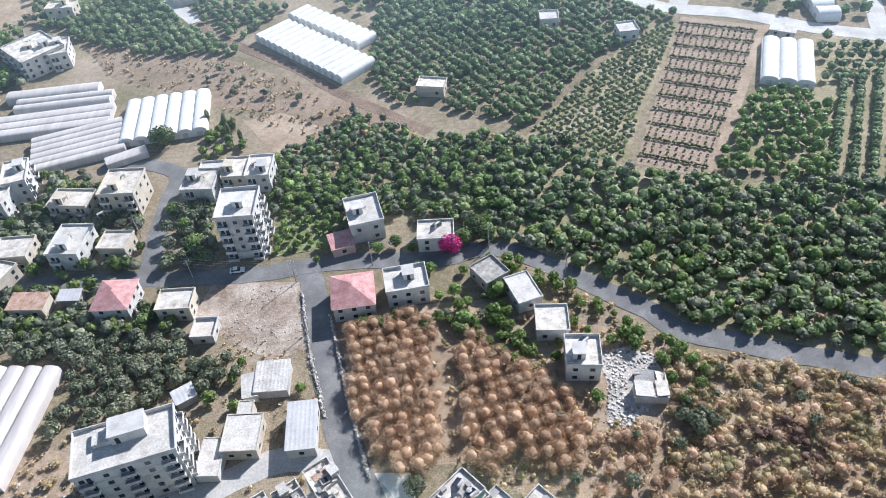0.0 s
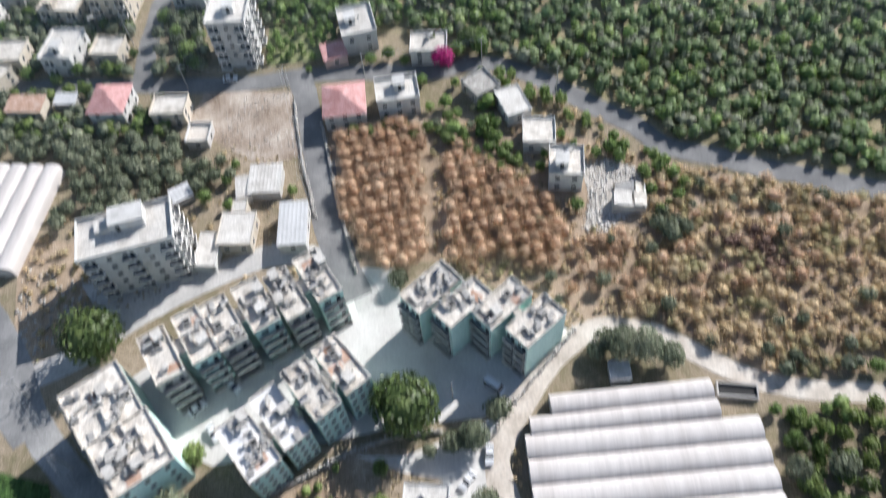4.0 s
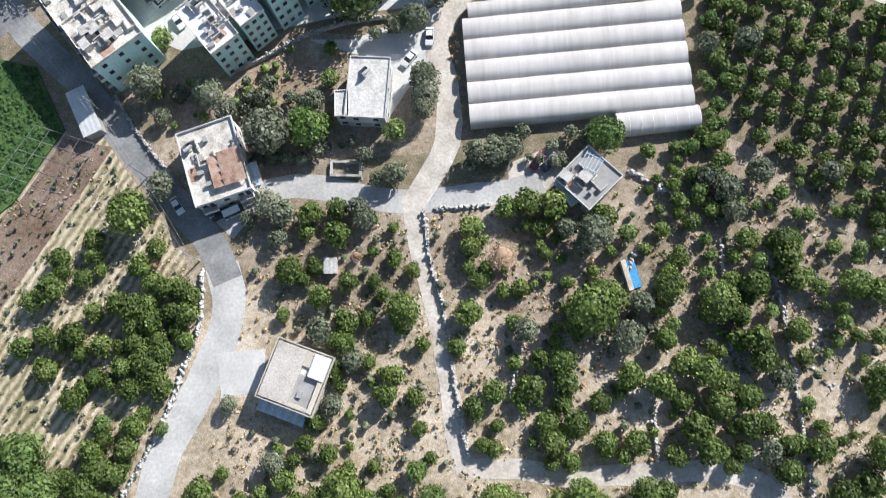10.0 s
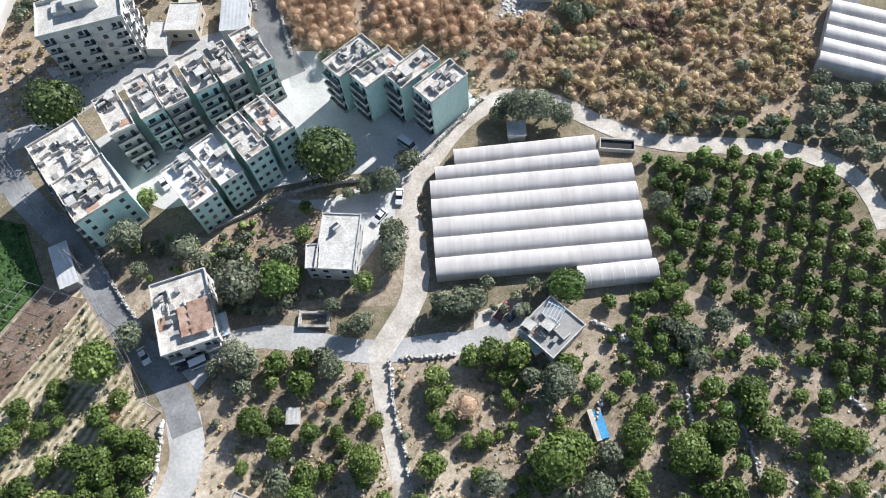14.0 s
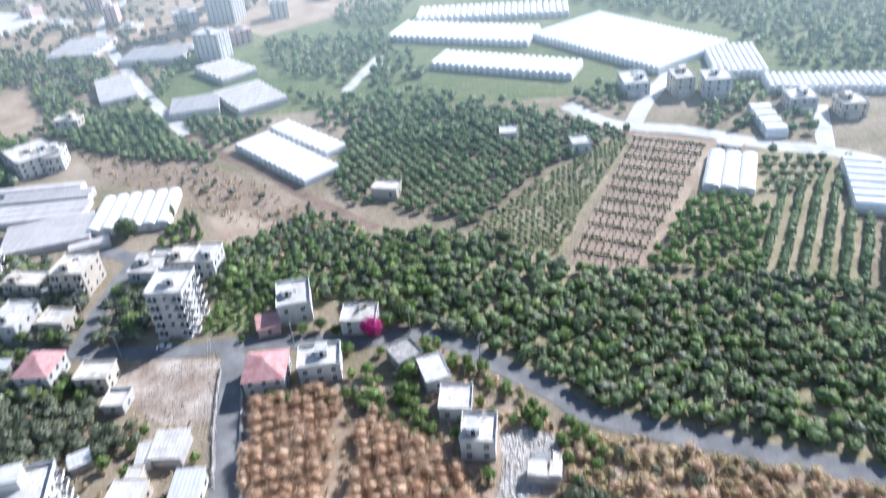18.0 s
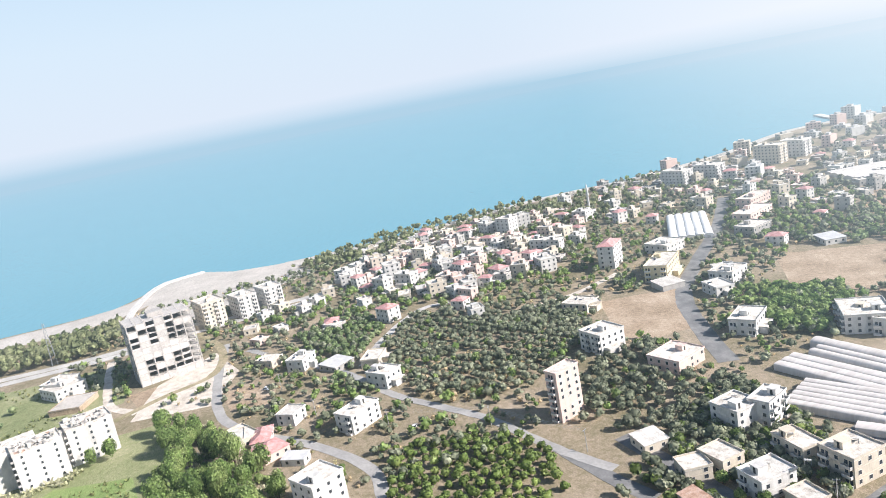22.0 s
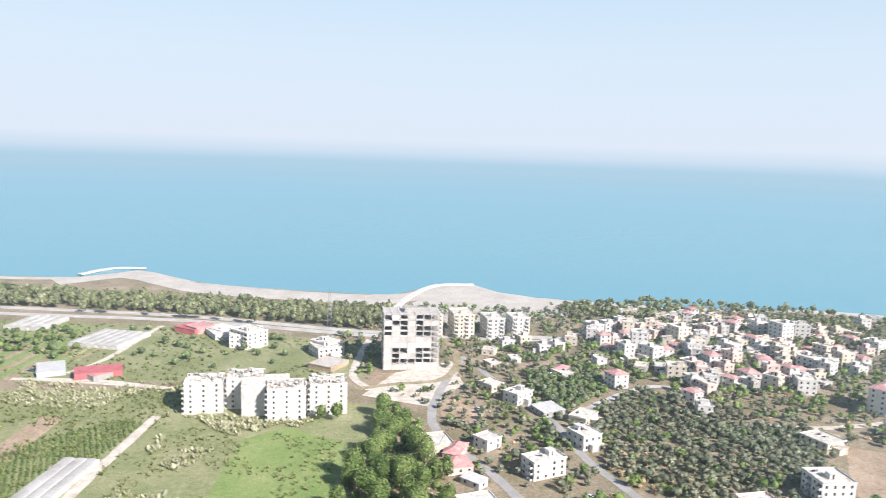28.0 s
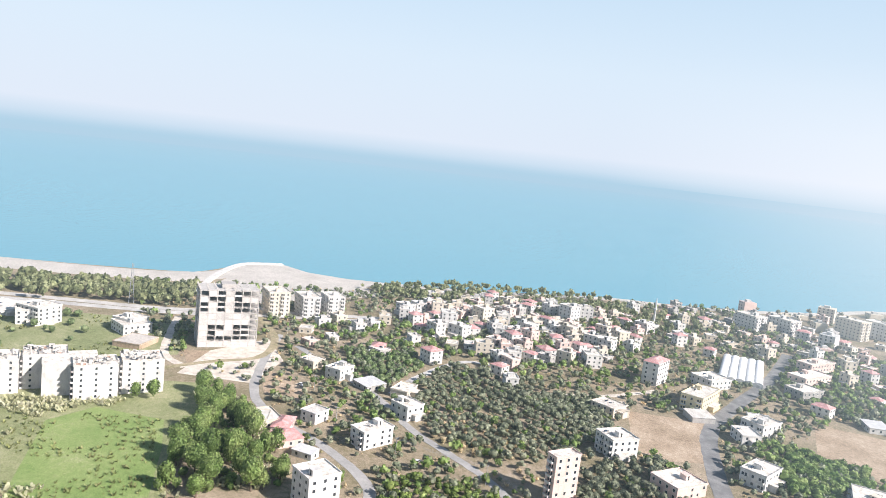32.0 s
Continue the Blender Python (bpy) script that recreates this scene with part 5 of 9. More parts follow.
house(-291.6, 234.1, 13.6, 15.6, 114, 4.5, "cream", label="low cream house on the tan lot")

# white apartment row by the meadow: four staggered blocks
ROW4 = [(-316.3, -81.5), (-325.6, -61.9), (-309.8, -37.1), (-318.9, -16.7)]
# bare lots
for lot in ((-257.8, 249.1, 40.7, 68.5, 48), (-227, 358.1, 53.9, 80.2, 31),
            (-383.1, 25.5, 44.3, 36.1, 90), (-418, -29.3, 24.9, 35.3, 102)):
    clear(*lot)

# dense village: footprints by place, size, storeys and finish
VILLAGE_A = [(-422.1, 153.7, 9, 7, 2, 0), (-450, 178.7, 12, 9, 3, 0), (-474, 196.1, 12, 12, 4, 0), (-444.1, 195.2, 14, 10, 3, 0), (-450.8, 207.5, 10, 10, 2, 1), (-493.4, 232.8, 14, 12, 4, 2), (-486.4, 247.9, 12, 10, 3, 0), (-420.1, 214.6, 10, 10, 2, 3), (-426.5, 231.8, 11, 9, 3, 1), (-379.5, 153.8, 11, 10, 3, 1), (-399.3, 197.7, 10, 12, 3, 2), (-456.1, 256.9, 14, 10, 3, 0)]
VILLAGE_B = [(-517.3, 306.2, 12, 10, 4, 0), (-500.6, 316.5, 14, 12, 5, 0), (-511.2, 337.9, 12, 12, 4, 0), (-424.8, 298.5, 12, 10, 3, 0), (-397.8, 245.1, 12, 10, 2, 1), (-390.8, 260.2, 11, 10, 2, 1), (-376.1, 269.6, 13, 11, 3, 0), (-412.5, 303.4, 11, 9, 3, 0), (-440.5, 331.3, 12, 10, 3, 2), (-415.3, 326.3, 10, 9, 2, 0), (-334.1, 190.8, 10, 8, 2, 0), (-357.3, 193.1, 9, 8, 2, 1)]
VILLAGE_C = [(-454.1, 120.6, 11, 8, 2, 0), (-459.5, 131.8, 9, 8, 2, 0), (-479.4, 146.2, 12, 9, 2, 2), (-508.7, 170.2, 14, 9, 3, 0), (-515.3, 183.2, 12, 9, 3, 0), (-476.2, 109.4, 10, 9, 2, 2), (-507.5, 197, 12, 9, 4, 2), (-416.8, 80.5, 9, 8, 1, 3), (-428.5, 97.1, 9, 7, 1, 0), (-415.2, 235.8, 10, 8, 2, 3), (-430.6, 269.8, 10, 9, 2, 1), (-472.9, 374.1, 12, 10, 3, 0)]
VILLAGE_XY = VILLAGE_A + VILLAGE_B + VILLAGE_C
for k, (x, y, w, d, fl, st) in enumerate(VILLAGE_XY):
    wall = ("white", "white", "cream", "pink")[st]
    house(x, y, w, d, (8, 20, -12, 30)[k % 4], fl * 3.0, wall, "hip" if st == 1 else "flat", "redroof" if st == 1 else "roofslab",
          ("white village house with a flat roof", "village house with a red tiled roof", "cream village house with roof terrace", "pinkish village house with a worn roof")[st], balc="3" if fl > 2 else "")
rv = random.Random(5)
for k in range(34):
    x, y = rv.uniform(-560, -400), rv.uniform(150, 420)
    if free(np.array([x]), np.array([y]), 7)[0]:
        st = rv.choice((0, 0, 1, 2, 3))
        house(x, y, rv.uniform(8, 12), rv.uniform(7, 10), rv.uniform(-30, 40), rv.choice((3, 3.2, 6, 6.2, 9)), ("white", "white", "cream", "pink")[st], "hip" if st == 1 else "flat", "redroof" if st == 1 else "roofslab",
              ("white village house with a flat roof", "village house with a red tiled roof", "cream village house with roof terrace", "pinkish village house with a worn roof")[st])

# houses packed between the olive groves and the shore, and low sheds towards the harbour
DRESS = (("greywall", "flat", "roofslab", "grey plastered village house with a flat roof"), ("white", "flat", "whiteroof", "white village house with a bright roof"), ("cream", "flat", "roofslab", "cream village house with roof terrace"),
         ("pink", "flat", "roofslab", "pinkish village house with a worn roof"), ("white", "hip", "redroof", "village house with a red tiled roof"), ("cream", "flat", "whiteroof", "cream house with a pale roof"))
for poly, gap, many, tall in (([(-578.3, 208.9), (-580, 278.1), (-555.3, 338), (-523.9, 393.4), (-453.1, 364.6), (-406.8, 312.8), (-367.2, 278.6), (-378.5, 231.5), (-362.1, 196.9), (-397.2, 194.2), (-417.1, 182.2), (-478.9, 167.3)], 12.5, .86, (3.2, 6, 6, 6.2, 9)),
                              ([(-597.2, 447.1), (-530.6, 646.9), (-435.8, 728.5), (-311.1, 533.2), (-275, 426.1), (-282, 367), (-352.6, 416), (-446.1, 425.6), (-442.8, 368.2)], 21, .6, (3.2, 3.5, 4, 6, 9)),
                              ([(-455, 76), (-492.4, 144.5), (-432.9, 156.3), (-372.2, 138.1), (-409.6, 102.1)], 19, .5, (3.2, 3.4, 6))):
    vx, vy, vr = places(poly, gap, 12, .2, many, 9, 5.5)
    for x, y in zip(vx, vy):
        wall, rf, rm, text = DRESS[int(vr.integers(0, 6))]
        house(float(x), float(y), vr.uniform(7, 11.5), vr.uniform(6.5, 9.5), vr.uniform(-25, 40), float(vr.choice(tall)), wall, rf, rm, text)
# sheds, a store and houses among the farm plots
house(-489.1, -138.1, 16.6, 19.5, 153, 4.0, "redsheet", "shed", "redsheet", "red sheet-metal farm store by the highway", "store", win=False, category="store")
house(-479.2, -114.7, 15, 24, 122, 3.5, "white", "flat", "whiteroof", "low white building beside the red store", parapet=.3)
house(-459.8, -91.1, 23.1, 23.4, 103, 9.0, "white", label="white three-storey house beside the highway", balc="1")
house(-380.1, -160.6, 26, 12.3, 113, 4.0, "redsheet", "shed", "redsheet", "long red-roofed farm store among plots", "store", win=False, category="store")
house(-385, -191.3, 15.1, 20, 117, 3.2, "bluewall", "shed", "tin", "blue-grey farm shed beside the plots", "shed", win=False, category="shed")
house(-437.9, -31.5, 18.4, 19.2, 118, 6.0, "white", label="white two-storey house near the highway")
house(-281.8, 40.9, 13.5, 16.7, 107, 3.6, "cream", roofmat="whiteroof", label="low cream house under the tall trees")
house(-258.3, 49.6, 12, 11.8, 107, 3.6, "pink", "hip", "redroof", "small house with a faded tiled roof beside the lane")

# blocks along the shore and in the far town
for k, (x, y, w, d, h) in enumerate([(-499, 64.2, 22, 16, 18), (-499.5, 88.4, 22, 14, 15), (-503.1, 108.7, 18, 14, 15), (-496.8, 40, 22, 16, 18), (-495, 506.1, 24, 16, 15), (-481.6, 534, 24, 16, 15), (-476.6, 611.9, 26, 16, 18), (-475.5, 646.9, 24, 16, 16)]):
    house(x, y, w, d, 10, h, "white" if k % 3 else "cream", label="pale seafront apartment block", name="apartment_building", category="apartment building", balc="13")
for k, (x, y, w, d, h) in enumerate([(-134.3, 531, 22, 18, 53), (-133.9, 596.1, 18, 16, 38), (-120.4, 441.6, 18, 14, 16), (-311.2, 760.4, 20, 16, 30), (-313.3, 805.4, 20, 16, 30), (-296.6, 821.1, 20, 16, 27), (-357.1, 710.8, 24, 14, 21), (-366.7, 690.1, 22, 14, 21), (-350.5, 733.7, 22, 14, 24), (-329.5, 739.6, 22, 14, 21), (-362.5, 655.7, 22, 14, 18), (-297.2, 799.4, 20, 14, 24)]):
    house(x, y, w, d, -15, h, "white", label="pale apartment tower in the far town", name="apartment_building", category="apartment building")
FAR_WALLS = Geo()
for k in range(230):
    x, y = rv.uniform(-580, -60), rv.uniform(470, 1250)
    if free(np.array([x]), np.array([y]), 8)[0] and x > -600 + max(0, y - 800) * .35:
        w, d, h, a_ = rv.uniform(9, 18), rv.uniform(9, 16), rv.choice((3.5, 6, 6, 9, 12, 15)), rv.uniform(-.5, .7)
        BLOCKED.append((x, y, w / 2, d / 2, a_))
        c_, s_ = math.cos(a_), math.sin(a_)
        ft = [(x + u * c_ - v * s_, y + u * s_ + v * c_) for u, v in ((-w / 2, -d / 2), (w / 2, -d / 2), (w / 2, d / 2), (-w / 2, d / 2))]
        FAR_WALLS.prism(ft, -.2, h, rv.randrange(3))
        ft = [(x + u * c_ - v * s_, y + u * s_ + v * c_) for u, v in ((-w / 5, -d / 5), (w / 6, -d / 5), (w / 6, d / 6), (-w / 5, d / 6))]
        FAR_WALLS.prism(ft, h, h + 2.2, 0)
        for f_ in range(int(h / 3)):
            for j in range(int(w / 4)):
                u = (j + .5) * 4 - w / 2
                m_ = pose(x, y, 0, 0, 0, math.degrees(a_)) @ pose(u, -d / 2, f_ * 3 + 1, 0, 0, 180)
                FAR_WALLS.add([m_ @ Vector(p) for p in ((-.7, .03, 0), (.7, .03, 0), (.7, .03, 1.4), (-.7, .03, 1.4))], [(3, 2, 1, 0)], 3)
tagged(solid("far_town", FAR_WALLS, ["white", "cream", "pink", "glass"], "pale crowded buildings of the far town", "buildings", "stuff"), "pale crowded buildings of the far town", "buildings", "", "stuff")
# garden beds and lanes among the farm plots
beds([(-382.9, -264.4), (-365.1, -206.2), (-423.3, -204.3), (-461.8, -269)], 15, ("meadow", "grass", "straw"), "low green vegetable bed")
beds([(-448.3, -257.3), (-424.9, -211.2), (-495.1, -216.9), (-512.7, -251.1)], 9, ("meadow", "grass"), "low green vegetable bed by the greenhouses")
beds([(-431.4, -214.6), (-407.3, -184.8), (-466.9, -182.3), (-478.2, -201.2)], 8, ("meadow", "straw"), "narrow vegetable bed beside the farm lane")
parcel("field", [(-433.3, -389), (-513.7, -373.9), (-507.2, -348.9), (-464.8, -326.9), (-418.9, -359.3)], "straw", "bare tan farm plot", .07)
parcel("field", [(-259.2, -161), (-311.3, -159.6), (-313.2, -147.7), (-257.5, -146.2)], "straw", "bare earth strip beside the crop", .075)
parcel("field", [(-352.8, -266.4), (-367.5, -245.3), (-350.7, -227.9), (-337.6, -252.6)], "straw", "trodden earth by the sheds", .075)
road("road", [(-386.9, -351.5), (-376.5, -294.1), (-373.8, -237.4), (-367.6, -174.2), (-361.2, -121.7)], 3.5, "dirtroad", "pale farm lane along the plots", .13)
road("road", [(-382.7, -180.7), (-415.6, -170.5), (-481.5, -168), (-504.5, -166.1)], 4.0, "dirtroad", "pale lane beside the red store", .125)
road("road", [(-343, -285.7), (-361, -271.8), (-368.9, -242.2)], 3.0, "dirtroad", "pale footpath to the sheds", .12)
# ---- apartment blocks round the yard ----
def block(units, ang, h, walls, front, label, link=True, back="", top="roofslab"):
    """A staggered block: units (x, y, w, d) in world places, all turned alike; front: the side with balconies."""
    cx, cy = sum(u[0] for u in units) / len(units), sum(u[1] for u in units) / len(units)
    ob = thing("apartment_block", pose(cx, cy, 0, 0, 0, ang), label, "apartment block")
    a = radians(ang)
    rr = random.Random(int(abs(cx * 10)))
    fl = max(3, round(h / 3.0))
    fh = h / fl
    loc = []
    for x, y, w, d in units:
        u, v = (x - cx) * math.cos(a) + (y - cy) * math.sin(a), -(x - cx) * math.sin(a) + (y - cy) * math.cos(a)
        loc.append((u, v, w, d))
        BLOCKED.append((x, y, w / 2 + 2, d / 2 + 2, a))
    for k, (u, v, w, d) in enumerate(loc):
        hh = h + .02 * k
        q = Geo()
        q.box(u - w / 2, v - d / 2, -.4, u + w / 2, v + d / 2, hh)
        part("unit_wall", q, [walls[k % len(walls)]], ob)
        r = Geo()
        r.box(u - w / 2 - .15, v - d / 2 - .15, hh, u + w / 2 + .15, v + d / 2 + .15, hh + .15)
        part("roof", r, [top], ob)
        p = Geo()
        for x0, y0, x1, y1 in ((-w / 2 - .15, -d / 2 - .15, w / 2 + .15, -d / 2 + .05), (-w / 2 - .15, d / 2 - .05, w / 2 + .15, d / 2 + .15),
                               (-w / 2 - .15, -d / 2 + .05, -w / 2 + .05, d / 2 - .05), (w / 2 - .05, -d / 2 + .05, w / 2 + .15, d / 2 - .05)):
            p.box(u + x0, v + y0, hh + .15, u + x1, v + y1, hh + .75)
        part("parapet", p, ["roofslab"], ob)
        hatch = Geo()
        hx, hy = u + rr.uniform(-.2, .2) * w, v + rr.uniform(-.1, .3) * d
        hatch.box(hx - .9, hy - .9, hh + .15, hx + .9, hy + .9, hh + 1.0)
        hatch.box(hx - .6, hy - .6, hh + 1.0, hx + .6, hy + .6, hh + 1.05, 1)
        part("roof_hatch", hatch, ["greywall", "dark"], ob)
        sides = ((w, u, v - d / 2, 180), (d, u + w / 2, v, -90), (w, u, v + d / 2, 0), (d, u - w / 2, v, 90))
        for s in front + back:
            ln, ox, oy, rot = sides[int(s)]
            for f in range(fl):
                if s in front:
                    n = 2 if ln > 6 else 1
                    for i in range(n):
                        t = (i + .5) / n * ln - ln / 2
                        bx, by = (ox + t, oy) if rot in (0, 180) else (ox, oy + t)
                        balcony(ob, pose(bx, by, f * fh + .1, 0, 0, rot), ln / n - .35, "greywall", "white" if (f + i) % 3 else "greywall", 1.2)
                else:
                    for i in range(3):
                        t = (i + .5) / 3 * ln - ln / 2
                        bx, by = (ox + t, oy) if rot in (0, 180) else (ox, oy + t)
                        part("window", window_mesh(1.0, 1.2), None, ob, at=pose(bx, by, f * fh + 1.0, 0, 0, rot))
        # what lies about on the roof, along the walls
        for i in range(int(w * d / 6.5)):
            x, y = u + rr.uniform(-.42, .42) * w, v + rr.uniform(-.42, .42) * d
            p3 = Matrix.Rotation(a, 3, "Z") @ Vector((x, y, 0))
            if rr.random() < .1:
                solar(pose(cx + p3.x, cy + p3.y, hh + .15, 0, 0, rr.choice((-130, -145))))
            else:
                junk(cx + p3.x, cy + p3.y, hh + .15, rr, ang)
    if link:
        for (u, v, w, d), (u2, v2, w2, d2) in zip(loc, loc[1:]):
            q = Geo()
            q.box(min(u, u2), min(v, v2) - 1.6, -.4, max(u, u2) + .01, max(v, v2) + 1.6, h - .5)
            core = part("stair_core", q, [walls[-1]], ob)
            q = Geo()
            q.box(min(u, u2) - .02, min(v, v2) - 1.75, h - .5, max(u, u2) + .03, max(v, v2) + 1.75, h - .3)
            part("cap", q, ["roofslab"], core)
    return ob


JUNK = {}


def junk(x, y, z, rr, ang=None):
    k = rr.choice((0, 1, 1, 1, 2, 3, 4, 4, 4, 5, 6, 6))
    if k not in JUNK:
        q = Geo()
        if k == 0:
            q.cyl(0, 0, 0, 1.1, .55, .55, 10)
            q.cyl(0, 0, 1.1, 1.2, .3, .25, 8)
            args = ("water_tank", ["whiteroof"], "white plastic rooftop water tank", "water tank")
        elif k == 1:
            q.box(-.6, -.4, 0, .6, .4, .9)
            q.box(-.65, -.45, .9, .65, .45, .98)
            args = ("chimney", ["greywall"], "squat rendered rooftop chimney", "chimney")
        elif k == 6:
            q.box(-1.0, -.7, 0, 1.0, .7, .35)
            q.box(-.85, -.55, .35, .85, .55, .42, 1)
            args = ("roof_box", ["roofslab", "greywall"], "low pale rooftop box with a slab lid", "roof box")
        elif k == 2:
            q.box(-1.5, -.9, .05, 1.5, .9, .11)
            for sx in (-1.3, 1.3):
                q.box(sx - .05, -.8, 0, sx + .05, .8, .05)
            args = ("metal_sheet", ["rust"], "rusty metal sheet lying on the roof", "metal sheet")
        elif k == 4:
            q.box(-1.6, -.12, 0, 1.6, .12, .9)
            q.box(1.36, .12, 0, 1.6, 1.8, .9)
            q.box(-.9, -.2, .9, -.5, .2, 1.15)
            args = ("low_wall", ["whiteroof"], "low white rooftop wall with a corner", "roof wall")
        elif k == 5:
            q.box(-1.1, -.9, 0, 1.1, .9, 1.7)
            q.box(-1.25, -1.05, 1.7, 1.25, 1.05, 1.82)
            q.box(-.4, -.93, .1, .4, -.88, 1.6, 1)
            args = ("roof_hut", ["whiteroof", "dark"], "small white rooftop store with a door", "roof hut")
        else:
            q.box(-.05, -.05, 0, .05, .05, 1.2)
            for i in range(6):
                t = i * math.pi / 3
                q.add([(0, 0, 1.15), (.6 * math.cos(t), .25 + .35 * math.sin(t), 1.15 + .5 * math.sin(t)), (.6 * math.cos(t + math.pi / 3), .25 + .35 * math.sin(t + math.pi / 3), 1.15 + .5 * math.sin(t + math.pi / 3))], [(0, 1, 2), (0, 2, 1)])
            args = ("satellite_dish", ["whiteroof"], "white satellite dish on a short mast", "satellite dish")
        JUNK[k] = (q.mesh(args[0], args[1]), args)
    me, args = JUNK[k]
    ob = new(args[0], me)
    ob.matrix_basis = pose(x, y, z, 0, 0, rr.uniform(0, 360) if ang is None else ang + rr.choice((0, 90, 180, 270)) + rr.uniform(-6, 6))
    return tagged(ob, args[2], args[3], "rooftop " + args[3] + "s")


block([(-69.7, 47, 12.7, 13.5), (-61.5, 36.6, 12.7, 13)], 36, 12.0, ["teal"], "3", "four-storey teal apartment slab with a cluttered flat roof", link=False, back="0")
block([(-58.9, 56.5, 5.9, 12.3), (-52.4, 60.8, 5.5, 12.6), (-46.8, 63.4, 5.9, 12.6), (-40.3, 67.4, 6, 12.5), (-33.7, 69.6, 5.5, 12.4), (-27.4, 73.8, 5.6, 12.8)], 31, 13.0, ["greywall", "teal"], "0", "long staggered apartment block with balconies and cluttered roofs")
block([(-27, 47.3, 6, 12.8), (-21.2, 52.2, 5.9, 12.5)], 38, 13.0, ["teal"], "", "pale teal staggered apartment block beside the yard", back="01")
block([(-39, 37.1, 7.1, 13.5), (-33.3, 42.7, 5.9, 13.5)], 38, 11.0, ["teal"], "", "lower teal apartment block with a white roof", back="01", top="whitefilm")
block([(-2.5, 69.1, 12.3, 6.5), (4, 65, 11.9, 5.7), (12.4, 64.2, 12.1, 5.8), (19, 59.5, 11.5, 6.2)], 41, 13.0, ["teal"], "3", "staggered teal apartment block with dark balconies")
block([(p[0] - 11, p[1], 16, 19.5) for p in ROW4], 11, 16.5, ["white"], "0", "white staggered apartment row with balconies and roof tanks", back="123")



# ---- greenhouses ----
def greenhouse(x, y, length, width, ang, n, eave=2.2, rise=1.7, mat="plastic", label="", segs=8, ribs=False, shorts=None):
    ob = thing("greenhouse", pose(x, y, 0, 0, 0, ang), label or "white plastic-covered greenhouse with arched tunnels", "greenhouse")
    BLOCKED.append((x, y, length / 2 + 1, width / 2 + 1, radians(ang)))
    p = width / n
    for k in range(n):
        yc = -width / 2 + (k + .5) * p
        x0, x1 = (-length / 2, length / 2) if not shorts or k not in shorts else shorts[k]
        arc = [(yc - p / 2 * math.cos(math.pi * i / segs), eave + rise * math.sin(math.pi * i / segs)) for i in range(segs + 1)]
        prof = [(yc - p / 2, 0)] + arc + [(yc + p / 2, 0)]
        m = len(prof)
        steps = max(2, int((x1 - x0) / 6))
        q = Geo()
        rr = random.Random(k * 31 + int(x))
        xsn = [x0 + (x1 - x0) * i / steps for i in range(steps + 1)]
        q.add([(xx, yy * 1.0, zz + (rr.uniform(-.06, .06) if 1 < j < m - 2 else 0)) for xx in xsn for j, (yy, zz) in enumerate(prof)],
              [(i * m + j, (i + 1) * m + j, (i + 1) * m + j + 1, i * m + j + 1) for i in range(steps) for j in range(m - 1)])
        tunnel = part("tunnel_cover", q, [mat], ob, smooth=True)
        for xe, flip in ((x0 + .02, False), (x1 - .02, True)):
            e = Geo()
            e.add([(xe, yy, zz - .03) for yy, zz in prof], [tuple(range(m)) if not flip else tuple(range(m))[::-1]])
            e.box(xe - .06, yc - 1.0, 0, xe + .06, yc + 1.0, 2.1, 1)
            part("end_wall", e, [mat, "tin"], ob)
        g2 = Geo()
        g2.box(x0, yc + p / 2 - .14, eave - .05, x1, yc + p / 2 + .14, eave + .06)
        part("gutter", g2, ["tin"], ob)
        if ribs:
            h = Geo()
            pts = [(yy, zz + .06) for yy, zz in arc]
            h.add([(-.07, a_, b_) for a_, b_ in pts] + [(.07, a_, b_) for a_, b_ in pts], [(j, j + len(pts), j + len(pts) + 1, j + 1) for j in range(len(pts) - 1)])
            hoop = h.mesh("hoop", ["whitefilm"])
            nb = int((x1 - x0) / 2.4)
            for i in range(nb + 1):
                part("hoop", hoop, None, ob, at=pose(x0 + (x1 - x0) * i / nb, 0, 0))
    return ob


greenhouse(39.2, 27.5, 47.4, 25.3, 2, 5, 1.9, 1.4, "plastic", "large white greenhouse of arched plastic tunnels", 10)
greenhouse(35.8, 42.1, 38.8, 4, 3, 1, 1.9, 1.4, "plastic", "white greenhouse tunnel on the track side", 10)
greenhouse(37.9, 46.4, 33.8, 4.4, 3, 1, 1.9, 1.4, "plastic", "short white greenhouse tunnel at the end of the row", 10)
greenhouse(55.5, 13.2, 17.2, 4.8, 3, 1, 1.9, 1.4, "plastic", "short pale greenhouse tunnel with striped film", 10, True)
greenhouse(127.3, 71.3, 24.4, 22.7, -24, 5, 2.4, 1.4, "plastic", "white greenhouse with arched tunnels beside the orchards", 6)
greenhouse(-46.3, 279.2, 17.9, 57.9, 43, 14, 2.4, 1.4, "whitefilm", "long white greenhouse of many small arches", 6)
greenhouse(-39.6, 298.6, 10.8, 46.8, 44, 11, 2.4, 1.4, "whitefilm", "white plastic greenhouse on the plain", 6)
greenhouse(136.3, 237.3, 30.8, 18.5, 68, 3, 2.4, 1.4, "whitefilm", "bright white film greenhouse with a torn slit", 6)
greenhouse(-149.4, 262.2, 36.3, 6.6, 3, 1, 2.4, 1.4, "plastic", "old grey-white greenhouse tunnel", 6)
greenhouse(-142.8, 254.2, 37.1, 8.8, 3, 2, 2.4, 1.4, "plastic", "pale greenhouse tunnels behind the wide roof", 6)
greenhouse(-142.9, 241.1, 43.3, 14.5, 5, 3, 2.4, .6, "plastic", "wide pale greenhouse roof", 6)
greenhouse(-128.5, 223.9, 32.2, 22.2, 17, 6, 2.4, .7, "plastic", "pale greenhouse tunnels by the street", 6)
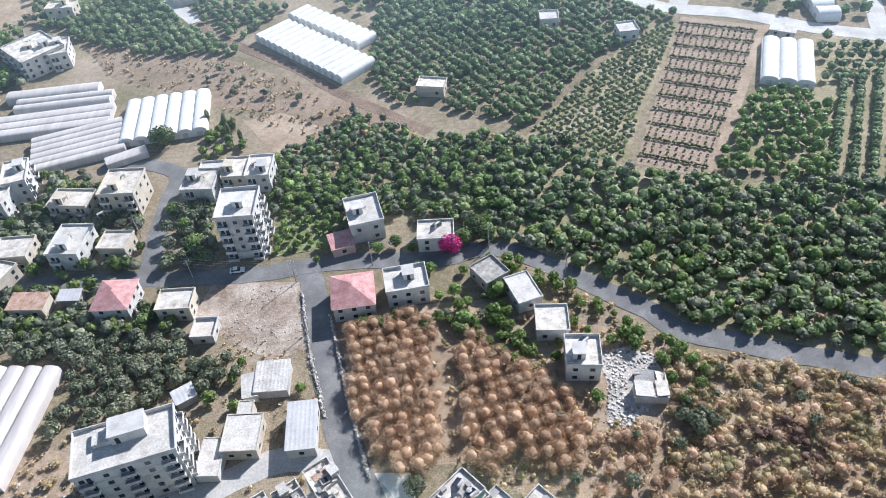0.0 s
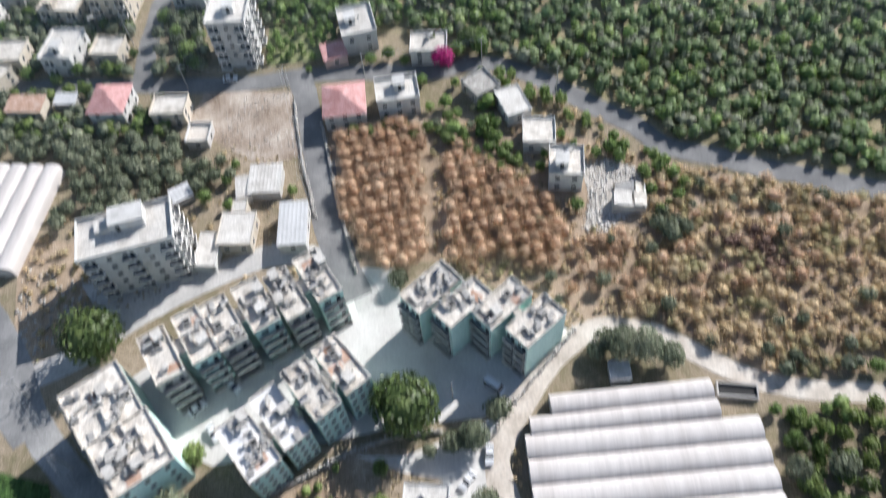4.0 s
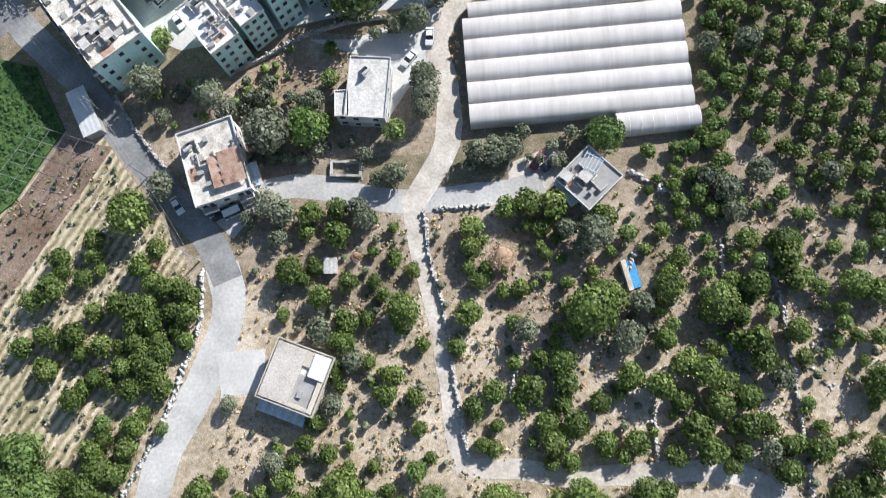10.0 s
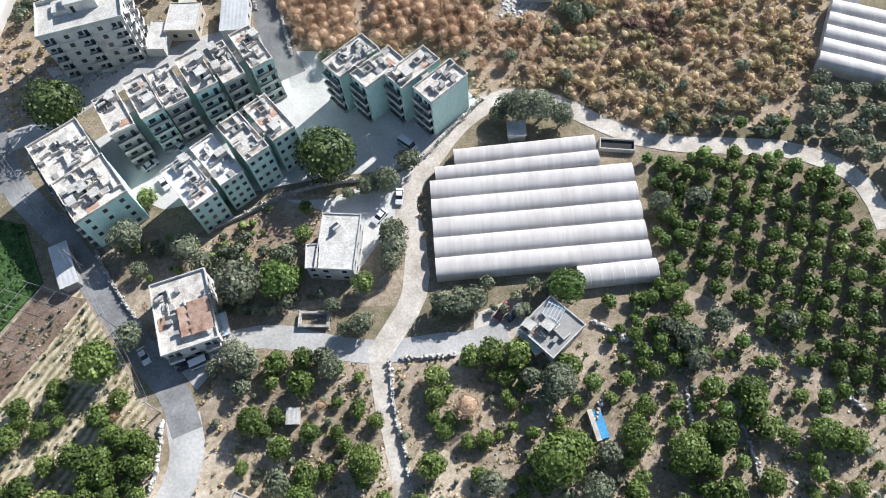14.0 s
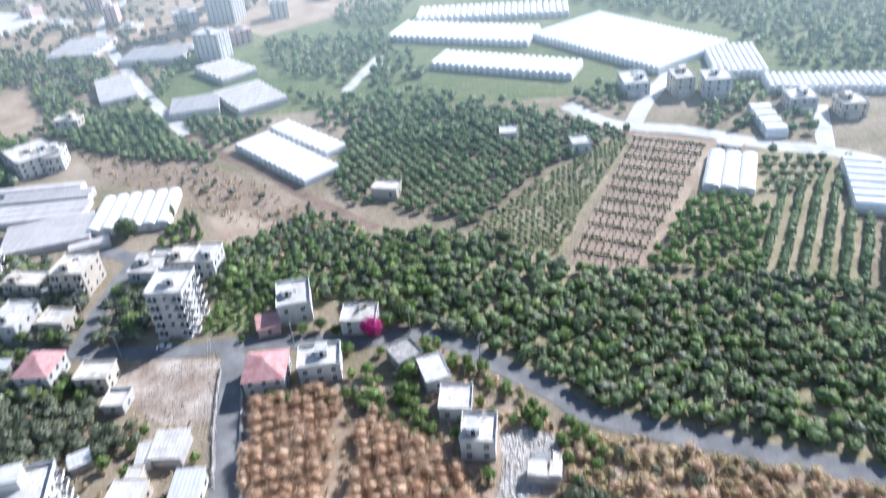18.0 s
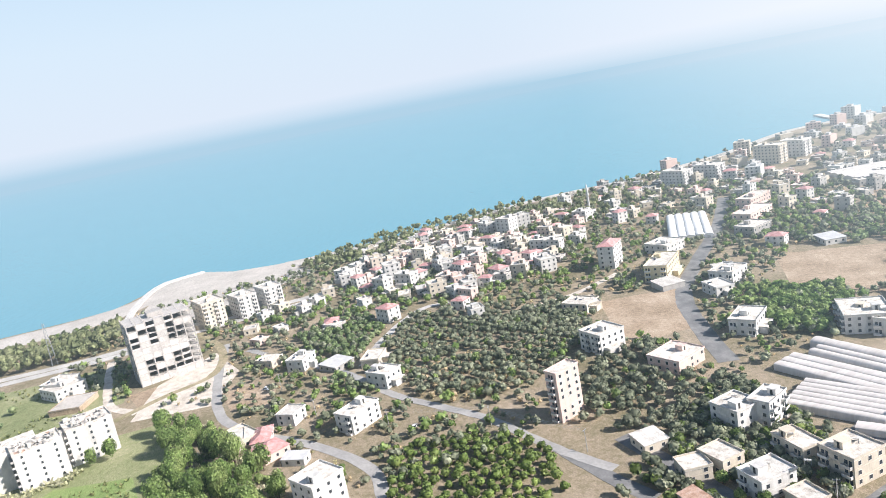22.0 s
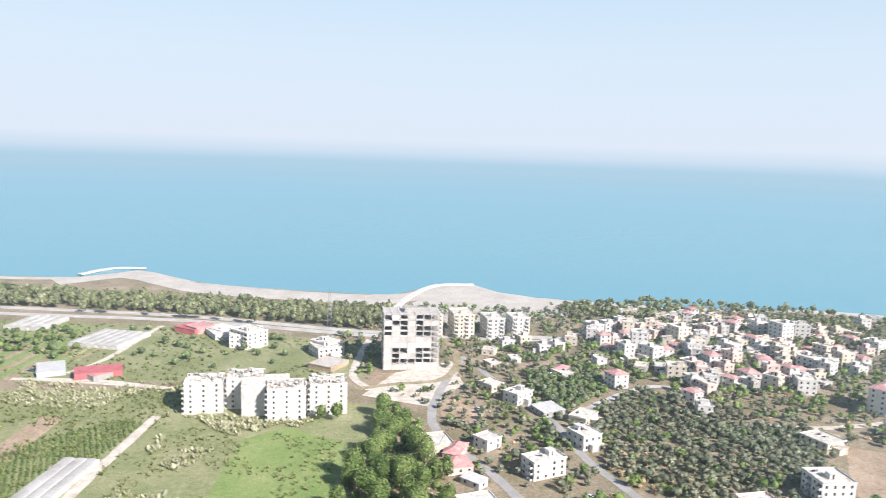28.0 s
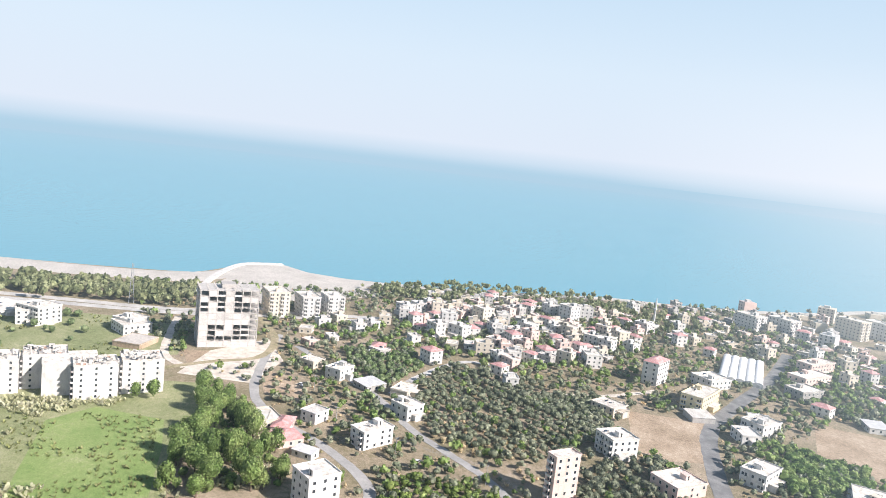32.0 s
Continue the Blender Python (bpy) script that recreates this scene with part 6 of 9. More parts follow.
greenhouse(-99.2, 237.3, 27.3, 31.5, 97, 6, 2.4, 1.4, "whitefilm", "white greenhouse with six high arches", 10)
greenhouse(-108.4, 213.9, 14.4, 5, 25, 1, 2.4, .5, "plastic", "flat pale lean-to greenhouse", 6)
greenhouse(-115.6, 105, 33.3, 23.9, 84, 5, 2.4, 1.4, "plastic", "pale greenhouse tunnels below the olive grove", 6)
greenhouse(59.5, 380.6, 22.3, 83.4, 65, 22, 2.4, 2.1, "whitefilm", "long white greenhouse with a saw-tooth roof", 6)
greenhouse(132.4, 408.5, 60, 96.8, 37, 30, 2.4, 2.1, "whitefilm", "vast white greenhouse complex", 6)
greenhouse(38.3, 445.8, 31.6, 92.6, 69, 24, 2.4, 2.1, "whitefilm", "wide white greenhouse on the plain", 6)
greenhouse(59.1, 490.6, 26.3, 104, 84, 24, 2.4, 2.1, "whitefilm", "far white greenhouse row", 6)
greenhouse(179.3, 360.7, 43.4, 27.2, 81, 9, 2.4, 2.1, "whitefilm", "white greenhouse beside the plain houses", 6)
greenhouse(211.4, 319.5, 17.6, 59.5, 79, 18, 2.4, 2.1, "whitefilm", "long white greenhouse beyond the road", 6)
greenhouse(167, 282.2, 8.9, 30.6, -5, 4, 2.4, 2.1, "whitefilm", "white arched tunnels beside the road", 6)
greenhouse(180.1, 220.2, 13.4, 39.3, -18, 7, 2.4, 2.1, "whitefilm", "white greenhouse tunnels by the orchard", 6)
greenhouse(212.6, 548.9, 35.9, 38.4, -15, 8, 2.4, 2.1, "whitefilm", "far bright greenhouse on the plain", 6)
greenhouse(305, 537.4, 60, 21, 9, 10, 2.4, 2.1, "whitefilm", "far bright greenhouse row", 6)
greenhouse(-163.7, 385.4, 19.7, 43.6, 26, 6, 2.4, 2.1, "plastic", "pale greenhouse by the far road", 6)
greenhouse(-159.7, 447.2, 40.3, 29.9, -2, 8, 2.4, 2.1, "plastic", "pale greenhouse row near the town", 6)
greenhouse(-105, 406.5, 22.9, 35.3, 43, 6, 2.4, 2.1, "plastic", "pale greenhouse with low arches", 6)
greenhouse(-106.8, 349.9, 25.2, 23.9, 13, 6, 2.4, 2.1, "plastic", "pale greenhouse beside the track", 6)
greenhouse(-79.6, 357.9, 26.9, 37.9, 36, 7, 2.4, 2.1, "plastic", "pale greenhouse on the plain edge", 6)
greenhouse(-220.8, 475.6, 31.7, 42.4, 0, 6, 2.4, 2.1, "plastic", "pale greenhouse at the town edge", 6)
greenhouse(-336.5, 568.1, 47.8, 80, 65, 8, 2.4, 1.4, "plastic", "pale greenhouse near the harbour", 6)
greenhouse(-365.3, 388.8, 71.6, 29, 138, 5, 2.4, 1.4, "whitefilm", "white arched warehouse with five vaults", 8)
greenhouse(-288.4, -251.3, 63.4, 61.1, 169, 9, 2.2, .45, "oldfilm", "grey-white greenhouse tunnels by the meadow", 6)
greenhouse(-238.5, -116, 39.6, 15.9, 176, 3, 2.0, .4, "oldfilm", "grey sheet-covered tunnel by the farm track", 6)
greenhouse(-458, -186.5, 39.6, 37.9, 168, 6, 2.4, .7, "oldfilm", "white farm greenhouse beside the lane", 6)
greenhouse(-498.3, -258.2, 34.5, 29.8, 175, 4, 2.4, 1.4, "oldfilm", "dull farm greenhouse near the highway", 6)
greenhouse(-539.5, -420.2, 24.4, 51.2, 185, 5, 2.4, 1.4, "oldfilm", "dull greenhouse by the highway", 6)
greenhouse(-509.1, -432.1, 28.9, 19.2, 190, 2, 2.4, 1.4, "oldfilm", "small dull greenhouse by the highway", 6)
greenhouse(-513.2, -321.9, 20.7, 30.8, 184, 3, 2.4, 1.4, "oldfilm", "low dull greenhouse by the highway", 6)


# ---- plants ----
ICO = bmesh.new()
bmesh.ops.create_icosphere(ICO, subdivisions=1, radius=1)
ICO_V = np.array([v.co[:] for v in ICO.verts])
ICO_F = np.array([[v.index for v in f.verts] for f in ICO.faces])
ICO.free()
ICO2 = bmesh.new()
bmesh.ops.create_icosphere(ICO2, subdivisions=2, radius=1)
ICO2_V = np.array([v.co[:] for v in ICO2.verts])
ICO2_F = np.array([[v.index for v in f.verts] for f in ICO2.faces])
ICO2.free()


def crown_arrays(seed, leaves, size, height=0.9, lumps=6, fill=0.72, fine=False, base=0.25, wisp=False):
    """A crown of unit radius standing on z = 0: an uneven dark inside and many leaf clumps round it. Corners, quads, triangles."""
    r = np.random.default_rng(seed)
    ld = r.normal(size=(lumps, 3))
    ld /= np.linalg.norm(ld, axis=1)[:, None]
    lh = r.uniform(0.12, 0.3, lumps) * (1.6 if lumps > 12 else 1)

    def radius(d):
        return 0.78 + (lh * np.clip((d @ ld.T - 0.55) / 0.45, 0, 1)).max(axis=1)
    cv, cf = (ICO2_V, ICO2_F) if fine else (ICO_V, ICO_F)
    core = cv * (radius(cv) * fill * r.uniform(0.82, 1.12, len(cv)))[:, None]
    d = r.normal(size=(leaves, 3))
    d[:, 2] = d[:, 2] * 0.8 + 0.25
    d /= np.linalg.norm(d, axis=1)[:, None]
    c = d * (radius(d) * r.uniform(0.72, 1.05, leaves))[:, None]
    nrm = d + r.normal(scale=0.45, size=(leaves, 3))
    nrm /= np.linalg.norm(nrm, axis=1)[:, None]
    t = np.cross(nrm, r.normal(size=(leaves, 3)))
    t /= np.linalg.norm(t, axis=1)[:, None]
    b = np.cross(nrm, t)
    s = (size * r.uniform(0.6, 1.25, leaves))[:, None]
    if wisp:                                              # feathery sprays that point outwards
        t = d + np.array([0, 0, 0.35]) + r.normal(scale=0.35, size=(leaves, 3))
        t /= np.linalg.norm(t, axis=1)[:, None]
        b = np.cross(nrm, t)
        t, b = t * 0.7, b * 0.6
    quad = np.stack([c - t * s - b * s * 0.5, c + t * s * 0.4 - b * s, c + t * s + b * s * 0.5, c - t * s * 0.4 + b * s], 1)
    v = np.concatenate([quad.reshape(-1, 3), core])
    v[:, 2] = v[:, 2] * height + height + base
    q = np.arange(leaves * 4).reshape(-1, 4)
    return v, q, cf + leaves * 4


def trunk_arrays(height=0.9, base=0.25):
    n = 6
    a = np.arange(n) * 2 * math.pi / n
    rings = [(0.0, 0.1, 0, 0), (base + height * .4, 0.07, .04, .02), (base + height * 1.1, 0.03, .1, -.05)]
    v = [np.stack([np.cos(a) * rad + dx, np.sin(a) * rad + dy, np.full(n, z)], 1) for z, rad, dx, dy in rings]
    q = [[k * n + i, k * n + (i + 1) % n, k * n + n + (i + 1) % n, k * n + n + i] for k in range(2) for i in range(n)]
    base_n = 3 * n
    for j in range(4):                                    # limbs out into the crown
        t = j * math.pi / 2 + .4
        p0, p1 = np.array([.03, .01, base + height * .35]), np.array([.5 * math.cos(t), .5 * math.sin(t), base + height * .95])
        side, up = np.array([-math.sin(t), math.cos(t), 0]) * .035, np.array([0, 0, .04])
        v.append(np.array([p0 - side, p0 + side, p0 + up, p1 - side * .4, p1 + side * .4, p1 + up * .4]))
        q += [[base_n, base_n + 1, base_n + 4, base_n + 3], [base_n + 1, base_n + 2, base_n + 5, base_n + 4], [base_n + 2, base_n, base_n + 3, base_n + 5]]
        base_n += 6
    return np.concatenate(v), np.array(q)


LOOK = {  # leaf material, crown height, stem
    "citrus": ("citrus", 0.85, 0.15), "olive": ("olive", 0.85, 0.3), "lush": ("lush", 0.9, 0.2), "dry": ("dry", 0.9, 0.15), "scrub": ("scrub", 0.7, 0.0),
    "pine": ("pine", 1.0, 0.6), "tall": ("lush", 1.25, 0.4), "cypress": ("pine", 3.2, 0.1), "flower": ("magenta", 0.8, 0.1), "row": ("lush", 0.6, 0.0),
    # dusty: orchard crowns in the haze-paled leaf colour
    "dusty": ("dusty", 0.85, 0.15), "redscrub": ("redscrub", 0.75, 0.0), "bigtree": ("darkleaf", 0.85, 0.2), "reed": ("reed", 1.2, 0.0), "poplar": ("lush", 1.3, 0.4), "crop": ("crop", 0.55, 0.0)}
TEMPLATE = {}


def templates(kind, lod):
    if (kind, lod) not in TEMPLATE:
        mat, h, b = LOOK[kind]
        leaves, size, fine = {0: (1300, .064, True), 4: (640, .093, True), 1: (260, .14, True), 5: (110, .19, True), 2: (58, .22, True), 3: (22, .34, False)}[lod]
        loose = .64 if kind in ("scrub", "dry", "redscrub") else .6 if kind == "olive" else .72
        if lod in (2, 3, 5) and kind not in ("reed", "crop", "row", "scrub", "redscrub", "dry"):
            loose = max(loose, .86)
        TEMPLATE[kind, lod] = [crown_arrays(sum(map(ord, kind)) + 17 * k + lod, leaves, size, h, 16 if kind == "bigtree" else 5 + k, loose, fine, b, kind in ("dry", "scrub", "redscrub", "reed")) for k in range(5)]
    return TEMPLATE[kind, lod]


def stuff(name, kind, spots, rmin, rmax, lod, label, category="trees"):
    """Uncountable plants, joined into one object."""
    x, y, r = spots
    if not len(x):
        return None
    tp = templates(kind, lod)
    pick, rad, rot = r.integers(0, len(tp), len(x)), r.uniform(rmin, rmax, len(x)), r.uniform(0, 6.28, len(x))
    vs, qs, ts, o = [], [], [], 0
    for k, (v, q, t) in enumerate(tp):
        i = np.nonzero(pick == k)[0]
        if not len(i):
            continue
        c, s = np.cos(rot[i])[:, None], np.sin(rot[i])[:, None]
        w = np.stack([v[None, :, 0] * c - v[None, :, 1] * s, v[None, :, 0] * s + v[None, :, 1] * c, np.repeat(v[None, :, 2], len(i), 0) * r.uniform(.85, 1.2, len(i))[:, None]], 2) * rad[i][:, None, None]
        w[:, :, 0] += x[i][:, None]
        w[:, :, 1] += y[i][:, None]
        off = (np.arange(len(i)) * len(v))[:, None, None] + o
        vs.append(w.reshape(-1, 3))
        qs.append((q[None] + off).reshape(-1, 4))
        ts.append((t[None] + off).reshape(-1, 3))
        o += len(i) * len(v)
    me = array_mesh(name, np.concatenate(vs), np.concatenate(qs), np.concatenate(ts), [LOOK[kind][0]])
    return tagged(new(name, me), label, category, "", "stuff")


def tufts(name, poly, spacing, size, mat, label, seed, ang=0.0, density=.8, jitter=.45, clump=0.0, across=1.0):
    """Grass tufts of four leaning blades each, joined into one object."""
    x, y, r = places(poly, spacing, ang, jitter, density, seed, .2, clump, across)
    n = len(x)
    a = r.uniform(0, 6.28, (n, 1)) + np.arange(4) * 1.57 + r.normal(scale=.3, size=(n, 4))
    h = size * r.uniform(.5, 1.4, (n, 1)) * r.uniform(.7, 1.2, (n, 4))
    dx, dy = np.cos(a), np.sin(a)
    wide = h * .32
    def corner(out, side, up):
        return np.stack([x[:, None] + dx * out * h - dy * side * wide, y[:, None] + dy * out * h + dx * side * wide, up * h + .02], 2)
    v = np.stack([corner(.05, -1, 0), corner(.05, 1, 0), corner(.75, .5, .8), corner(.75, -.5, .8)], 2).reshape(-1, 3)
    me = array_mesh(name, v, np.arange(n * 16).reshape(-1, 4), np.zeros((0, 3), int), [mat])
    return tagged(new(name, me), label, "grass", "", "stuff")


PROTO = {}


def trees(kind, spots, rmin, rmax, label, lod=1, name="tree", group=""):
    """Single trees of trunk and crown; at most about 300 of a kind."""
    x, y, r = spots
    for k in range(len(x)):
        var = int(r.integers(0, 5))
        key = (kind, lod, var, label)
        rad = r.uniform(rmin, rmax)
        m = pose(x[k], y[k], 0, 0, 0, r.uniform(0, 360)) @ Matrix.Diagonal((1, 1, r.uniform(.85, 1.2), 1))
        if key not in PROTO:
            v, q, t = templates(kind, lod)[var]
            ob = thing(name, pose(0, 0, 0), label, "tree", group or label)
            tv, tq = trunk_arrays(LOOK[kind][1], LOOK[kind][2])
            part("trunk", array_mesh("trunk", tv, tq, np.zeros((0, 3), int), ["bark"]), None, ob)
            part("crown", array_mesh("crown", v, q, t, [LOOK[kind][0]]), None, ob)
            PROTO[key] = ob
            ob.scale = (rad,) * 3
            ob.location, ob.rotation_euler = (x[k], y[k], 0), (0, 0, r.uniform(0, 6.28))
        else:
            ob = copy_thing(PROTO[key], pose(x[k], y[k], 0, 0, 0, r.uniform(0, 360)))
            ob.scale = (rad, rad, rad * r.uniform(.85, 1.2))


def grove(kind, spots, label):
    """Trees at their own places: x, y and crown radius."""
    r = np.random.default_rng(len(spots))
    for x, y, rad in spots:
        trees(kind, (np.array([x]), np.array([y]), r), rad * .95, rad * 1.08, label, 0 if rad > 3.2 else 4)


# ---- vehicles ----
CARS = {}


def car(x, y, ang, paint="carwhite", van=False, label="white parked saloon car"):
    key = (paint, van, label)
    if key in CARS:
        return copy_thing(CARS[key], pose(x, y, 0.1, 0, 0, ang))
    ob = thing("van" if van else "car", pose(x, y, 0.1, 0, 0, ang), label, "van" if van else "car", "parked cars")
    L_, W_, H_ = (5.2, 1.95, 2.1) if van else (4.3, 1.75, 1.45)
    q = Geo()
    prof = [(-L_ / 2, .35), (L_ / 2, .35), (L_ / 2, .75), (L_ / 2 - .9, .95), (-L_ / 2 + .5, .95), (-L_ / 2, .85)]
    m = len(prof)
    q.add([(a, -W_ / 2, b) for a, b in prof] + [(a, W_ / 2, b) for a, b in prof], [tuple(range(m)), tuple(range(m, 2 * m))[::-1]] + [(i, m + i, m + (i + 1) % m, (i + 1) % m) for i in range(m)])
    part("body", q, [paint], ob)
    c = Geo()
    lo = [(-L_ / 2 + (.1 if van else .5), .95), (L_ / 2 - (.7 if van else 1.2), .95)]
    hi = [(-L_ / 2 + (.2 if van else 1.1), H_), (L_ / 2 - (1.3 if van else 2.0), H_)]
    v = [(lo[0][0], -W_ / 2 + .06, .95), (lo[1][0], -W_ / 2 + .06, .95), (lo[1][0], W_ / 2 - .06, .95), (lo[0][0], W_ / 2 - .06, .95),
         (hi[0][0], -W_ / 2 + .2, H_), (hi[1][0], -W_ / 2 + .2, H_), (hi[1][0], W_ / 2 - .2, H_), (hi[0][0], W_ / 2 - .2, H_)]
    c.add(v, [(0, 1, 5, 4), (1, 2, 6, 5), (2, 3, 7, 6), (3, 0, 4, 7)])
    part("side_glass", c, ["glass"], ob)
    r = Geo()
    r.box(hi[0][0] - .05, -W_ / 2 + .18, H_ - .02, hi[1][0] + .05, W_ / 2 - .18, H_ + .05)
    part("roof", r, [paint], ob)
    w = Geo()
    w.cyl(0, 0, -.1, .1, .31, n=12)
    wm = w.mesh("wheel", ["rubber"])
    for sx in (-L_ / 2 + .8, L_ / 2 - .8):
        for sy in (-W_ / 2 + .08, W_ / 2 - .08):
            part("wheel", wm, None, ob, at=pose(sx, sy, .31, 90, 0, 0))
    for sy in (-.55, .55):
        h = Geo()
        h.box(L_ / 2 - .06, sy - .16, .6, L_ / 2 + .03, sy + .16, .74)
        part("headlight", h, ["whiteroof"], ob)
    CARS[key] = ob
    return ob


car(3, 31.2, -131, "carwhite", False, "white car parked beside the white house")
car(7.7, 36.3, -94, "carwhite", False, "white parked saloon car")
car(-48.3, 0, -58, "carwhite", False, "white car on the pale asphalt road")
car(9.8, 51.1, -41, "carwhite", True, "white minibus parked in the yard")
car(-47.2, 54.4, -38, "carwhite", False, "white parked saloon car")
car(-54.3, 49.7, 42, "carwhite", False, "silver white car parked below the balconies")
car(-50.1, 44, -54, "carwhite", False, "white parked saloon car")
car(29.9, 6, 54, "carred", False, "dark red car parked by the low house")
car(32.4, 5.3, 38, "cardark", False, "dark car parked by the low house")
car(-38.5, -2.4, 17, "cardark", False, "dark pickup under the house wall")
car(-35.4, -1.9, 23, "carwhite", True, "pale van parked under the house wall")
car(-60.7, 152.6, 3, "carwhite", False, "white car on the junction")
car(-109.1, 192, -0, "carwhite", False, "white car parked by the greenhouse")
car(-333.3, 65.1, 25, "carwhite", False, "white parked saloon car")
car(-233.1, 104.1, 138, "carwhite", False, "white parked saloon car")


# ---- poles, wires, walls, rocks ----
POLE = None


def pole(x, y, h=9.0, ang=0):
    global POLE
    if POLE is None:
        ob = thing("utility_pole", pose(x, y, 0, 0, 0, ang), "grey concrete utility pole with a crossarm", "utility pole", "utility poles")
        q = Geo()
        q.cyl(0, 0, -.2, h, .17, .1, 8)
        part("shaft", q, ["greywall"], ob)
        a = Geo()
        a.box(-1.0, -.06, h - .6, 1.0, .06, h - .45)
        part("crossarm", a, ["steel"], ob)
        for k in (-.9, 0, .9):
            i = Geo()
            i.cyl(k, 0, h - .45, h - .2, .06, .05, 6)
            part("insulator", i, ["whiteroof"], ob)
        POLE = ob
        return
    copy_thing(POLE, pose(x, y, 0, 0, 0, ang))


def wires(pts, h=8.8):
    for (x0, y0), (x1, y1) in zip(pts, pts[1:]):
        n = math.hypot(x1 - x0, y1 - y0) or 1
        ox, oy = -(y1 - y0) / n, (x1 - x0) / n
        for k in (-.9, 0, .9):
            q = Geo()
            seg = [(x0 + ox * k + (x1 - x0) * i / 8, y0 + oy * k + (y1 - y0) * i / 8, h - 1.2 * (1 - (2 * i / 8 - 1) ** 2)) for i in range(9)]
            r = .022
            q.add([p for a, b, c in seg for p in ((a, b, c + r), (a + ox * r, b + oy * r, c - r), (a - ox * r, b - oy * r, c - r))],
                  [(i * 3 + j, i * 3 + (j + 1) % 3, i * 3 + 3 + (j + 1) % 3, i * 3 + 3 + j) for i in range(8) for j in range(3)])
            solid("power_line", q, ["steel"], "thin sagging overhead power line", "power line", group="power lines")


for pts in ([[(-43.1, -12.3), (-55.6, 7), (-66.5, 22.9), (-79, 38.1), (-92.9, 54.8)], [(-34.5, 106.3), (-38.1, 126.7), (-42.8, 146.1), (-72.9, 149.9), (-93.9, 172)], [(-20.7, 150.3), (13.7, 153), (33.8, 138.9)], [(-278.1, 75.4), (-326, 71.3), (-368.1, 73.2), (-426.1, 66.1)], [(-167.2, 141.8), (-209.8, 127.4), (-240.3, 95.8)], [(0.8, 48.8), (7.1, 40.1)]]):
    for k, p in enumerate(pts):
        q_ = pts[min(k + 1, len(pts) - 1)] if k + 1 < len(pts) else pts[k - 1]
        pole(p[0], p[1], 9.0, math.degrees(math.atan2(q_[1] - p[1], q_[0] - p[0])) + 90)
    wires(pts)


def rocks_geo(spots, smin, smax, r, flat=.6):
    """Angular stones, each an uneven eight-cornered lump."""
    n = len(spots)
    base = np.array([(-1, -1, -1), (1, -1, -1), (1, 1, -1), (-1, 1, -1), (-1, -1, 1), (1, -1, 1), (1, 1, 1), (-1, 1, 1)], float)
    s = r.uniform(smin, smax, (n, 1, 1))
    v = base[None] * r.uniform(.35, .6, (n, 8, 3)) * s
    v[:, :, 2] *= flat
    a = r.uniform(0, 6.28, (n, 1))
    x, y = v[:, :, 0] * np.cos(a) - v[:, :, 1] * np.sin(a), v[:, :, 0] * np.sin(a) + v[:, :, 1] * np.cos(a)
    v = np.stack([x + spots[:, 0:1], y + spots[:, 1:2], v[:, :, 2] + spots[:, 2:3]], 2).reshape(-1, 3)
    f = np.array([(0, 3, 2, 1), (4, 5, 6, 7), (0, 1, 5, 4), (1, 2, 6, 5), (2, 3, 7, 6), (3, 0, 4, 7)])
    return v, (f[None] + (np.arange(n) * 8)[:, None, None]).reshape(-1, 4)


def stone_wall(pts, h=1.0, label="dry stone terrace wall", mat="rock", size=.5):
    line = smooth_line(pts, 2.0)
    r = np.random.default_rng(len(line) + int(abs(pts[0][0]) * 10))
    ob = thing("stone_wall", pose(0, 0, 0), label, "stone wall", "terrace walls")
    q = Geo()
    lt, rt = side_line(line, .2), side_line(line, -.2)
    q.add([(x, y, -.2) for x, y in lt] + [(x, y, -.2) for x, y in rt] + [(x, y, h * .7) for x, y in lt] + [(x, y, h * .7) for x, y in rt],
          [f for i in range(len(lt) - 1) for f in ((2 * len(lt) + i, 3 * len(lt) + i, 3 * len(lt) + i + 1, 2 * len(lt) + i + 1), (i, 2 * len(lt) + i, 2 * len(lt) + i + 1, i + 1), (len(lt) + i + 1, 3 * len(lt) + i + 1, 3 * len(lt) + i, len(lt) + i))])
    part("core", q, [mat], ob)
    sp = []
    for (x0, y0), (x1, y1) in zip(line, line[1:]):
        n = max(1, int(math.hypot(x1 - x0, y1 - y0) / size * 3))
        for k in range(n):
            t = r.random()
            sp.append((x0 + (x1 - x0) * t + r.normal(scale=.22), y0 + (y1 - y0) * t + r.normal(scale=.22), r.uniform(0, h)))
    v, f = rocks_geo(np.array(sp), size * .5, size * 1.3, r, .8)
    part("stones", array_mesh("stones", v, f, np.zeros((0, 3), int), [mat]), None, ob)["kind"] = "stuff"
    return ob


def rubble(name, poly, spacing, smin, smax, label, seed, density=.7, mat="rock", clump=0.0):
    x, y, r = places(poly, spacing, 20, .45, density, seed, .3, clump)
    if len(x):
        v, f = rocks_geo(np.stack([x, y, np.full(len(x), .05)], 1), smin, smax, r)
        tagged(new(name, array_mesh(name, v, f, np.zeros((0, 3), int), [mat])), label, "rubble", "", "stuff")


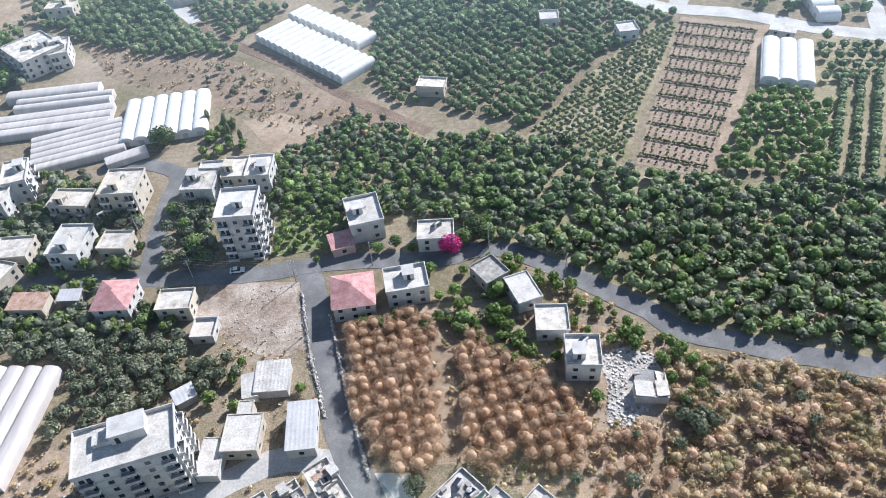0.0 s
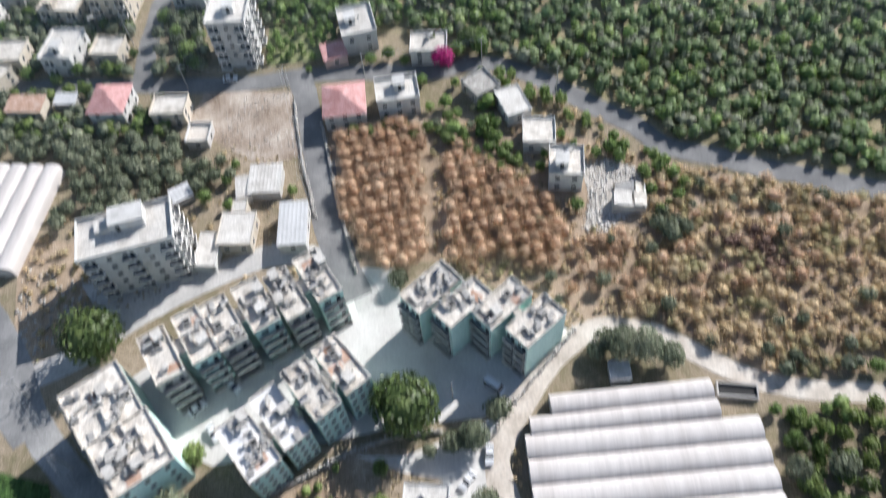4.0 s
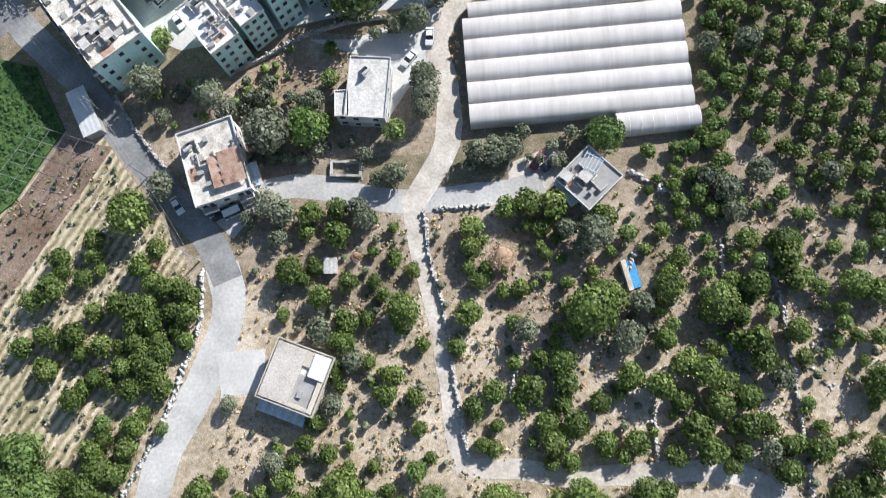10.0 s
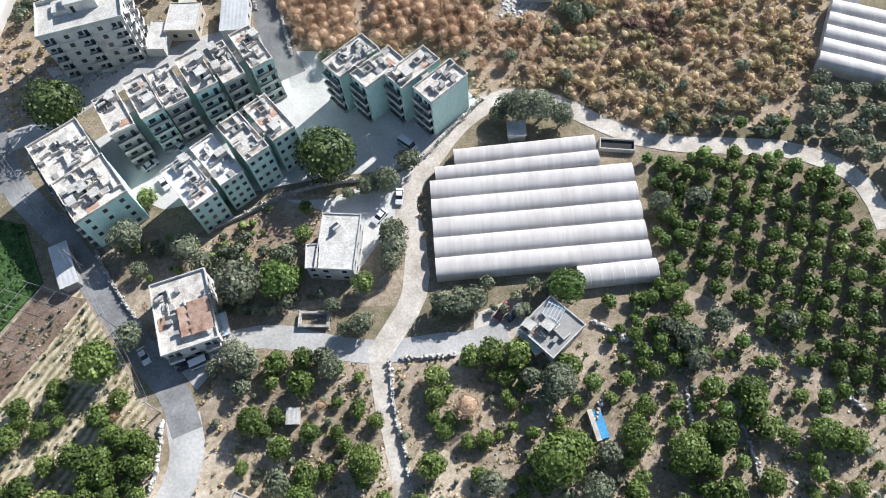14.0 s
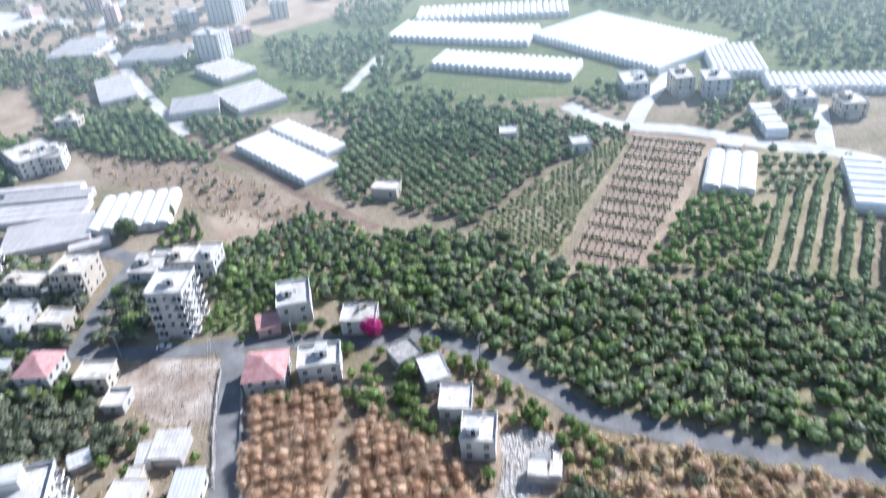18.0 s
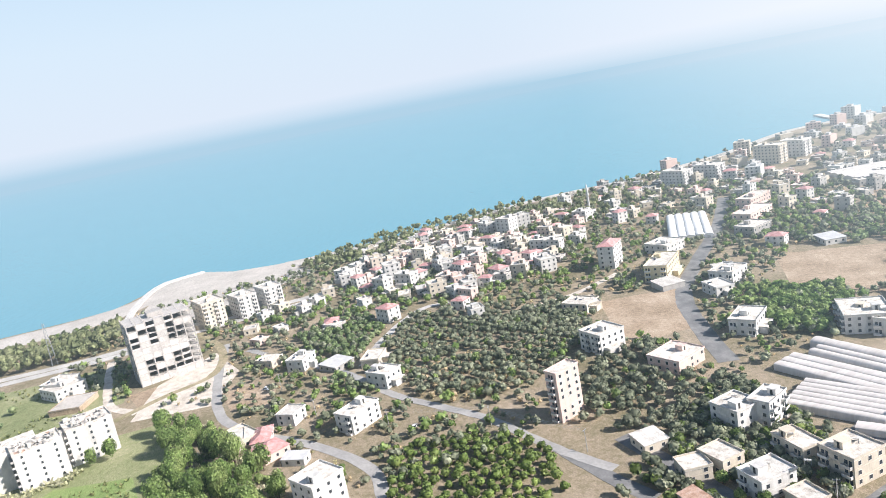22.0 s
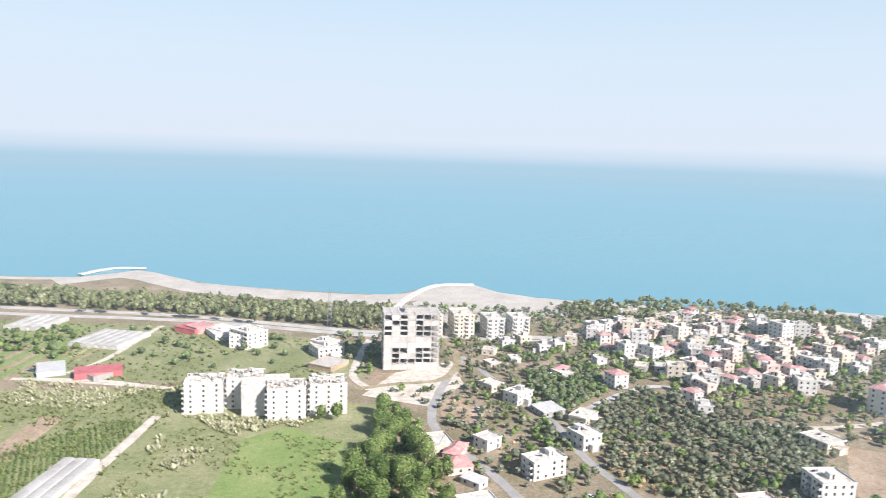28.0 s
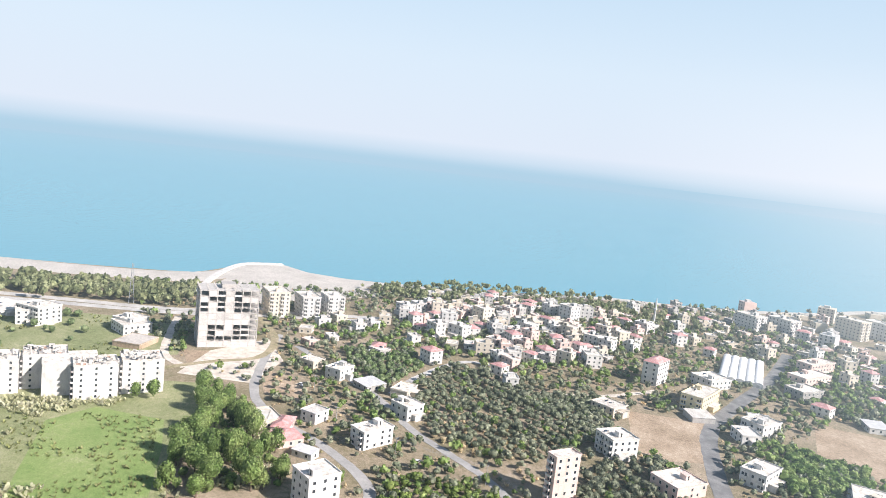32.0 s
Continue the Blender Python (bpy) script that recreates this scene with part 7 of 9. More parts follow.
stone_wall([(5.3, -4.1), (6.2, -13.4), (8.9, -25.6), (10.2, -37.3), (11.4, -46.4), (12.5, -54.2)], 0.9, "dark stone wall along the dusty track", "wallstone", 0.55)
stone_wall([(7.5, -3.3), (19.5, -3.2)], 0.8, "dry stone terrace wall", "wallstone", 0.55)
stone_wall([(24.3, -32), (22.5, -38.8), (21.5, -43.3)], 1.0, "dry stone terrace wall", "wallstone", 0.55)
stone_wall([(66, -13.2), (65.8, -21)], 1.0, "dry stone terrace wall", "wallstone", 0.55)
stone_wall([(65, -31.3), (66.7, -38.2)], 1.0, "dry stone terrace wall", "wallstone", 0.55)
stone_wall([(74.8, -13.7), (76, -22.6), (76.8, -33), (77.2, -41.9), (77.3, -50.7), (77.7, -59.2), (77.3, -67.6)], 1.1, "long pale stone terrace wall", "wallstone", 0.55)
stone_wall([(49.6, -46.5), (49.3, -56.3)], 1.0, "dry stone terrace wall", "wallstone", 0.55)
stone_wall([(96.1, -14.1), (99.7, -19)], 0.9, "dry stone terrace wall", "wallstone", 0.55)
stone_wall([(49.6, -13.1), (45.5, -21.2)], 0.7, "dry stone terrace wall", "wallstone", 0.55)
stone_wall([(-42.2, -14.2), (-42.5, -25.8), (-45.2, -34.1), (-49, -44.4), (-53.9, -54.5), (-58.3, -62.1)], 0.9, "pale rubble edging along the road", "palerock", 0.55)
stone_wall([(48.6, 3), (57.5, -2.5), (71, -6.9)], 0.7, "tumbled stones below the greenhouse", "wallstone", 0.8)
stone_wall([(-64.2, 26.8), (-57.5, 16.4), (-52.2, 9.6), (-49.5, 5)], 1.0, "low wall along the asphalt road", "wallstone", 0.4)
stone_wall([(-36.4, 30.6), (-27.5, 34.8), (-19.8, 38.7), (-9.5, 41.2), (-1.8, 41.7)], 1.6, "retaining wall below the apartment yard", "wallstone", 0.4)
stone_wall([(12.8, 46.3), (28.7, 63.8)], 1.2, "pale yard wall beside the track", "wallstone", 0.4)
stone_wall([(-32.2, 132), (-27.5, 109), (-22.9, 89.4), (-20.9, 82.1)], 0.9, "low wall between street and withered orchard", "wallstone", 0.4)
stone_wall([(-40.8, 141.5), (-37.2, 120.8), (-32, 99.5)], 0.7, "low wall along the asphalt street", "wallstone", 0.4)
rubble("rubble", [(-7.5, -34.3), (9, -30.3), (8.2, -55.1), (21.1, -68.3), (-7.9, -67.7)], 1.6, .2, .6, "scattered pale stones on dry terraces", 71, .5, "rock", .08)
rubble("rubble", [(14.7, -4), (101.2, -8.4), (92.2, -70), (12.2, -68.1)], 2.2, .2, .5, "pale stones on the dry slope", 72, .5, "rock", .08)
rubble("rubble", [(82, -28.6), (87.2, -31.1), (84.3, -44.4), (80.3, -42)], 1.0, .3, .9, "heap of stones beside the dusty track", 73, .6)
rubble("rubble", [(-106.1, 89.4), (-87.5, 85.7), (-81.8, 81.2), (-57.2, 85), (-64.3, 79.7), (-78.8, 74.1), (-91.4, 67.6), (-99.1, 61.8)], 1.3, .3, 1.0, "broken masonry round the new block", 74, .7)
parcel("yard", [(37, 110), (43.9, 113), (50, 109.5), (54, 98), (44, 93.5), (40, 89.5), (35, 91.5), (37.5, 100)], "rubbleground", "pale broken plaster and dust of a collapsed house", .06, "rubble ground")
rubble("rubble", [(37, 112), (43.9, 114), (50.5, 110), (54, 98), (44, 93), (40, 88.5), (34, 91), (37, 100)], .9, .2, .8, "pale rubble of a collapsed house", 75, .7, "palerock")
rubble("rubble", [(37, 112), (43.9, 114), (50.5, 110), (54, 98), (44, 93), (40, 88.5), (34, 91), (37, 100)], .8, .2, .7, "grey rubble of a collapsed house", 175, .7)
clear(43.5, 101.5, 13, 21, -12)
clear(-33.4, -36.4, 11, 10, 0)
rubble("rubble", [(-60.1, 147.1), (-41.8, 144.9), (-38.7, 124.8), (-47.3, 120.1), (-60.4, 127.3)], 1.0, .15, .5, "stones on the bare lot", 76, .6, "rock", .1)
rubble("rubble", [(-27.1, 12.1), (-14.7, 12.7), (-7.4, 3.5), (-19.6, 2.8)], 1.5, .2, .7, "stones at the roadside", 77, .6)
rubble("rubble", [(79.9, 83.9), (94, 90.1), (81.8, 61.3), (73.6, 53.3)], 3.0, .3, .9, "pale stones in the dry scrub", 78, .5, "rock", .05)


# ---- single landmarks ----
def concrete_shell(x, y, ang, w, d, floors, fh):
    ob = thing("unfinished_building", pose(x, y, 0, 0, 0, ang), "unfinished ten-storey grey concrete frame with partly filled walls", "unfinished building")
    BLOCKED.append((x, y, w / 2 + 3, d / 2 + 3, radians(ang)))
    rr = random.Random(8)
    for k in range(floors + 1):
        q = Geo()
        q.box(-w / 2, -d / 2, k * fh - .15, w / 2, d / 2, k * fh + .15)
        part("floor_slab", q, ["shellconcrete"], ob)
    col = Geo()
    col.box(-.3, -.3, 0, .3, .3, floors * fh + 1.2)
    cm = col.mesh("column", ["shellconcrete"])
    nx, ny = 5, 8
    for i in range(nx):
        for j in range(ny):
            part("column", cm, None, ob, at=pose(-w / 2 + .35 + i * (w - .7) / (nx - 1), -d / 2 + .35 + j * (d - .7) / (ny - 1), 0))
    core = Geo()
    core.box(-w * .2, -d * .12, 0, w * .2, d * .12, floors * fh + 3.0)
    part("lift_core", core, ["shellconcrete"], ob)
    wy, wx = (d - .7) / (ny - 1), (w - .7) / (nx - 1)
    infill = {}
    for k in range(floors):
        for j in range(ny - 1):
            closed = (k in (4, 5) and j < 6) or (k in (0,)) or (j in (3,) and k > 1) or rr.random() < .12
            low = not closed and rr.random() < .35
            if closed or low:
                hh = fh - .3 if closed else 1.0
                if hh not in infill:
                    g_ = Geo()
                    g_.box(-.1, -wy / 2 + .3, 0, .1, wy / 2 - .3, hh)
                    infill[hh] = g_.mesh("infill_wall", ["shellfill"])
                part("infill_wall", infill[hh], None, ob, at=pose(w / 2 - .3, -d / 2 + .35 + (j + .5) * wy, k * fh + .15))
        for i in range(nx - 1):
            if rr.random() < .4:
                if "s" not in infill:
                    g_ = Geo()
                    g_.box(-wx / 2 + .3, -.1, 0, wx / 2 - .3, .1, fh - .3)
                    infill["s"] = g_.mesh("infill_wall", ["shellfill"])
                part("infill_wall", infill["s"], None, ob, at=pose(-w / 2 + .35 + (i + .5) * wx, -d / 2 + .3, k * fh + .15))
    return ob


concrete_shell(-416, 26, 6, 22, 36, 10, 3.6)
parcel("yard", [(-353.6, -0.3), (-397.6, 17.5), (-425.3, 54.6), (-377.8, 59.6), (-337.2, 38.5)], "dirtroad", "trampled building site earth", 0.086, "building site")

mn = thing("minaret", pose(-491.5, 397.1, 0), "slim white minaret with a pointed cap", "minaret")
q = Geo()
q.cyl(0, 0, -.2, 22, 1.1, .95, 12)
part("shaft", q, ["white"], mn)
q = Geo()
q.cyl(0, 0, 16.5, 17.6, 1.6, 1.7, 12)
part("gallery", q, ["white"], mn)
q = Geo()
q.cyl(0, 0, 22, 27, 1.05, .05, 12)
part("cap", q, ["tin"], mn)

ma = thing("lattice_mast", pose(-514.6, -39.1, 0), "grey steel lattice radio mast among pines", "mast")
for k in range(4):
    sx, sy = ((-1, -1), (1, -1), (1, 1), (-1, 1))[k]
    q = Geo()
    q.cyl(sx * 1.7, sy * 1.7, 0, 30, .16, .1, 5, dx=-sx * 1.2, dy=-sy * 1.2)
    part("mast_leg", q, ["steel"], ma)
for k in range(10):
    z0, z1 = k * 3, k * 3 + 3
    r0, r1 = 1.7 - 1.2 * z0 / 30, 1.7 - 1.2 * z1 / 30
    q = Geo()
    for j in range(4):
        a0, a1 = ((-1, -1), (1, -1), (1, 1), (-1, 1))[j], ((1, -1), (1, 1), (-1, 1), (-1, -1))[j]
        q.cyl(a0[0] * r0, a0[1] * r0, z0, z1, .08, .08, 4, dx=a1[0] * r1 - a0[0] * r0, dy=a1[1] * r1 - a0[1] * r0)
    part("bracing", q, ["steel"], ma)

house(-379.3, -159.1, 17.3, 15.3, 143, 3.0, "greywall", "flat", "redroof", "low long shed with a red roof", "shed", parapet=.1, win=False, category="shed")
house(-489.9, -133.2, 16.5, 14.3, 142, 5.0, "redroof", "flat", "redroof", "red-walled warehouse by the highway", "warehouse", parapet=.2, win=False, category="warehouse")
house(-488.2, -116.1, 16.1, 17.8, 145, 4.0, "white", "flat", "whiteroof", "low white hall by the highway", "hall", parapet=.2, win=False, category="hall")
house(-455.7, -88.3, 17.5, 19.8, 139, 11.0, "white", label="white three-storey house on the meadow", balc="3")
house(-445.9, -32.8, 15.8, 15, 137, 7.0, "white", label="white house by the highway underpass")
house(-408.2, -26.2, 20.3, 17.7, 152, 3.0, "straw", "flat", "sand", "low sand-coloured yard building", "yard_building", parapet=.3, win=False, category="building")
for p in ([(-386.1, -197.5), (-428.7, -259.9)]):
    q = Geo()
    q.box(-9, -5, 0, 9, 5, .25)
    q.box(-9.3, -5.3, 0, 9.3, -5, .5, 1)
    q.box(-9.3, 5, 0, 9.3, 5.3, .5, 1)
    q.box(-9.3, -5, 0, -9, 5, .5, 1)
    q.box(9, -5, 0, 9.3, 5, .5, 1)
    solid("water_basin", q, ["cardark", "greywall"], "dark water basin between the vegetable plots", "basin", at=pose(p[0], p[1], 0, 0, 0, 70))

# concrete trough by the greenhouse, stone pen, blue pool, roof sheet and awnings of the near houses
q = Geo()
q.box(-4.2, -1.6, 0, 4.2, -1.3, 1.3)
q.box(-4.2, 1.3, 0, 4.2, 1.6, 1.3)
q.box(-4.2, -1.3, 0, -3.9, 1.3, 1.3)
q.box(3.9, -1.3, 0, 4.2, 1.3, 1.3)
q.box(-3.9, -1.3, 0, 3.9, 1.3, .7, 1)
solid("irrigation_tank", q, ["concrete", "dark"], "open concrete irrigation tank with dark water", "water tank", at=pose(60.3, 47, 0, 0, 0, -9))
BLOCKED.append((60.3, 47, 5, 2.5, 0))
q = Geo()
for x0, y0, x1, y1 in ((-3.4, -1.8, 3.4, -1.3), (-3.4, 1.3, 3.4, 1.8), (-3.4, -1.3, -2.9, 1.3), (2.9, -1.3, 3.4, 1.3)):
    q.box(x0, y0, 0, x1, y1, 1.1)
solid("stone_pen", q, ["rock"], "small roofless stone pen below the white house", "stone pen", at=pose(-11.3, 6.4, 0, 0, 0, -4))
BLOCKED.append((-11.3, 6.4, 4, 2.5, 0))
pl = thing("garden_pool", pose(47.9, -19.2, 0, 0, 0, -78), "small blue-lined garden pool beside a pale wall", "pool")
q = Geo()
q.box(-2.9, -.9, 0, 2.9, .9, .5)
part("blue_liner", q, ["blue"], pl)
q = Geo()
q.box(-3.2, -2.0, 0, 3.2, -1.0, 1.6)
part("pool_wall", q, ["dirtroad"], pl)
BLOCKED.append((47.9, -19.2, 3, 3.5, 0))
sh = thing("roof_canopy", pose(-34.1, 6.1, 6.2, 0, 0, 17), "faded rusty canopy in four sloping steps on a flat roof", "canopy")
for k in range(4):
    y0 = -3.7 + k * 1.85
    q = Geo()
    q.add([(-2.4, y0, 1.25), (2.4, y0, 1.25), (2.4, y0 + 1.85, 1.75), (-2.4, y0 + 1.85, 1.75), (-2.4, y0, 1.31), (2.4, y0, 1.31), (2.4, y0 + 1.85, 1.81), (-2.4, y0 + 1.85, 1.81)],
          [(0, 3, 2, 1), (4, 5, 6, 7), (0, 1, 5, 4), (1, 2, 6, 5), (2, 3, 7, 6), (3, 0, 4, 7)])
    part("sheet", q, ["rust"], sh)
q = Geo()
q.box(-4.7, -3.6, 1.2, -2.45, 3.4, 1.28)
part("flat_sheet", q, ["rust"], sh, "faded orange flat sheet")
for sx in (-4.5, -2.3, 2.2):
    for sy in (-3.5, 3.3):
        p_ = Geo()
        p_.box(sx - .06, sy - .06, 0, sx + .06, sy + .06, 1.22)
        part("post", p_, ["steel"], sh)
pg = thing("pergola", pose(40.3, 3.1, 4.4, 0, 0, -32), "pale blue metal pergola on the terrace roof", "pergola")
for sx in (-1.8, 1.8):
    for sy in (-1.4, 1.4):
        q = Geo()
        q.box(sx - .06, sy - .06, 0, sx + .06, sy + .06, 2.1)
        part("post", q, ["steel"], pg)
for k in range(6):
    q = Geo()
    q.box(-1.9 + k * .74, -1.7, 2.16, -1.8 + k * .74, 1.7, 2.26)
    part("slat", q, ["bluewall"], pg)
for sy in (-1.4, 1.4):
    q = Geo()
    q.box(-2.0, sy - .06, 2.06, 2.0, sy + .06, 2.16)
    part("beam", q, ["bluewall"], pg)
# raised slabs round the sunken terrace of the unfinished house
rs = thing("roof_slabs", pose(-20.8, -37.7, 4.8, 0, 0, -22), "raised cream roof slabs round a sunken terrace", "roof slab")
# the thin greywall floor puts the sunken terrace's shade into a darker colour
for x0, y0, x1, y1, z1, mt in ((-5.7, -5.7, .6, 5.7, .8, "roofbeige"), (2.3, .9, 5.7, 5.7, .95, "whitefilm"), (.6, -5.0, 4.7, .9, .06, "greywall"), (1.6, -3.6, 2.6, -2.2, .5, "greywall"), (.6, 2.6, 2.3, 5.7, .5, "cream"), (4.7, -5.7, 5.7, .9, .7, "cream"), (.6, -5.7, 4.7, -5.0, .6, "cream")):
    q = Geo()
    q.box(x0, y0, .002, x1, y1, z1)
    part("slab", q, [mt], rs)
solar(pose(-6.2, 26.1, 5.9, 0, 0, -140))
solar(pose(-44.1, 11, 6.2, 0, 0, -140))
solar(pose(-71.5, 89.6, 15.2, 0, 0, -140))
solar(pose(-58.7, 167.2, 16.2, 0, 0, -140))
solar(pose(-23.3, 167.4, 7, 0, 0, -140))
solar(pose(-11.1, 139.7, 6.2, 0, 0, -140))
solar(pose(-1.5, 159.5, 5, 0, 0, -140))
solar(pose(-119.8, 186.2, 6.2, 0, 0, -140))
solar(pose(-101.7, 191.5, 9.2, 0, 0, -140))
solar(pose(-76.9, 191.7, 6.2, 0, 0, -140))
solar(pose(-59.5, 195.4, 6.8, 0, 0, -140))
solar(pose(32.5, 110.8, 6.2, 0, 0, -140))
solar(pose(-112.8, 167.2, 6.8, 0, 0, -140))
solar(pose(-147, 192.4, 8.2, 0, 0, -140))
solar(pose(-254.8, 86.8, 8.2, 0, 0, -140))
solar(pose(-238.6, 207.4, 9.2, 0, 0, -140))
solar(pose(-288.5, 113.8, 7.2, 0, 0, -140))
solar(pose(-103.6, 173.3, 9, 0, 0, -140))

# wire trellis over the bare plot
TA, TB, TC, TD = [Vector((*p, 0)) for p in [(-81, 19.9), (-67.1, 14.7), (-74.4, 0.2), (-90.3, 6.4)]]
trellis = thing("trellis", pose(0, 0, 0), "weathered post and wire trellis over bare soil", "trellis")
for i in range(5):
    for j in range(6):
        p = TA.lerp(TB, i / 4).lerp(TD.lerp(TC, i / 4), j / 5)
        q = Geo()
        q.cyl(p.x, p.y, 0, 2.3, .06, .05, 6)
        part("post", q, ["wood"], trellis)
for i in range(5):
    q = Geo()
    q.tube([(*TA.lerp(TB, i / 4).lerp(TD.lerp(TC, i / 4), j / 5).xy, 2.25) for j in range(6)], .035)
    part("wire", q, ["steel"], trellis)
for j in range(6):
    q = Geo()
    q.tube([(*TA.lerp(TB, i / 4).lerp(TD.lerp(TC, i / 4), j / 5).xy, 2.32) for i in range(5)], .035)
    part("wire", q, ["steel"], trellis)


# awnings, inner walls and clutter on and beside the near flat roofs
def awning(x, y, w, d, ang, z, label):
    ob = thing("awning", pose(x, y, 0, 0, 0, ang), label, "awning")
    n = max(3, int(w / .8))
    for k in range(n):
        q = Geo()
        x0, x1 = -w / 2 + k * w / n, -w / 2 + (k + 1) * w / n
        q.add([(x0, -d / 2, z - .25), (x1, -d / 2, z - .25), (x1, d / 2, z), (x0, d / 2, z), (x0, -d / 2, z - .21), (x1, -d / 2, z - .21), (x1, d / 2, z + .04), (x0, d / 2, z + .04)],
              [(0, 3, 2, 1), (4, 5, 6, 7), (0, 1, 5, 4), (1, 2, 6, 5), (2, 3, 7, 6), (3, 0, 4, 7)])
        part("stripe", q, ["bluewall" if k % 2 else "whiteroof"], ob)
    for sx in (-w / 2 + .1, w / 2 - .1):
        q = Geo()
        q.box(sx - .05, -d / 2 + .05, 0, sx + .05, -d / 2 + .15, z - .25)
        part("post", q, ["steel"], ob)
    return ob


awning(-24.2, -44.5, 10.2, 2.5, -22, 2.6, "blue and white sheet awning beside the cream house")
awning(35.3, -1.7, 6.6, 2.5, 122, 2.9, "blue and white sheet awning beside the low house")
awning(-30.4, 5.4, 2.2, 5.3, 17, 3.6, "pale sheet awning on the worn house")
rj = random.Random(12)
for (hx_, hy_, w_, d_, an_), z_, n_ in (((-40.9, 7.0, 6, 15, 17), 6.2, 12), ((39.8, 0.6, 9.2, 9.7, -47), 4.4, 10),
                                       ((-5.5, 22.6, 8.4, 13.4, -6), 6.1, 0)):
    for k in range(n_):
        m_ = pose(hx_, hy_, 0, 0, 0, an_) @ Vector((rj.uniform(-.38, .38) * w_, rj.uniform(-.38, .38) * d_, 0))
        junk(m_.x, m_.y, z_, rj, an_)

# rows of low hedges across the tilled field
FA, FB, FC, FD = [Vector((*p, 0)) for p in [(109.3, 281.4), (138, 268.4), (85.8, 177.1), (66.4, 187)]]
hx, hy, dx_, dy_ = [], [], [], []
rf_ = random.Random(21)
for i in range(11):
    for off, gap, wob in ((.5, .75, .3), (.83, 2.3, .12), (1.17, 2.3, .12)):
        t = (i + off) / 11
        if t > .985:
            continue
        p0, p1 = FA.lerp(FD, t), FB.lerp(FC, t)
        n_ = int((p1 - p0).length / gap)
        for k in range(n_):
            p = p0.lerp(p1, (k + .5) / n_)
            (hx if off == .5 else dx_).append(p.x + rf_.uniform(-wob, wob))
            (hy if off == .5 else dy_).append(p.y + rf_.uniform(-wob, wob))
stuff("seedlings", "citrus", (np.array(dx_), np.array(dy_), np.random.default_rng(5)), .4, .6, 3, "small seedlings in dotted rows")
stuff("hedge_rows", "citrus", (np.array(hx), np.array(hy), np.random.default_rng(4)), .45, .7, 3, "low dark hedge rows across the tilled field", "hedge")
grove("citrus", [(-56.9, -2.1, 5.4), (-65.3, -7.4, 2.6), (-72.7, -10.8, 2.6), (-72, -13.5, 2.1), (-65.4, -10.4, 2), (-67.5, -15.3, 2.3), (-64.1, -13.5, 1.7), (-78.1, -19.8, 2.8), (-73.8, -17.6, 3.1), (-59.4, -21.2, 2.8), (-56.2, -22.2, 3.1), (-64.5, -22.7, 2.3), (-52.7, -21.5, 2.6), (-54.9, -13.5, 2.8), (-51.6, -9.8, 2.1), (-52.1, -17, 2.3), (-49.2, -18.3, 2.6), (-46.1, -18.7, 2.6), (-43.7, -20.2, 2.3), (-44.1, -23.9, 2.6), (-47.9, -23.4, 2.3), (-52, -25.1, 2.6), (-55.7, -26.1, 2.3), (-46.5, -27.1, 2.3), (-50.6, -28.9, 2.6), (-54.8, -29.4, 2.6), (-44.6, -29.5, 2.3), (-49.2, -31.9, 2.6), (-53.4, -32.9, 2.6), (-58.6, -30.1, 2)],
      "dark green citrus tree on dry tilled ground")
grove("citrus", [(-74.8, -27.2, 2.6), (-79.4, -29.6, 2.8), (-68.2, -27.4, 2.8), (-66.4, -31.3, 2.3), (-62.1, -30, 2.6), (-71.5, -29.3, 2.1), (-73.8, -34.5, 2.8), (-57.6, -34.5, 2.6), (-51.4, -35.1, 2.8), (-53.3, -37.6, 2.3), (-55.6, -39.2, 2.3), (-49.4, -38.7, 2.8), (-63, -36.4, 2.3), (-60.4, -37.3, 2), (-65.5, -38.3, 2), (-67.5, -40.6, 2.6), (-54.4, -45.9, 2.8), (-52.8, -44, 2), (-55.4, -50.6, 2.8), (-60.6, -48.6, 2), (-63.2, -50.9, 2.6), (-61.2, -54.3, 3.4), (-67.4, -56.4, 2.8), (-63.5, -58.6, 3.4), (-58, -55.5, 2.8), (-56.4, -53.8, 2), (-59.9, -62, 3.1)],
      "dark green citrus tree on dry tilled ground")
grove("lush", [(-61.4, -45.7, 2), (-49, -46.9, 1.4), (-75.6, -51.4, 5), (-77.9, -57, 5.4), (-71.8, -58.3, 5.1), (-76.1, -62.7, 5.7), (2.7, -56.5, 2.4), (5.4, -61.5, 2.8), (78.8, -45.8, 1.4), (80.4, -50.2, 1.4), (47.1, -11.2, 2.1), (-70.9, -63.6, 4.3), (-83.2, -52.2, 5.1)],
      "bright leafy green tree in the orchard corner")
grove("citrus", [(-22.9, -15.7, 3.4), (-17.8, -15.1, 2), (-20.2, -17.6, 2), (-16.5, -21.5, 2.6), (-10.6, -18.7, 2.3), (-5.3, -18.6, 1.7), (-1.1, -13.4, 1.7), (2.7, -16.6, 2), (0.7, -25, 3.7), (-24.4, -24.9, 1.7), (-11.1, -27, 2.8), (-7.1, -26.3, 2), (-11.7, -30.9, 3.1), (-6.7, -35.2, 1.7), (-14.2, -36.7, 2.6), (-1.5, -38.1, 2.3), (-3.2, -42, 2.6), (2.5, -42.7, 2.3), (-17.7, -46.7, 2), (3.4, -48.5, 1.7), (-19.5, -50.6, 2), (-14.9, -52.9, 2), (-21.8, -53.8, 1.7), (-5.8, -55.4, 1.7), (-11.7, -59.7, 4.3), (-16.3, -62, 3.4), (-23.3, -57.6, 2.6), (-21, -61.9, 2.6), (-7.3, -62.2, 3.4), (4.4, -32, 1.7)],
      "citrus tree in a dry stony garden")
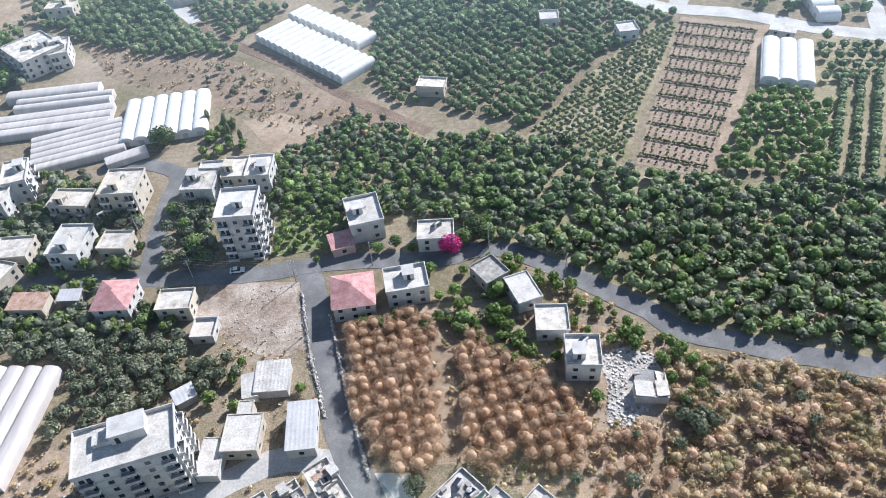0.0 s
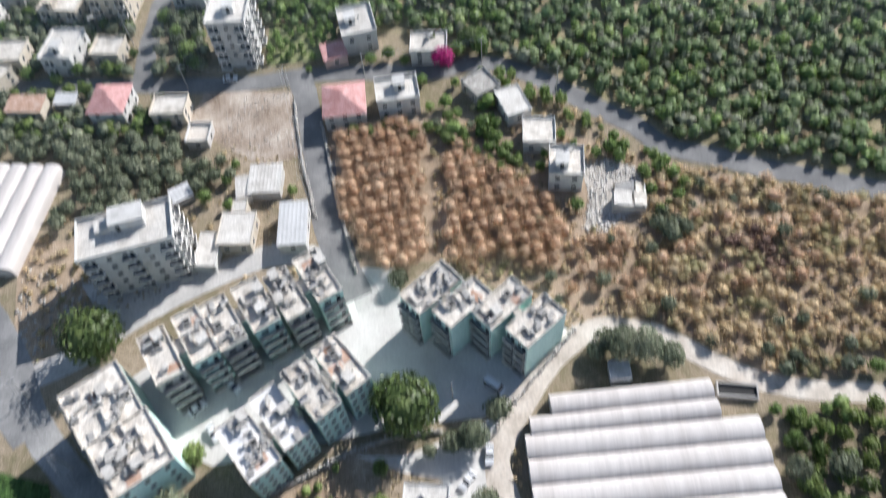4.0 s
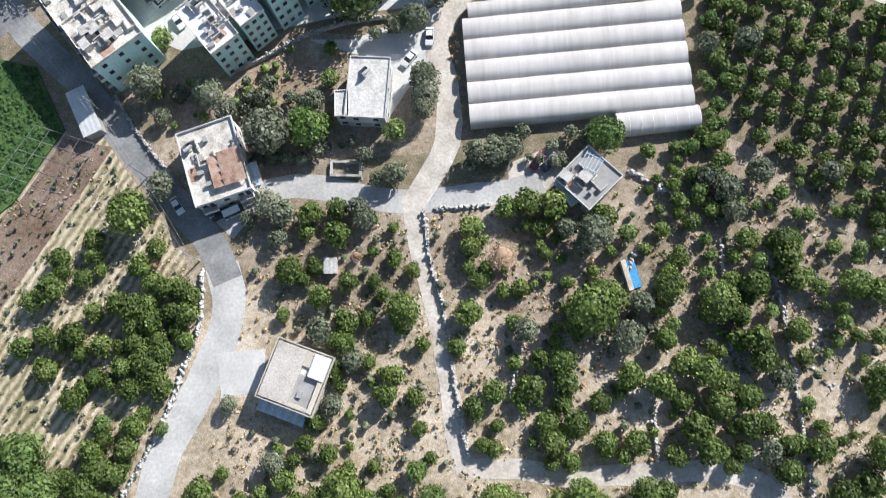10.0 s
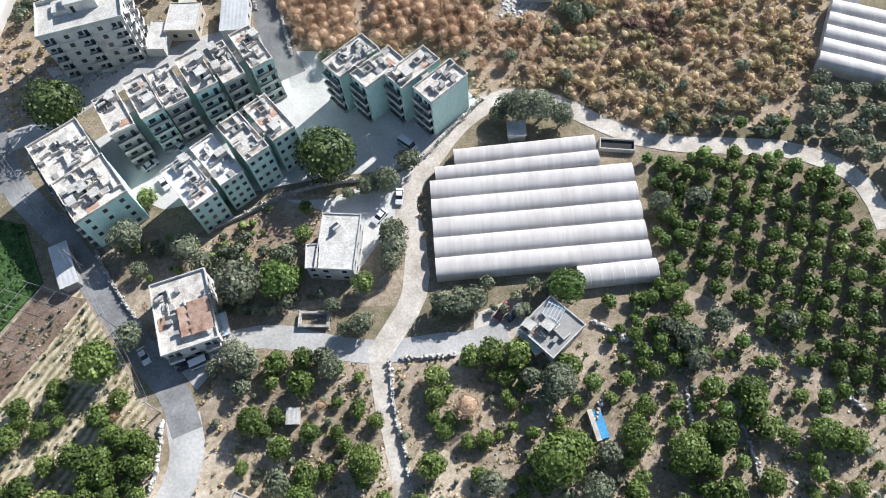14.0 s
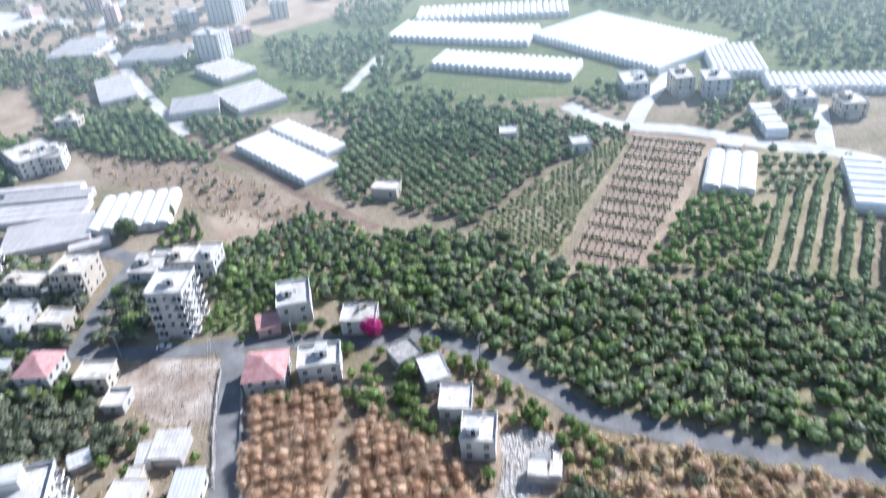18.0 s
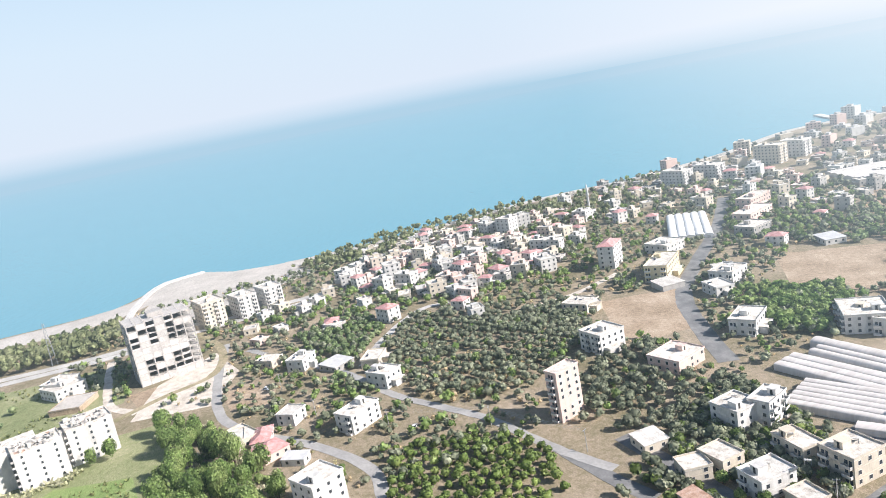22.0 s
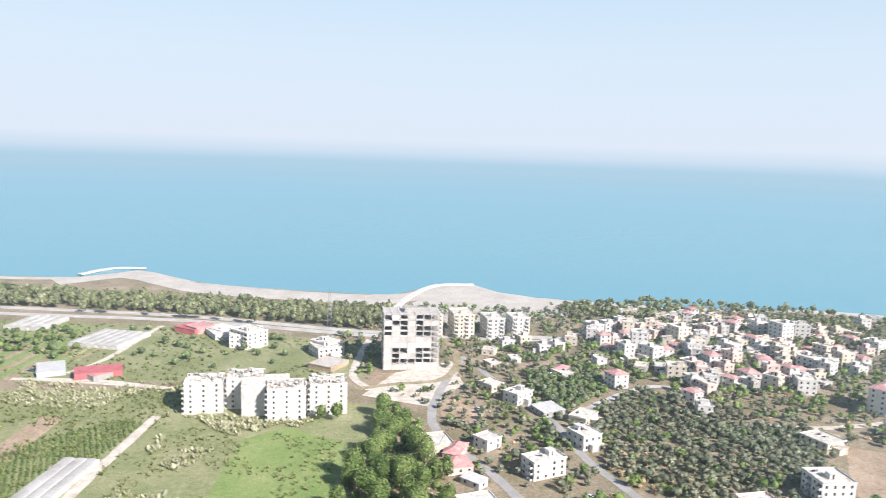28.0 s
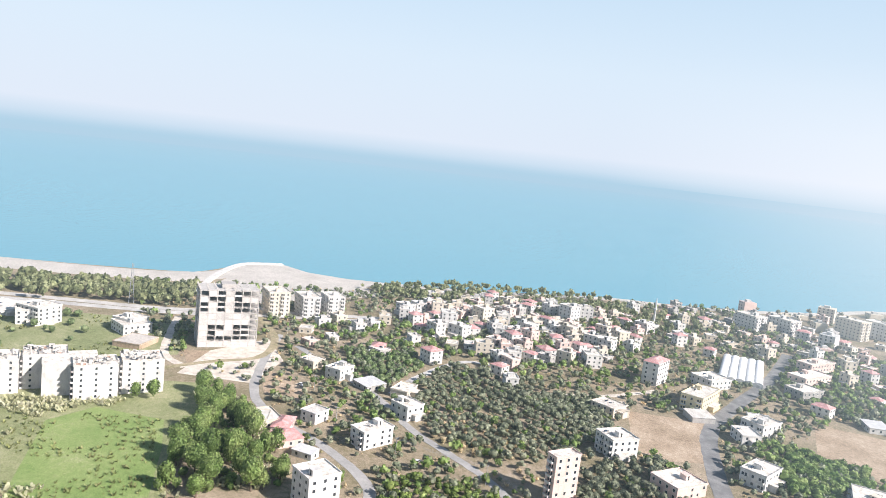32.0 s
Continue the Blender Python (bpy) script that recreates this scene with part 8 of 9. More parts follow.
grove("citrus", [(-12.8, -8.7, 2.8), (-19.7, -7.3, 2), (-12.9, -3.1, 2.6), (-18.3, -3.8, 2.8), (-40.3, -59, 3.1), (-41.4, -63.3, 2.8), (-32.5, -61.5, 2), (-36.3, -56, 1.4), (-28, -60, 2), (-0.8, -63.3, 2.3), (-30.1, -63.6, 2.6), (-3.1, -60.1, 1.7), (-10.9, -55.6, 1.7)],
      "citrus tree in a dry stony garden")
grove("olive", [(-27.4, -1.3, 3.4), (-32, -4, 2), (-24.3, -3.4, 3.1), (-8.6, -2.8, 2.6), (-6.8, -5.5, 2.6), (-25.7, -8.6, 2.3), (-16.4, -28.6, 3.1), (-10.1, -34.6, 2.6), (-14.2, -43.5, 2.6), (-25.6, -54.2, 2.6), (34.5, -9.4, 2.3), (40, -11.2, 4), (37.7, -13.8, 2.6), (45.3, -32.2, 3.4), (48.2, -25.4, 2.6), (25.2, -30.2, 2.8), (74.2, -41, 2.6), (70.3, -54.9, 2.8), (64.2, -0, 2.6), (67.8, -2.8, 3.1), (68.6, -7.5, 2.6), (74.4, 0.5, 3.1), (88.7, -0.2, 2.6), (67.2, 29.7, 2.6), (75.4, 29.6, 2.8), (-35.3, -42.6, 2)],
      "grey-green olive tree beside the lane")
grove("citrus", [(15.2, -8.2, 2.6), (15, -12.6, 2.6), (22.5, -4.4, 2.6), (27.2, -3.6, 3.1), (32.4, -4.5, 3.1), (29.3, -8.9, 2), (30.2, -14.4, 1.7), (14.3, -16.6, 1.7), (16.5, -19.3, 2), (21.1, -21.7, 1.7), (24.6, -21.3, 2), (13.9, -26.2, 2.8), (23, -28.2, 2), (11.3, -32.9, 2), (43.3, -7.3, 2.6), (38.2, -26.5, 5.4), (41.6, -24.1, 4), (35.4, -30.1, 2.8), (53.9, -22.2, 3.7), (27.8, -35.9, 2.3), (32.2, -36.1, 2.8), (32.5, -40.5, 3.1), (25.7, -41.4, 2.8), (18.4, -41.7, 2.6), (14.3, -44.9, 2.6), (31.7, -45, 2), (28.7, -48.1, 2.6), (34.1, -48.8, 3.4), (45.3, -39.9, 3.1), (50.6, -41.7, 3.1), (38.9, -44.6, 2.3), (43, -42.7, 1.7)],
      "rounded green citrus tree on a dry terrace")
grove("citrus", [(29.6, -51.9, 2.6), (39.4, -52.2, 2.6), (45.4, -52.4, 2.6), (15.7, -52.1, 1.7), (17.9, -52.7, 2), (18.7, -48.4, 1.7), (32.7, -55.8, 2), (28.9, -55.7, 1.7), (18, -62.2, 4), (21.2, -64, 3.4), (34.3, -61.6, 3.7), (30, -63.1, 3.1), (37.4, -64.4, 3.4), (46.1, -61.9, 3.4), (50, -61.5, 2.6), (52.6, -32.9, 2.6), (55.4, -38, 2.6), (59.6, -39.3, 3.1), (63.4, -41.6, 2.3), (67.2, -44.5, 2.8), (61.6, -45.9, 3.4), (54.8, -44.6, 2.6), (56.9, -50.1, 3.1), (66.7, -49.9, 2.8), (70.5, -50, 2.6), (52.8, -54.8, 2.3), (59.1, -54.4, 3.1), (65.2, -54.6, 2.3), (73.7, -53.8, 2.6), (73, -58.5, 3.1), (79.4, -54.5, 2.8), (62.9, -57.2, 2)],
      "rounded green citrus tree on a dry terrace")
grove("citrus", [(63.4, -26, 4.3), (67.4, -28.4, 2.6), (70.7, -22.9, 3.1), (66.7, -21.4, 2), (79.2, -22, 2.6), (83.6, -23.9, 2), (90.3, -23.2, 3.4), (77.9, -32.2, 2.8), (66.6, -32.8, 2), (70, -33.6, 3.1), (70.8, -37.5, 2.6), (79.2, -37.2, 2), (61.6, -34.3, 1.4), (87.3, -60.9, 3.1), (82.7, -63.4, 3.4), (80.7, -65.4, 2.6), (85.3, -65.5, 2.6), (92.3, -42.6, 3.7), (90.9, -55.7, 3.7), (94.7, -24.9, 2.6), (57, -16.3, 2.3), (60, -9.3, 2), (70.7, -13.5, 2.6), (77.7, -14, 3.4), (77.9, -17.4, 3.1), (93.7, -33.8, 2), (86.2, -34.6, 1.4), (89.5, -33.6, 1.7), (83.8, -36.7, 1.1)],
      "rounded green citrus tree on a dry terrace")
grove("dry", [(21.4, -15, 3.4), (-52.3, -13, 1.4), (-8.9, -13, 1.4)],
      "withered rusty brown fruit tree")
grove("olive", [(-54.8, 26.8, 4.3), (-41, 24.3, 3.5), (-52, 20.1, 2.1), (-37.2, 20.9, 3.1), (-27.1, 13, 5.4), (-18, 21.3, 2.6), (-0.4, 4.2, 2.6), (-4.1, 3.2, 2), (-7.1, 9, 2), (6.2, 26.3, 2.8), (6.7, 22, 3.1), (5.9, 18.3, 2.6), (2.8, 39, 2.6), (-4.3, 37.1, 1.7), (9.9, 45.7, 2), (16.9, 7.6, 2.6), (21.1, 7.2, 3.1), (24.1, 8.4, 2.8), (15.6, 5.4, 1.7), (40.7, 10.4, 2.3), (-48.4, 25.1, 2.3), (-43, 11.3, 1.4), (-24.2, 9.6, 2)],
      "large garden tree by the flat-roofed houses")
grove("lush", [(-52.7, 38.8, 2.8), (-18.9, 14.7, 4.3), (-14.3, 26.8, 2.3), (-14.4, 34.3, 1.8), (-0.2, 13.5, 2.8), (-14.2, 49.1, 2.8), (43.9, 9.5, 4), (-19.8, 17.5, 2.6), (-15.5, 16.7, 2.3)],
      "leafy bright green garden tree")
grove("bigtree", [(-8.6, 45.2, 6.5)],
      "big dark dense tree in the yard")
grove("bigtree", [(-78.6, 65.6, 6.3)],
      "big dark green tree beside the apartment slab")
grove("olive", [(38.1, 57.6, 4.5), (43, 56.8, 3.9), (34.7, 59, 3), (47.6, 54.6, 3.3), (32.1, 57.4, 2.1), (10, 44.9, 3), (4.9, 39.4, 3.3), (0.1, 38.5, 2.7), (6.4, 24.8, 3.6), (-10.5, 78.5, 2.7), (-50.8, 3.8, 3)],
      "dusty grey-green tree by the pump house")
grove("flower", [(2.2, 153.3, 3.7), (0.7, 157.7, 2.3)],
      "magenta bougainvillea climbing beside the white house")
grove("cypress", [(-0.1, 160.1, 1), (-75.6, 228.5, 1), (-71.8, 225.9, 1.1), (-82.7, 233.3, 1), (-28.9, 207.6, 0.9), (-73.3, 222.7, 1), (-68.4, 218.6, 0.9)],
      "slender dark cypress in the gardens")
grove("bigtree", [(-96.8, 220.9, 4.3), (44.8, 199.2, 2.8), (10.3, 160.4, 3.4)],
      "big dark round tree beside the greenhouses")
grove("lush", [(-84.2, 180.2, 2.8), (-79.1, 172.8, 2.8), (-74.8, 164.3, 3.1), (-71.3, 158.2, 2.6), (-122.5, 158.9, 2.3), (-113.1, 155.6, 2), (-107.3, 159.4, 2.3), (-83.4, 136.7, 2), (-96.2, 176.1, 1.7), (-137.4, 181.1, 2.3), (-136.1, 198.3, 2), (-53.8, 183.9, 2), (-46.4, 182.9, 2), (-39, 182.1, 1.7), (-18.8, 155.5, 2), (-13.7, 157.3, 2), (-8.8, 154.5, 1.7), (6.6, 156.7, 2.6), (13.3, 156.8, 2.8), (-37.3, 153.8, 1.1)],
      "leafy green garden tree beside the houses")
stuff("tree_cluster", "citrus", places([(68.3, 40.5), (86.8, 42.7), (107.4, 35.2), (116.9, 15.9), (119.9, -10.3), (110.9, -20.4), (91.9, -8.8), (70.6, 13.3), (68.9, 24.9)], 4.4, -24, 0.07, 0.97, 3, 0.6), 1.75, 2.15, 1, "rounded citrus trees in regular rows")
stuff("shrub_cluster", "scrub", places([(-33.2, -0.2), (101.4, -7.2), (99.8, -75.2), (-42, -72.2)], 2.3, 0, 0.45, 0.5, 4, 0.3), 0.3, 0.8, 3, "small dry shrubs and weeds")
stuff("weed_cluster", "olive", places([(-33.2, -0.2), (101.4, -7.2), (99.8, -75.2), (-42, -72.2)], 4.4, 0, 0.45, 0.6, 5, 0.3), 0.5, 1.1, 2, "low grey-green weeds on the terraces")
stuff("weed_cluster", "olive", places([(-95.6, -6.1), (-66, 16), (-42.7, -17.3), (-58.4, -70.8), (-89.2, -70.2)], 1.9, 0, 0.45, 0.45, 6, 0.3), 0.25, 0.6, 3, "small weeds among the citrus trees")
stuff("tree_cluster", "dry", places([(-28.6, 130), (-4.7, 128.2), (-4.3, 109.7), (-4.1, 82), (-21.5, 82.3), (-29.2, 107)], 3.4, 12, 0.12, 0.97, 7, 1.0), 1.9, 2.5, 4, "withered orange-brown orchard trees in rows")
stuff("tree_cluster", "dry", places([(2.5, 118), (8, 122), (18.4, 108.8), (24.5, 104), (30, 92), (27, 78.4), (1.2, 82)], 3.4, 12, 0.13, 0.95, 107, 1.0), 1.8, 2.5, 4, "withered orange-brown orchard trees behind the path")
stuff("tree_cluster", "dry", places([(29, 92), (46.7, 93.7), (45.7, 72.8), (37.2, 65.5), (26, 70)], 4.2, 10, 0.2, 0.8, 8, 1.2), 1.6, 2.4, 1, "withered brown orchard trees")
stuff("thicket", "scrub", places([(48.6, 97.4), (56, 109.1), (94.8, 97.7), (121.5, 89.9), (113.5, 68.3), (102.4, 57.1), (72.2, 48), (49.7, 63.3), (37.2, 65.5), (45.7, 72.8)], 3.0, 0, 0.3, 0.85, 9, 0.8), 1.3, 2.3, 5, "dry brown and olive scrub thicket")
stuff("thicket", "redscrub", places([(63, 86), (74, 88), (82, 80), (74, 73), (64, 76)], 3.2, 0, 0.3, 0.9, 109, 1.0), 1.4, 2.2, 5, "dark red-brown leafless thicket")
stuff("thicket", "olive", places([(47, 94), (58, 95), (62, 86), (52, 83)], 3.6, 0, 0.3, 0.9, 110, 1.0), 1.8, 2.8, 1, "big grey-green bushes behind the ruin")
stuff("thicket", "dry", places([(48.6, 97.4), (56, 109.1), (94.8, 97.7), (118.8, 90.1), (89.3, 69.9), (50.5, 69.3)], 4.8, 0, 0.35, 0.6, 10, 1.0), 1.5, 2.2, 5, "reddish withered shrubs")
stuff("tree_cluster", "lush", places([(-30.8, 132.2), (5.6, 130.8), (19, 121), (23, 112.6), (16.1, 110.6), (4.6, 118.9), (-5, 123), (-30.5, 125.6)], 3.4, 0, 0.3, 0.85, 11, 0.8), 1.2, 2.0, 1, "green bushes behind the houses")
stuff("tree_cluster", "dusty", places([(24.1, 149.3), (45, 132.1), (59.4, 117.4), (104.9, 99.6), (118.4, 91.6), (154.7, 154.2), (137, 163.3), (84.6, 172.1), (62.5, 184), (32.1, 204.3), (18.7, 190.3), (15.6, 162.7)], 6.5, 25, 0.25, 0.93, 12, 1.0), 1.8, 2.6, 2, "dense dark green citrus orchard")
stuff("tree_cluster", "olive", places([(24.1, 149.3), (59.4, 117.4), (104.9, 99.6), (137, 163.3), (62.5, 184), (32.1, 204.3)], 8, 25, 0.35, 0.5, 13, 1.0), 1.6, 2.4, 2, "grey-green olives among the orchard")
stuff("tree_cluster", "lush", places([(-54.1, 200.9), (18.3, 170.3), (15.8, 164), (0.4, 168.7), (-15.4, 173.5), (-31.9, 182.7), (-39, 178.1), (-53.9, 181.5)], 4.4, 10, 0.15, 0.98, 14, 1.2), 1.7, 2.3, 2, "bright green orchard rows")
stuff("tree_cluster", "lush", places([(-52.4, 203.8), (-13, 211.2), (32.1, 204.3), (18.3, 170.3)], 5.0, 10, 0.35, 0.85, 15, 1.2, 0.03), 1.5, 2.4, 2, "mixed green trees")
stuff("tree_cluster", "scrub", places([(-42.5, 233.7), (-0.8, 214.5), (32.1, 204.3), (19.6, 181.3), (-13.2, 198.1), (-32.9, 207.5)], 5.0, 0, 0.4, 0.7, 16, 1.2), 1.2, 2.2, 2, "olive-brown scrub on the slope")
stuff("tree_cluster", "olive", places([(-88.3, 187.7), (-73.5, 184.2), (-70.3, 158.9), (-85.6, 158.4), (-87.8, 176.5)], 4.4, 0, 0.25, 0.95, 17, 1.2), 1.8, 2.6, 1, "dark olive trees between the houses")
stuff("tree_cluster", "olive", places([(-124.4, 134.6), (-100.6, 133.9), (-71.7, 130.6), (-51.4, 116.9), (-57.8, 110.5), (-67.8, 109.9), (-84.7, 103.4), (-95.2, 101.3), (-102.7, 98.9), (-105.7, 122.9), (-121.4, 126.5)], 3.8, 0, 0.25, 0.97, 18, 1.0), 1.7, 2.5, 1, "dense grey-green olive grove")
stuff("tree_cluster", "olive", places([(-163.7, 207.2), (-133, 198.3), (-110.3, 179.5), (-104.4, 158.4), (-124, 160.9), (-152.4, 179.6)], 5.5, 0, 0.35, 0.8, 19, 1.2), 1.6, 2.6, 2, "garden trees between the houses")
stuff("tree_cluster", "lush", places([(-135.8, 164.7), (-88.6, 156.4), (-72.9, 136.8), (-71.3, 128.5), (-124.4, 134.6)], 5.5, 0, 0.35, 0.7, 20, 1.2), 1.4, 2.4, 2, "green garden trees")
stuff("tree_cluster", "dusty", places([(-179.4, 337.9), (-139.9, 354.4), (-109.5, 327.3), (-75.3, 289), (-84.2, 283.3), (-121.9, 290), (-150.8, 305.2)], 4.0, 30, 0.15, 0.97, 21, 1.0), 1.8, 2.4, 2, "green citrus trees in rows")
stuff("tree_cluster", "olive", places([(-224.5, 329.3), (-174.8, 294.5), (-162.8, 273.9), (-175.3, 269.5), (-203.5, 280.8)], 5.5, 0, 0.3, 0.8, 22, 1.2), 1.8, 2.6, 2, "trees around the hillside house")
stuff("tree_cluster", "scrub", places([(-150, 302.5), (-78.5, 277.6), (-12.8, 223.5), (-25, 206.3), (-82.6, 244), (-129.5, 272.8)], 4.6, 0, 0.4, 0.6, 23, 1.2), 0.6, 1.5, 3, "dry scrub on the brown slope")
stuff("tree_cluster", "olive", places([(-128, 282), (-78.5, 270.6), (-12.8, 219.5), (-25, 206.3), (-72.6, 244), (-100, 262)], 6.5, 0, 0.4, 0.55, 123, 1.2), 0.8, 2.0, 3, "olive-green shrubs on the brown slope")
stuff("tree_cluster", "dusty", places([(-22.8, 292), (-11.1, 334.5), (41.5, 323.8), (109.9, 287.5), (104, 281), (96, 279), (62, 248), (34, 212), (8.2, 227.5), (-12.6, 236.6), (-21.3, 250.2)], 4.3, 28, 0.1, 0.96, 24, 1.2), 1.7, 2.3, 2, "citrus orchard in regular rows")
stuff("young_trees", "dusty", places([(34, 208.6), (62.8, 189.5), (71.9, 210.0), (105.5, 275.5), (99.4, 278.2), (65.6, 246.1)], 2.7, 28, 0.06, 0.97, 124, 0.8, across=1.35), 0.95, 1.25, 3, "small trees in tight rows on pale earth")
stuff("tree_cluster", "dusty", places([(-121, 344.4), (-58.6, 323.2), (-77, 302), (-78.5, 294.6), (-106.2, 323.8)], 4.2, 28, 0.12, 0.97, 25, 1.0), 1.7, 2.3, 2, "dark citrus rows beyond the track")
stuff("tree_cluster", "lush", places([(118.7, 221.5), (140.5, 221.5), (138.5, 205), (122.5, 169.6), (89, 177), (110.5, 213)], 4.2, -8, 0.15, 0.95, 26, 1.0), 1.7, 2.3, 2, "dense citrus trees beside the seedling field")
stuff("tree_cluster", "dusty", places([(147.2, 227.5), (194, 228), (162, 160), (121.6, 166.9)], 2.6, 62, 0.06, 0.97, 126, 0.8, across=2.2), 1.5, 1.9, 2, "citrus trees in wide rows")
stuff("tree_cluster", "dusty", places([(155.2, 254.3), (187, 248.5), (174.8, 225.1), (142.5, 222.7)], 4.4, -8, 0.07, 0.97, 27, 1.2, across=1.7), 1.7, 2.2, 2, "citrus trees behind the white film house")
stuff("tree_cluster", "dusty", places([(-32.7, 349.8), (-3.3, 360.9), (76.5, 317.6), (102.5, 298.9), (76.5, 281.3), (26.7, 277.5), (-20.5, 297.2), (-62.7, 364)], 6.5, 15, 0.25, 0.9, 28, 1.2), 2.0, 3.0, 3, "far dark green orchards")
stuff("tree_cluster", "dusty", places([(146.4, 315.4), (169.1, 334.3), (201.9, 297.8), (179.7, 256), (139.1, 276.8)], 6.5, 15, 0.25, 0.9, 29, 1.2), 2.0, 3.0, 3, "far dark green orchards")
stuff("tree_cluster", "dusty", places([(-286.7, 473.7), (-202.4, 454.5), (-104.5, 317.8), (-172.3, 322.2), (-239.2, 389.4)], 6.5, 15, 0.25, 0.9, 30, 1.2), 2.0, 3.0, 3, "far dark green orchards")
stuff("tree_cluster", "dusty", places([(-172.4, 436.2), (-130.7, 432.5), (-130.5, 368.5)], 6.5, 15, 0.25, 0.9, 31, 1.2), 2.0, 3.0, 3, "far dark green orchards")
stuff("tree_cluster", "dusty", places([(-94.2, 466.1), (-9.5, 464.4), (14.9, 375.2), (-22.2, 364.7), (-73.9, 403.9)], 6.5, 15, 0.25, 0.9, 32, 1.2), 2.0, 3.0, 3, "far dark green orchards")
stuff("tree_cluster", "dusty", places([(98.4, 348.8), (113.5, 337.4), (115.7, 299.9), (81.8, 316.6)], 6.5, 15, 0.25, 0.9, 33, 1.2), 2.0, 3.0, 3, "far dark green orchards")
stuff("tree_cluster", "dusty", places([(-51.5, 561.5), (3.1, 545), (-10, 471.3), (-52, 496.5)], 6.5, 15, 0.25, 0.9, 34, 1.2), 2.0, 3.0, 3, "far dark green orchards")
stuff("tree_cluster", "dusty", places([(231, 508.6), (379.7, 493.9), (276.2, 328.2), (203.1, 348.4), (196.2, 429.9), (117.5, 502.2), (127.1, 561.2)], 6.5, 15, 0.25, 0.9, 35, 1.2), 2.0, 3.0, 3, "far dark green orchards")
stuff("tree_cluster", "olive", places([(-265.7, 1082.7), (98.1, 894.9), (488.4, 776.1), (365.5, 470.9), (215.4, 468.7), (114.8, 551.1), (-22.8, 616.9), (-135.8, 679.1)], 10, 15, 0.4, 0.6, 36, 1.2, 0.012), 2.5, 4.5, 3, "far belts of trees on the plain")
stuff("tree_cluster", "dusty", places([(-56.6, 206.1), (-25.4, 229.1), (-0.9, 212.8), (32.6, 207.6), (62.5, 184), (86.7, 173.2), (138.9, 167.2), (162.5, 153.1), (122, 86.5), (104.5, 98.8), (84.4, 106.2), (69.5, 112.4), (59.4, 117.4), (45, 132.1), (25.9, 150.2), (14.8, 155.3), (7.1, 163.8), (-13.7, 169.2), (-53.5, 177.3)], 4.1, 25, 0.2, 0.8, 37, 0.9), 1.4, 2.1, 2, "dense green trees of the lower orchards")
stuff("tree_cluster", "olive", places([(-56.6, 206.1), (-25.4, 229.1), (-0.9, 212.8), (32.6, 207.6), (62.5, 184), (86.7, 173.2), (138.9, 167.2), (162.5, 153.1), (122, 86.5), (104.5, 98.8), (84.4, 106.2), (69.5, 112.4), (59.4, 117.4), (45, 132.1), (25.9, 150.2), (14.8, 155.3), (7.1, 163.8), (-13.7, 169.2), (-53.5, 177.3)], 5.2, 25, 0.35, 0.75, 38, 0.9), 1.3, 2.0, 2, "grey-green trees of the lower orchards")
stuff("tree_cluster", "lush", places([(-56.6, 206.1), (-25.4, 229.1), (-0.9, 212.8), (32.6, 207.6), (62.5, 184), (86.7, 173.2), (138.9, 167.2), (162.5, 153.1), (122, 86.5), (104.5, 98.8), (84.4, 106.2), (69.5, 112.4), (59.4, 117.4), (45, 132.1), (25.9, 150.2), (14.8, 155.3), (7.1, 163.8), (-13.7, 169.2), (-53.5, 177.3)], 6.5, 25, 0.4, 0.55, 39, 1.2), 1.5, 2.4, 2, "lighter green trees in the orchards")
stuff("tree_cluster", "scrub", places([(-56.6, 206.1), (-25.4, 229.1), (-0.9, 212.8), (32.6, 207.6), (62.5, 184), (86.7, 173.2), (138.9, 167.2), (162.5, 153.1), (122, 86.5), (104.5, 98.8), (84.4, 106.2), (69.5, 112.4), (59.4, 117.4), (45, 132.1), (25.9, 150.2), (14.8, 155.3), (7.1, 163.8), (-13.7, 169.2), (-53.5, 177.3)], 6.0, 25, 0.4, 0.5, 40, 1.2), 0.9, 1.6, 3, "dry shrubs between orchard trees")
stuff("thicket", "scrub", places([(20, 112), (50.5, 113.9), (56.3, 111.2), (94.8, 97.7), (121.5, 89.9), (112.9, 66.8), (103.8, 51.5), (72.2, 48), (49.7, 63.3), (30.6, 63), (-2, 84), (-2, 128)], 2.4, 0, 0.4, 0.8, 41, 0.6), 0.7, 1.4, 3, "dense dry scrub in autumn browns")
stuff("thicket", "olive", places([(-34.1, 134.4), (19.7, 134.4), (50.5, 113.9), (56.3, 111.2), (94.8, 97.7), (121.5, 89.9), (112.9, 66.8), (103.8, 51.5), (72.2, 48), (49.7, 63.3), (30.6, 63), (21.9, 74.4), (16.5, 84.9), (19.5, 114.4), (0.1, 126.4)], 11, 0, 0.4, 0.6, 42, 0.8), 1.2, 2.2, 1, "grey-green bushes in the scrub")
stuff("tree_cluster", "lush", places([(43, 49.7), (72.6, 49.3), (104.9, 51.5), (102.5, 42.6), (75.5, 42.8), (47.9, 50.7)], 4.5, 0, 0.3, 0.8, 43, 1.2), 1.3, 2.0, 1, "green hedge along the dusty track")
stuff("tree_cluster", "olive", places([(-176.6, 218.7), (-100.4, 207.6), (-78.1, 155.1), (-37.4, 152.4), (-67.4, 151.5), (-69.8, 120.8), (-137.4, 128.3)], 5.2, 0, 0.4, 0.65, 44, 1.2), 1.3, 2.4, 2, "garden trees among the village houses")
stuff("tree_cluster", "scrub", places([(-71.7, 130.6), (-35.2, 116.9), (-29, 78.8), (-97.1, 82.6), (-102.7, 98.9)], 3.6, 0, 0.4, 0.6, 45, 1.2), 0.8, 1.8, 2, "bushes round the sheds")
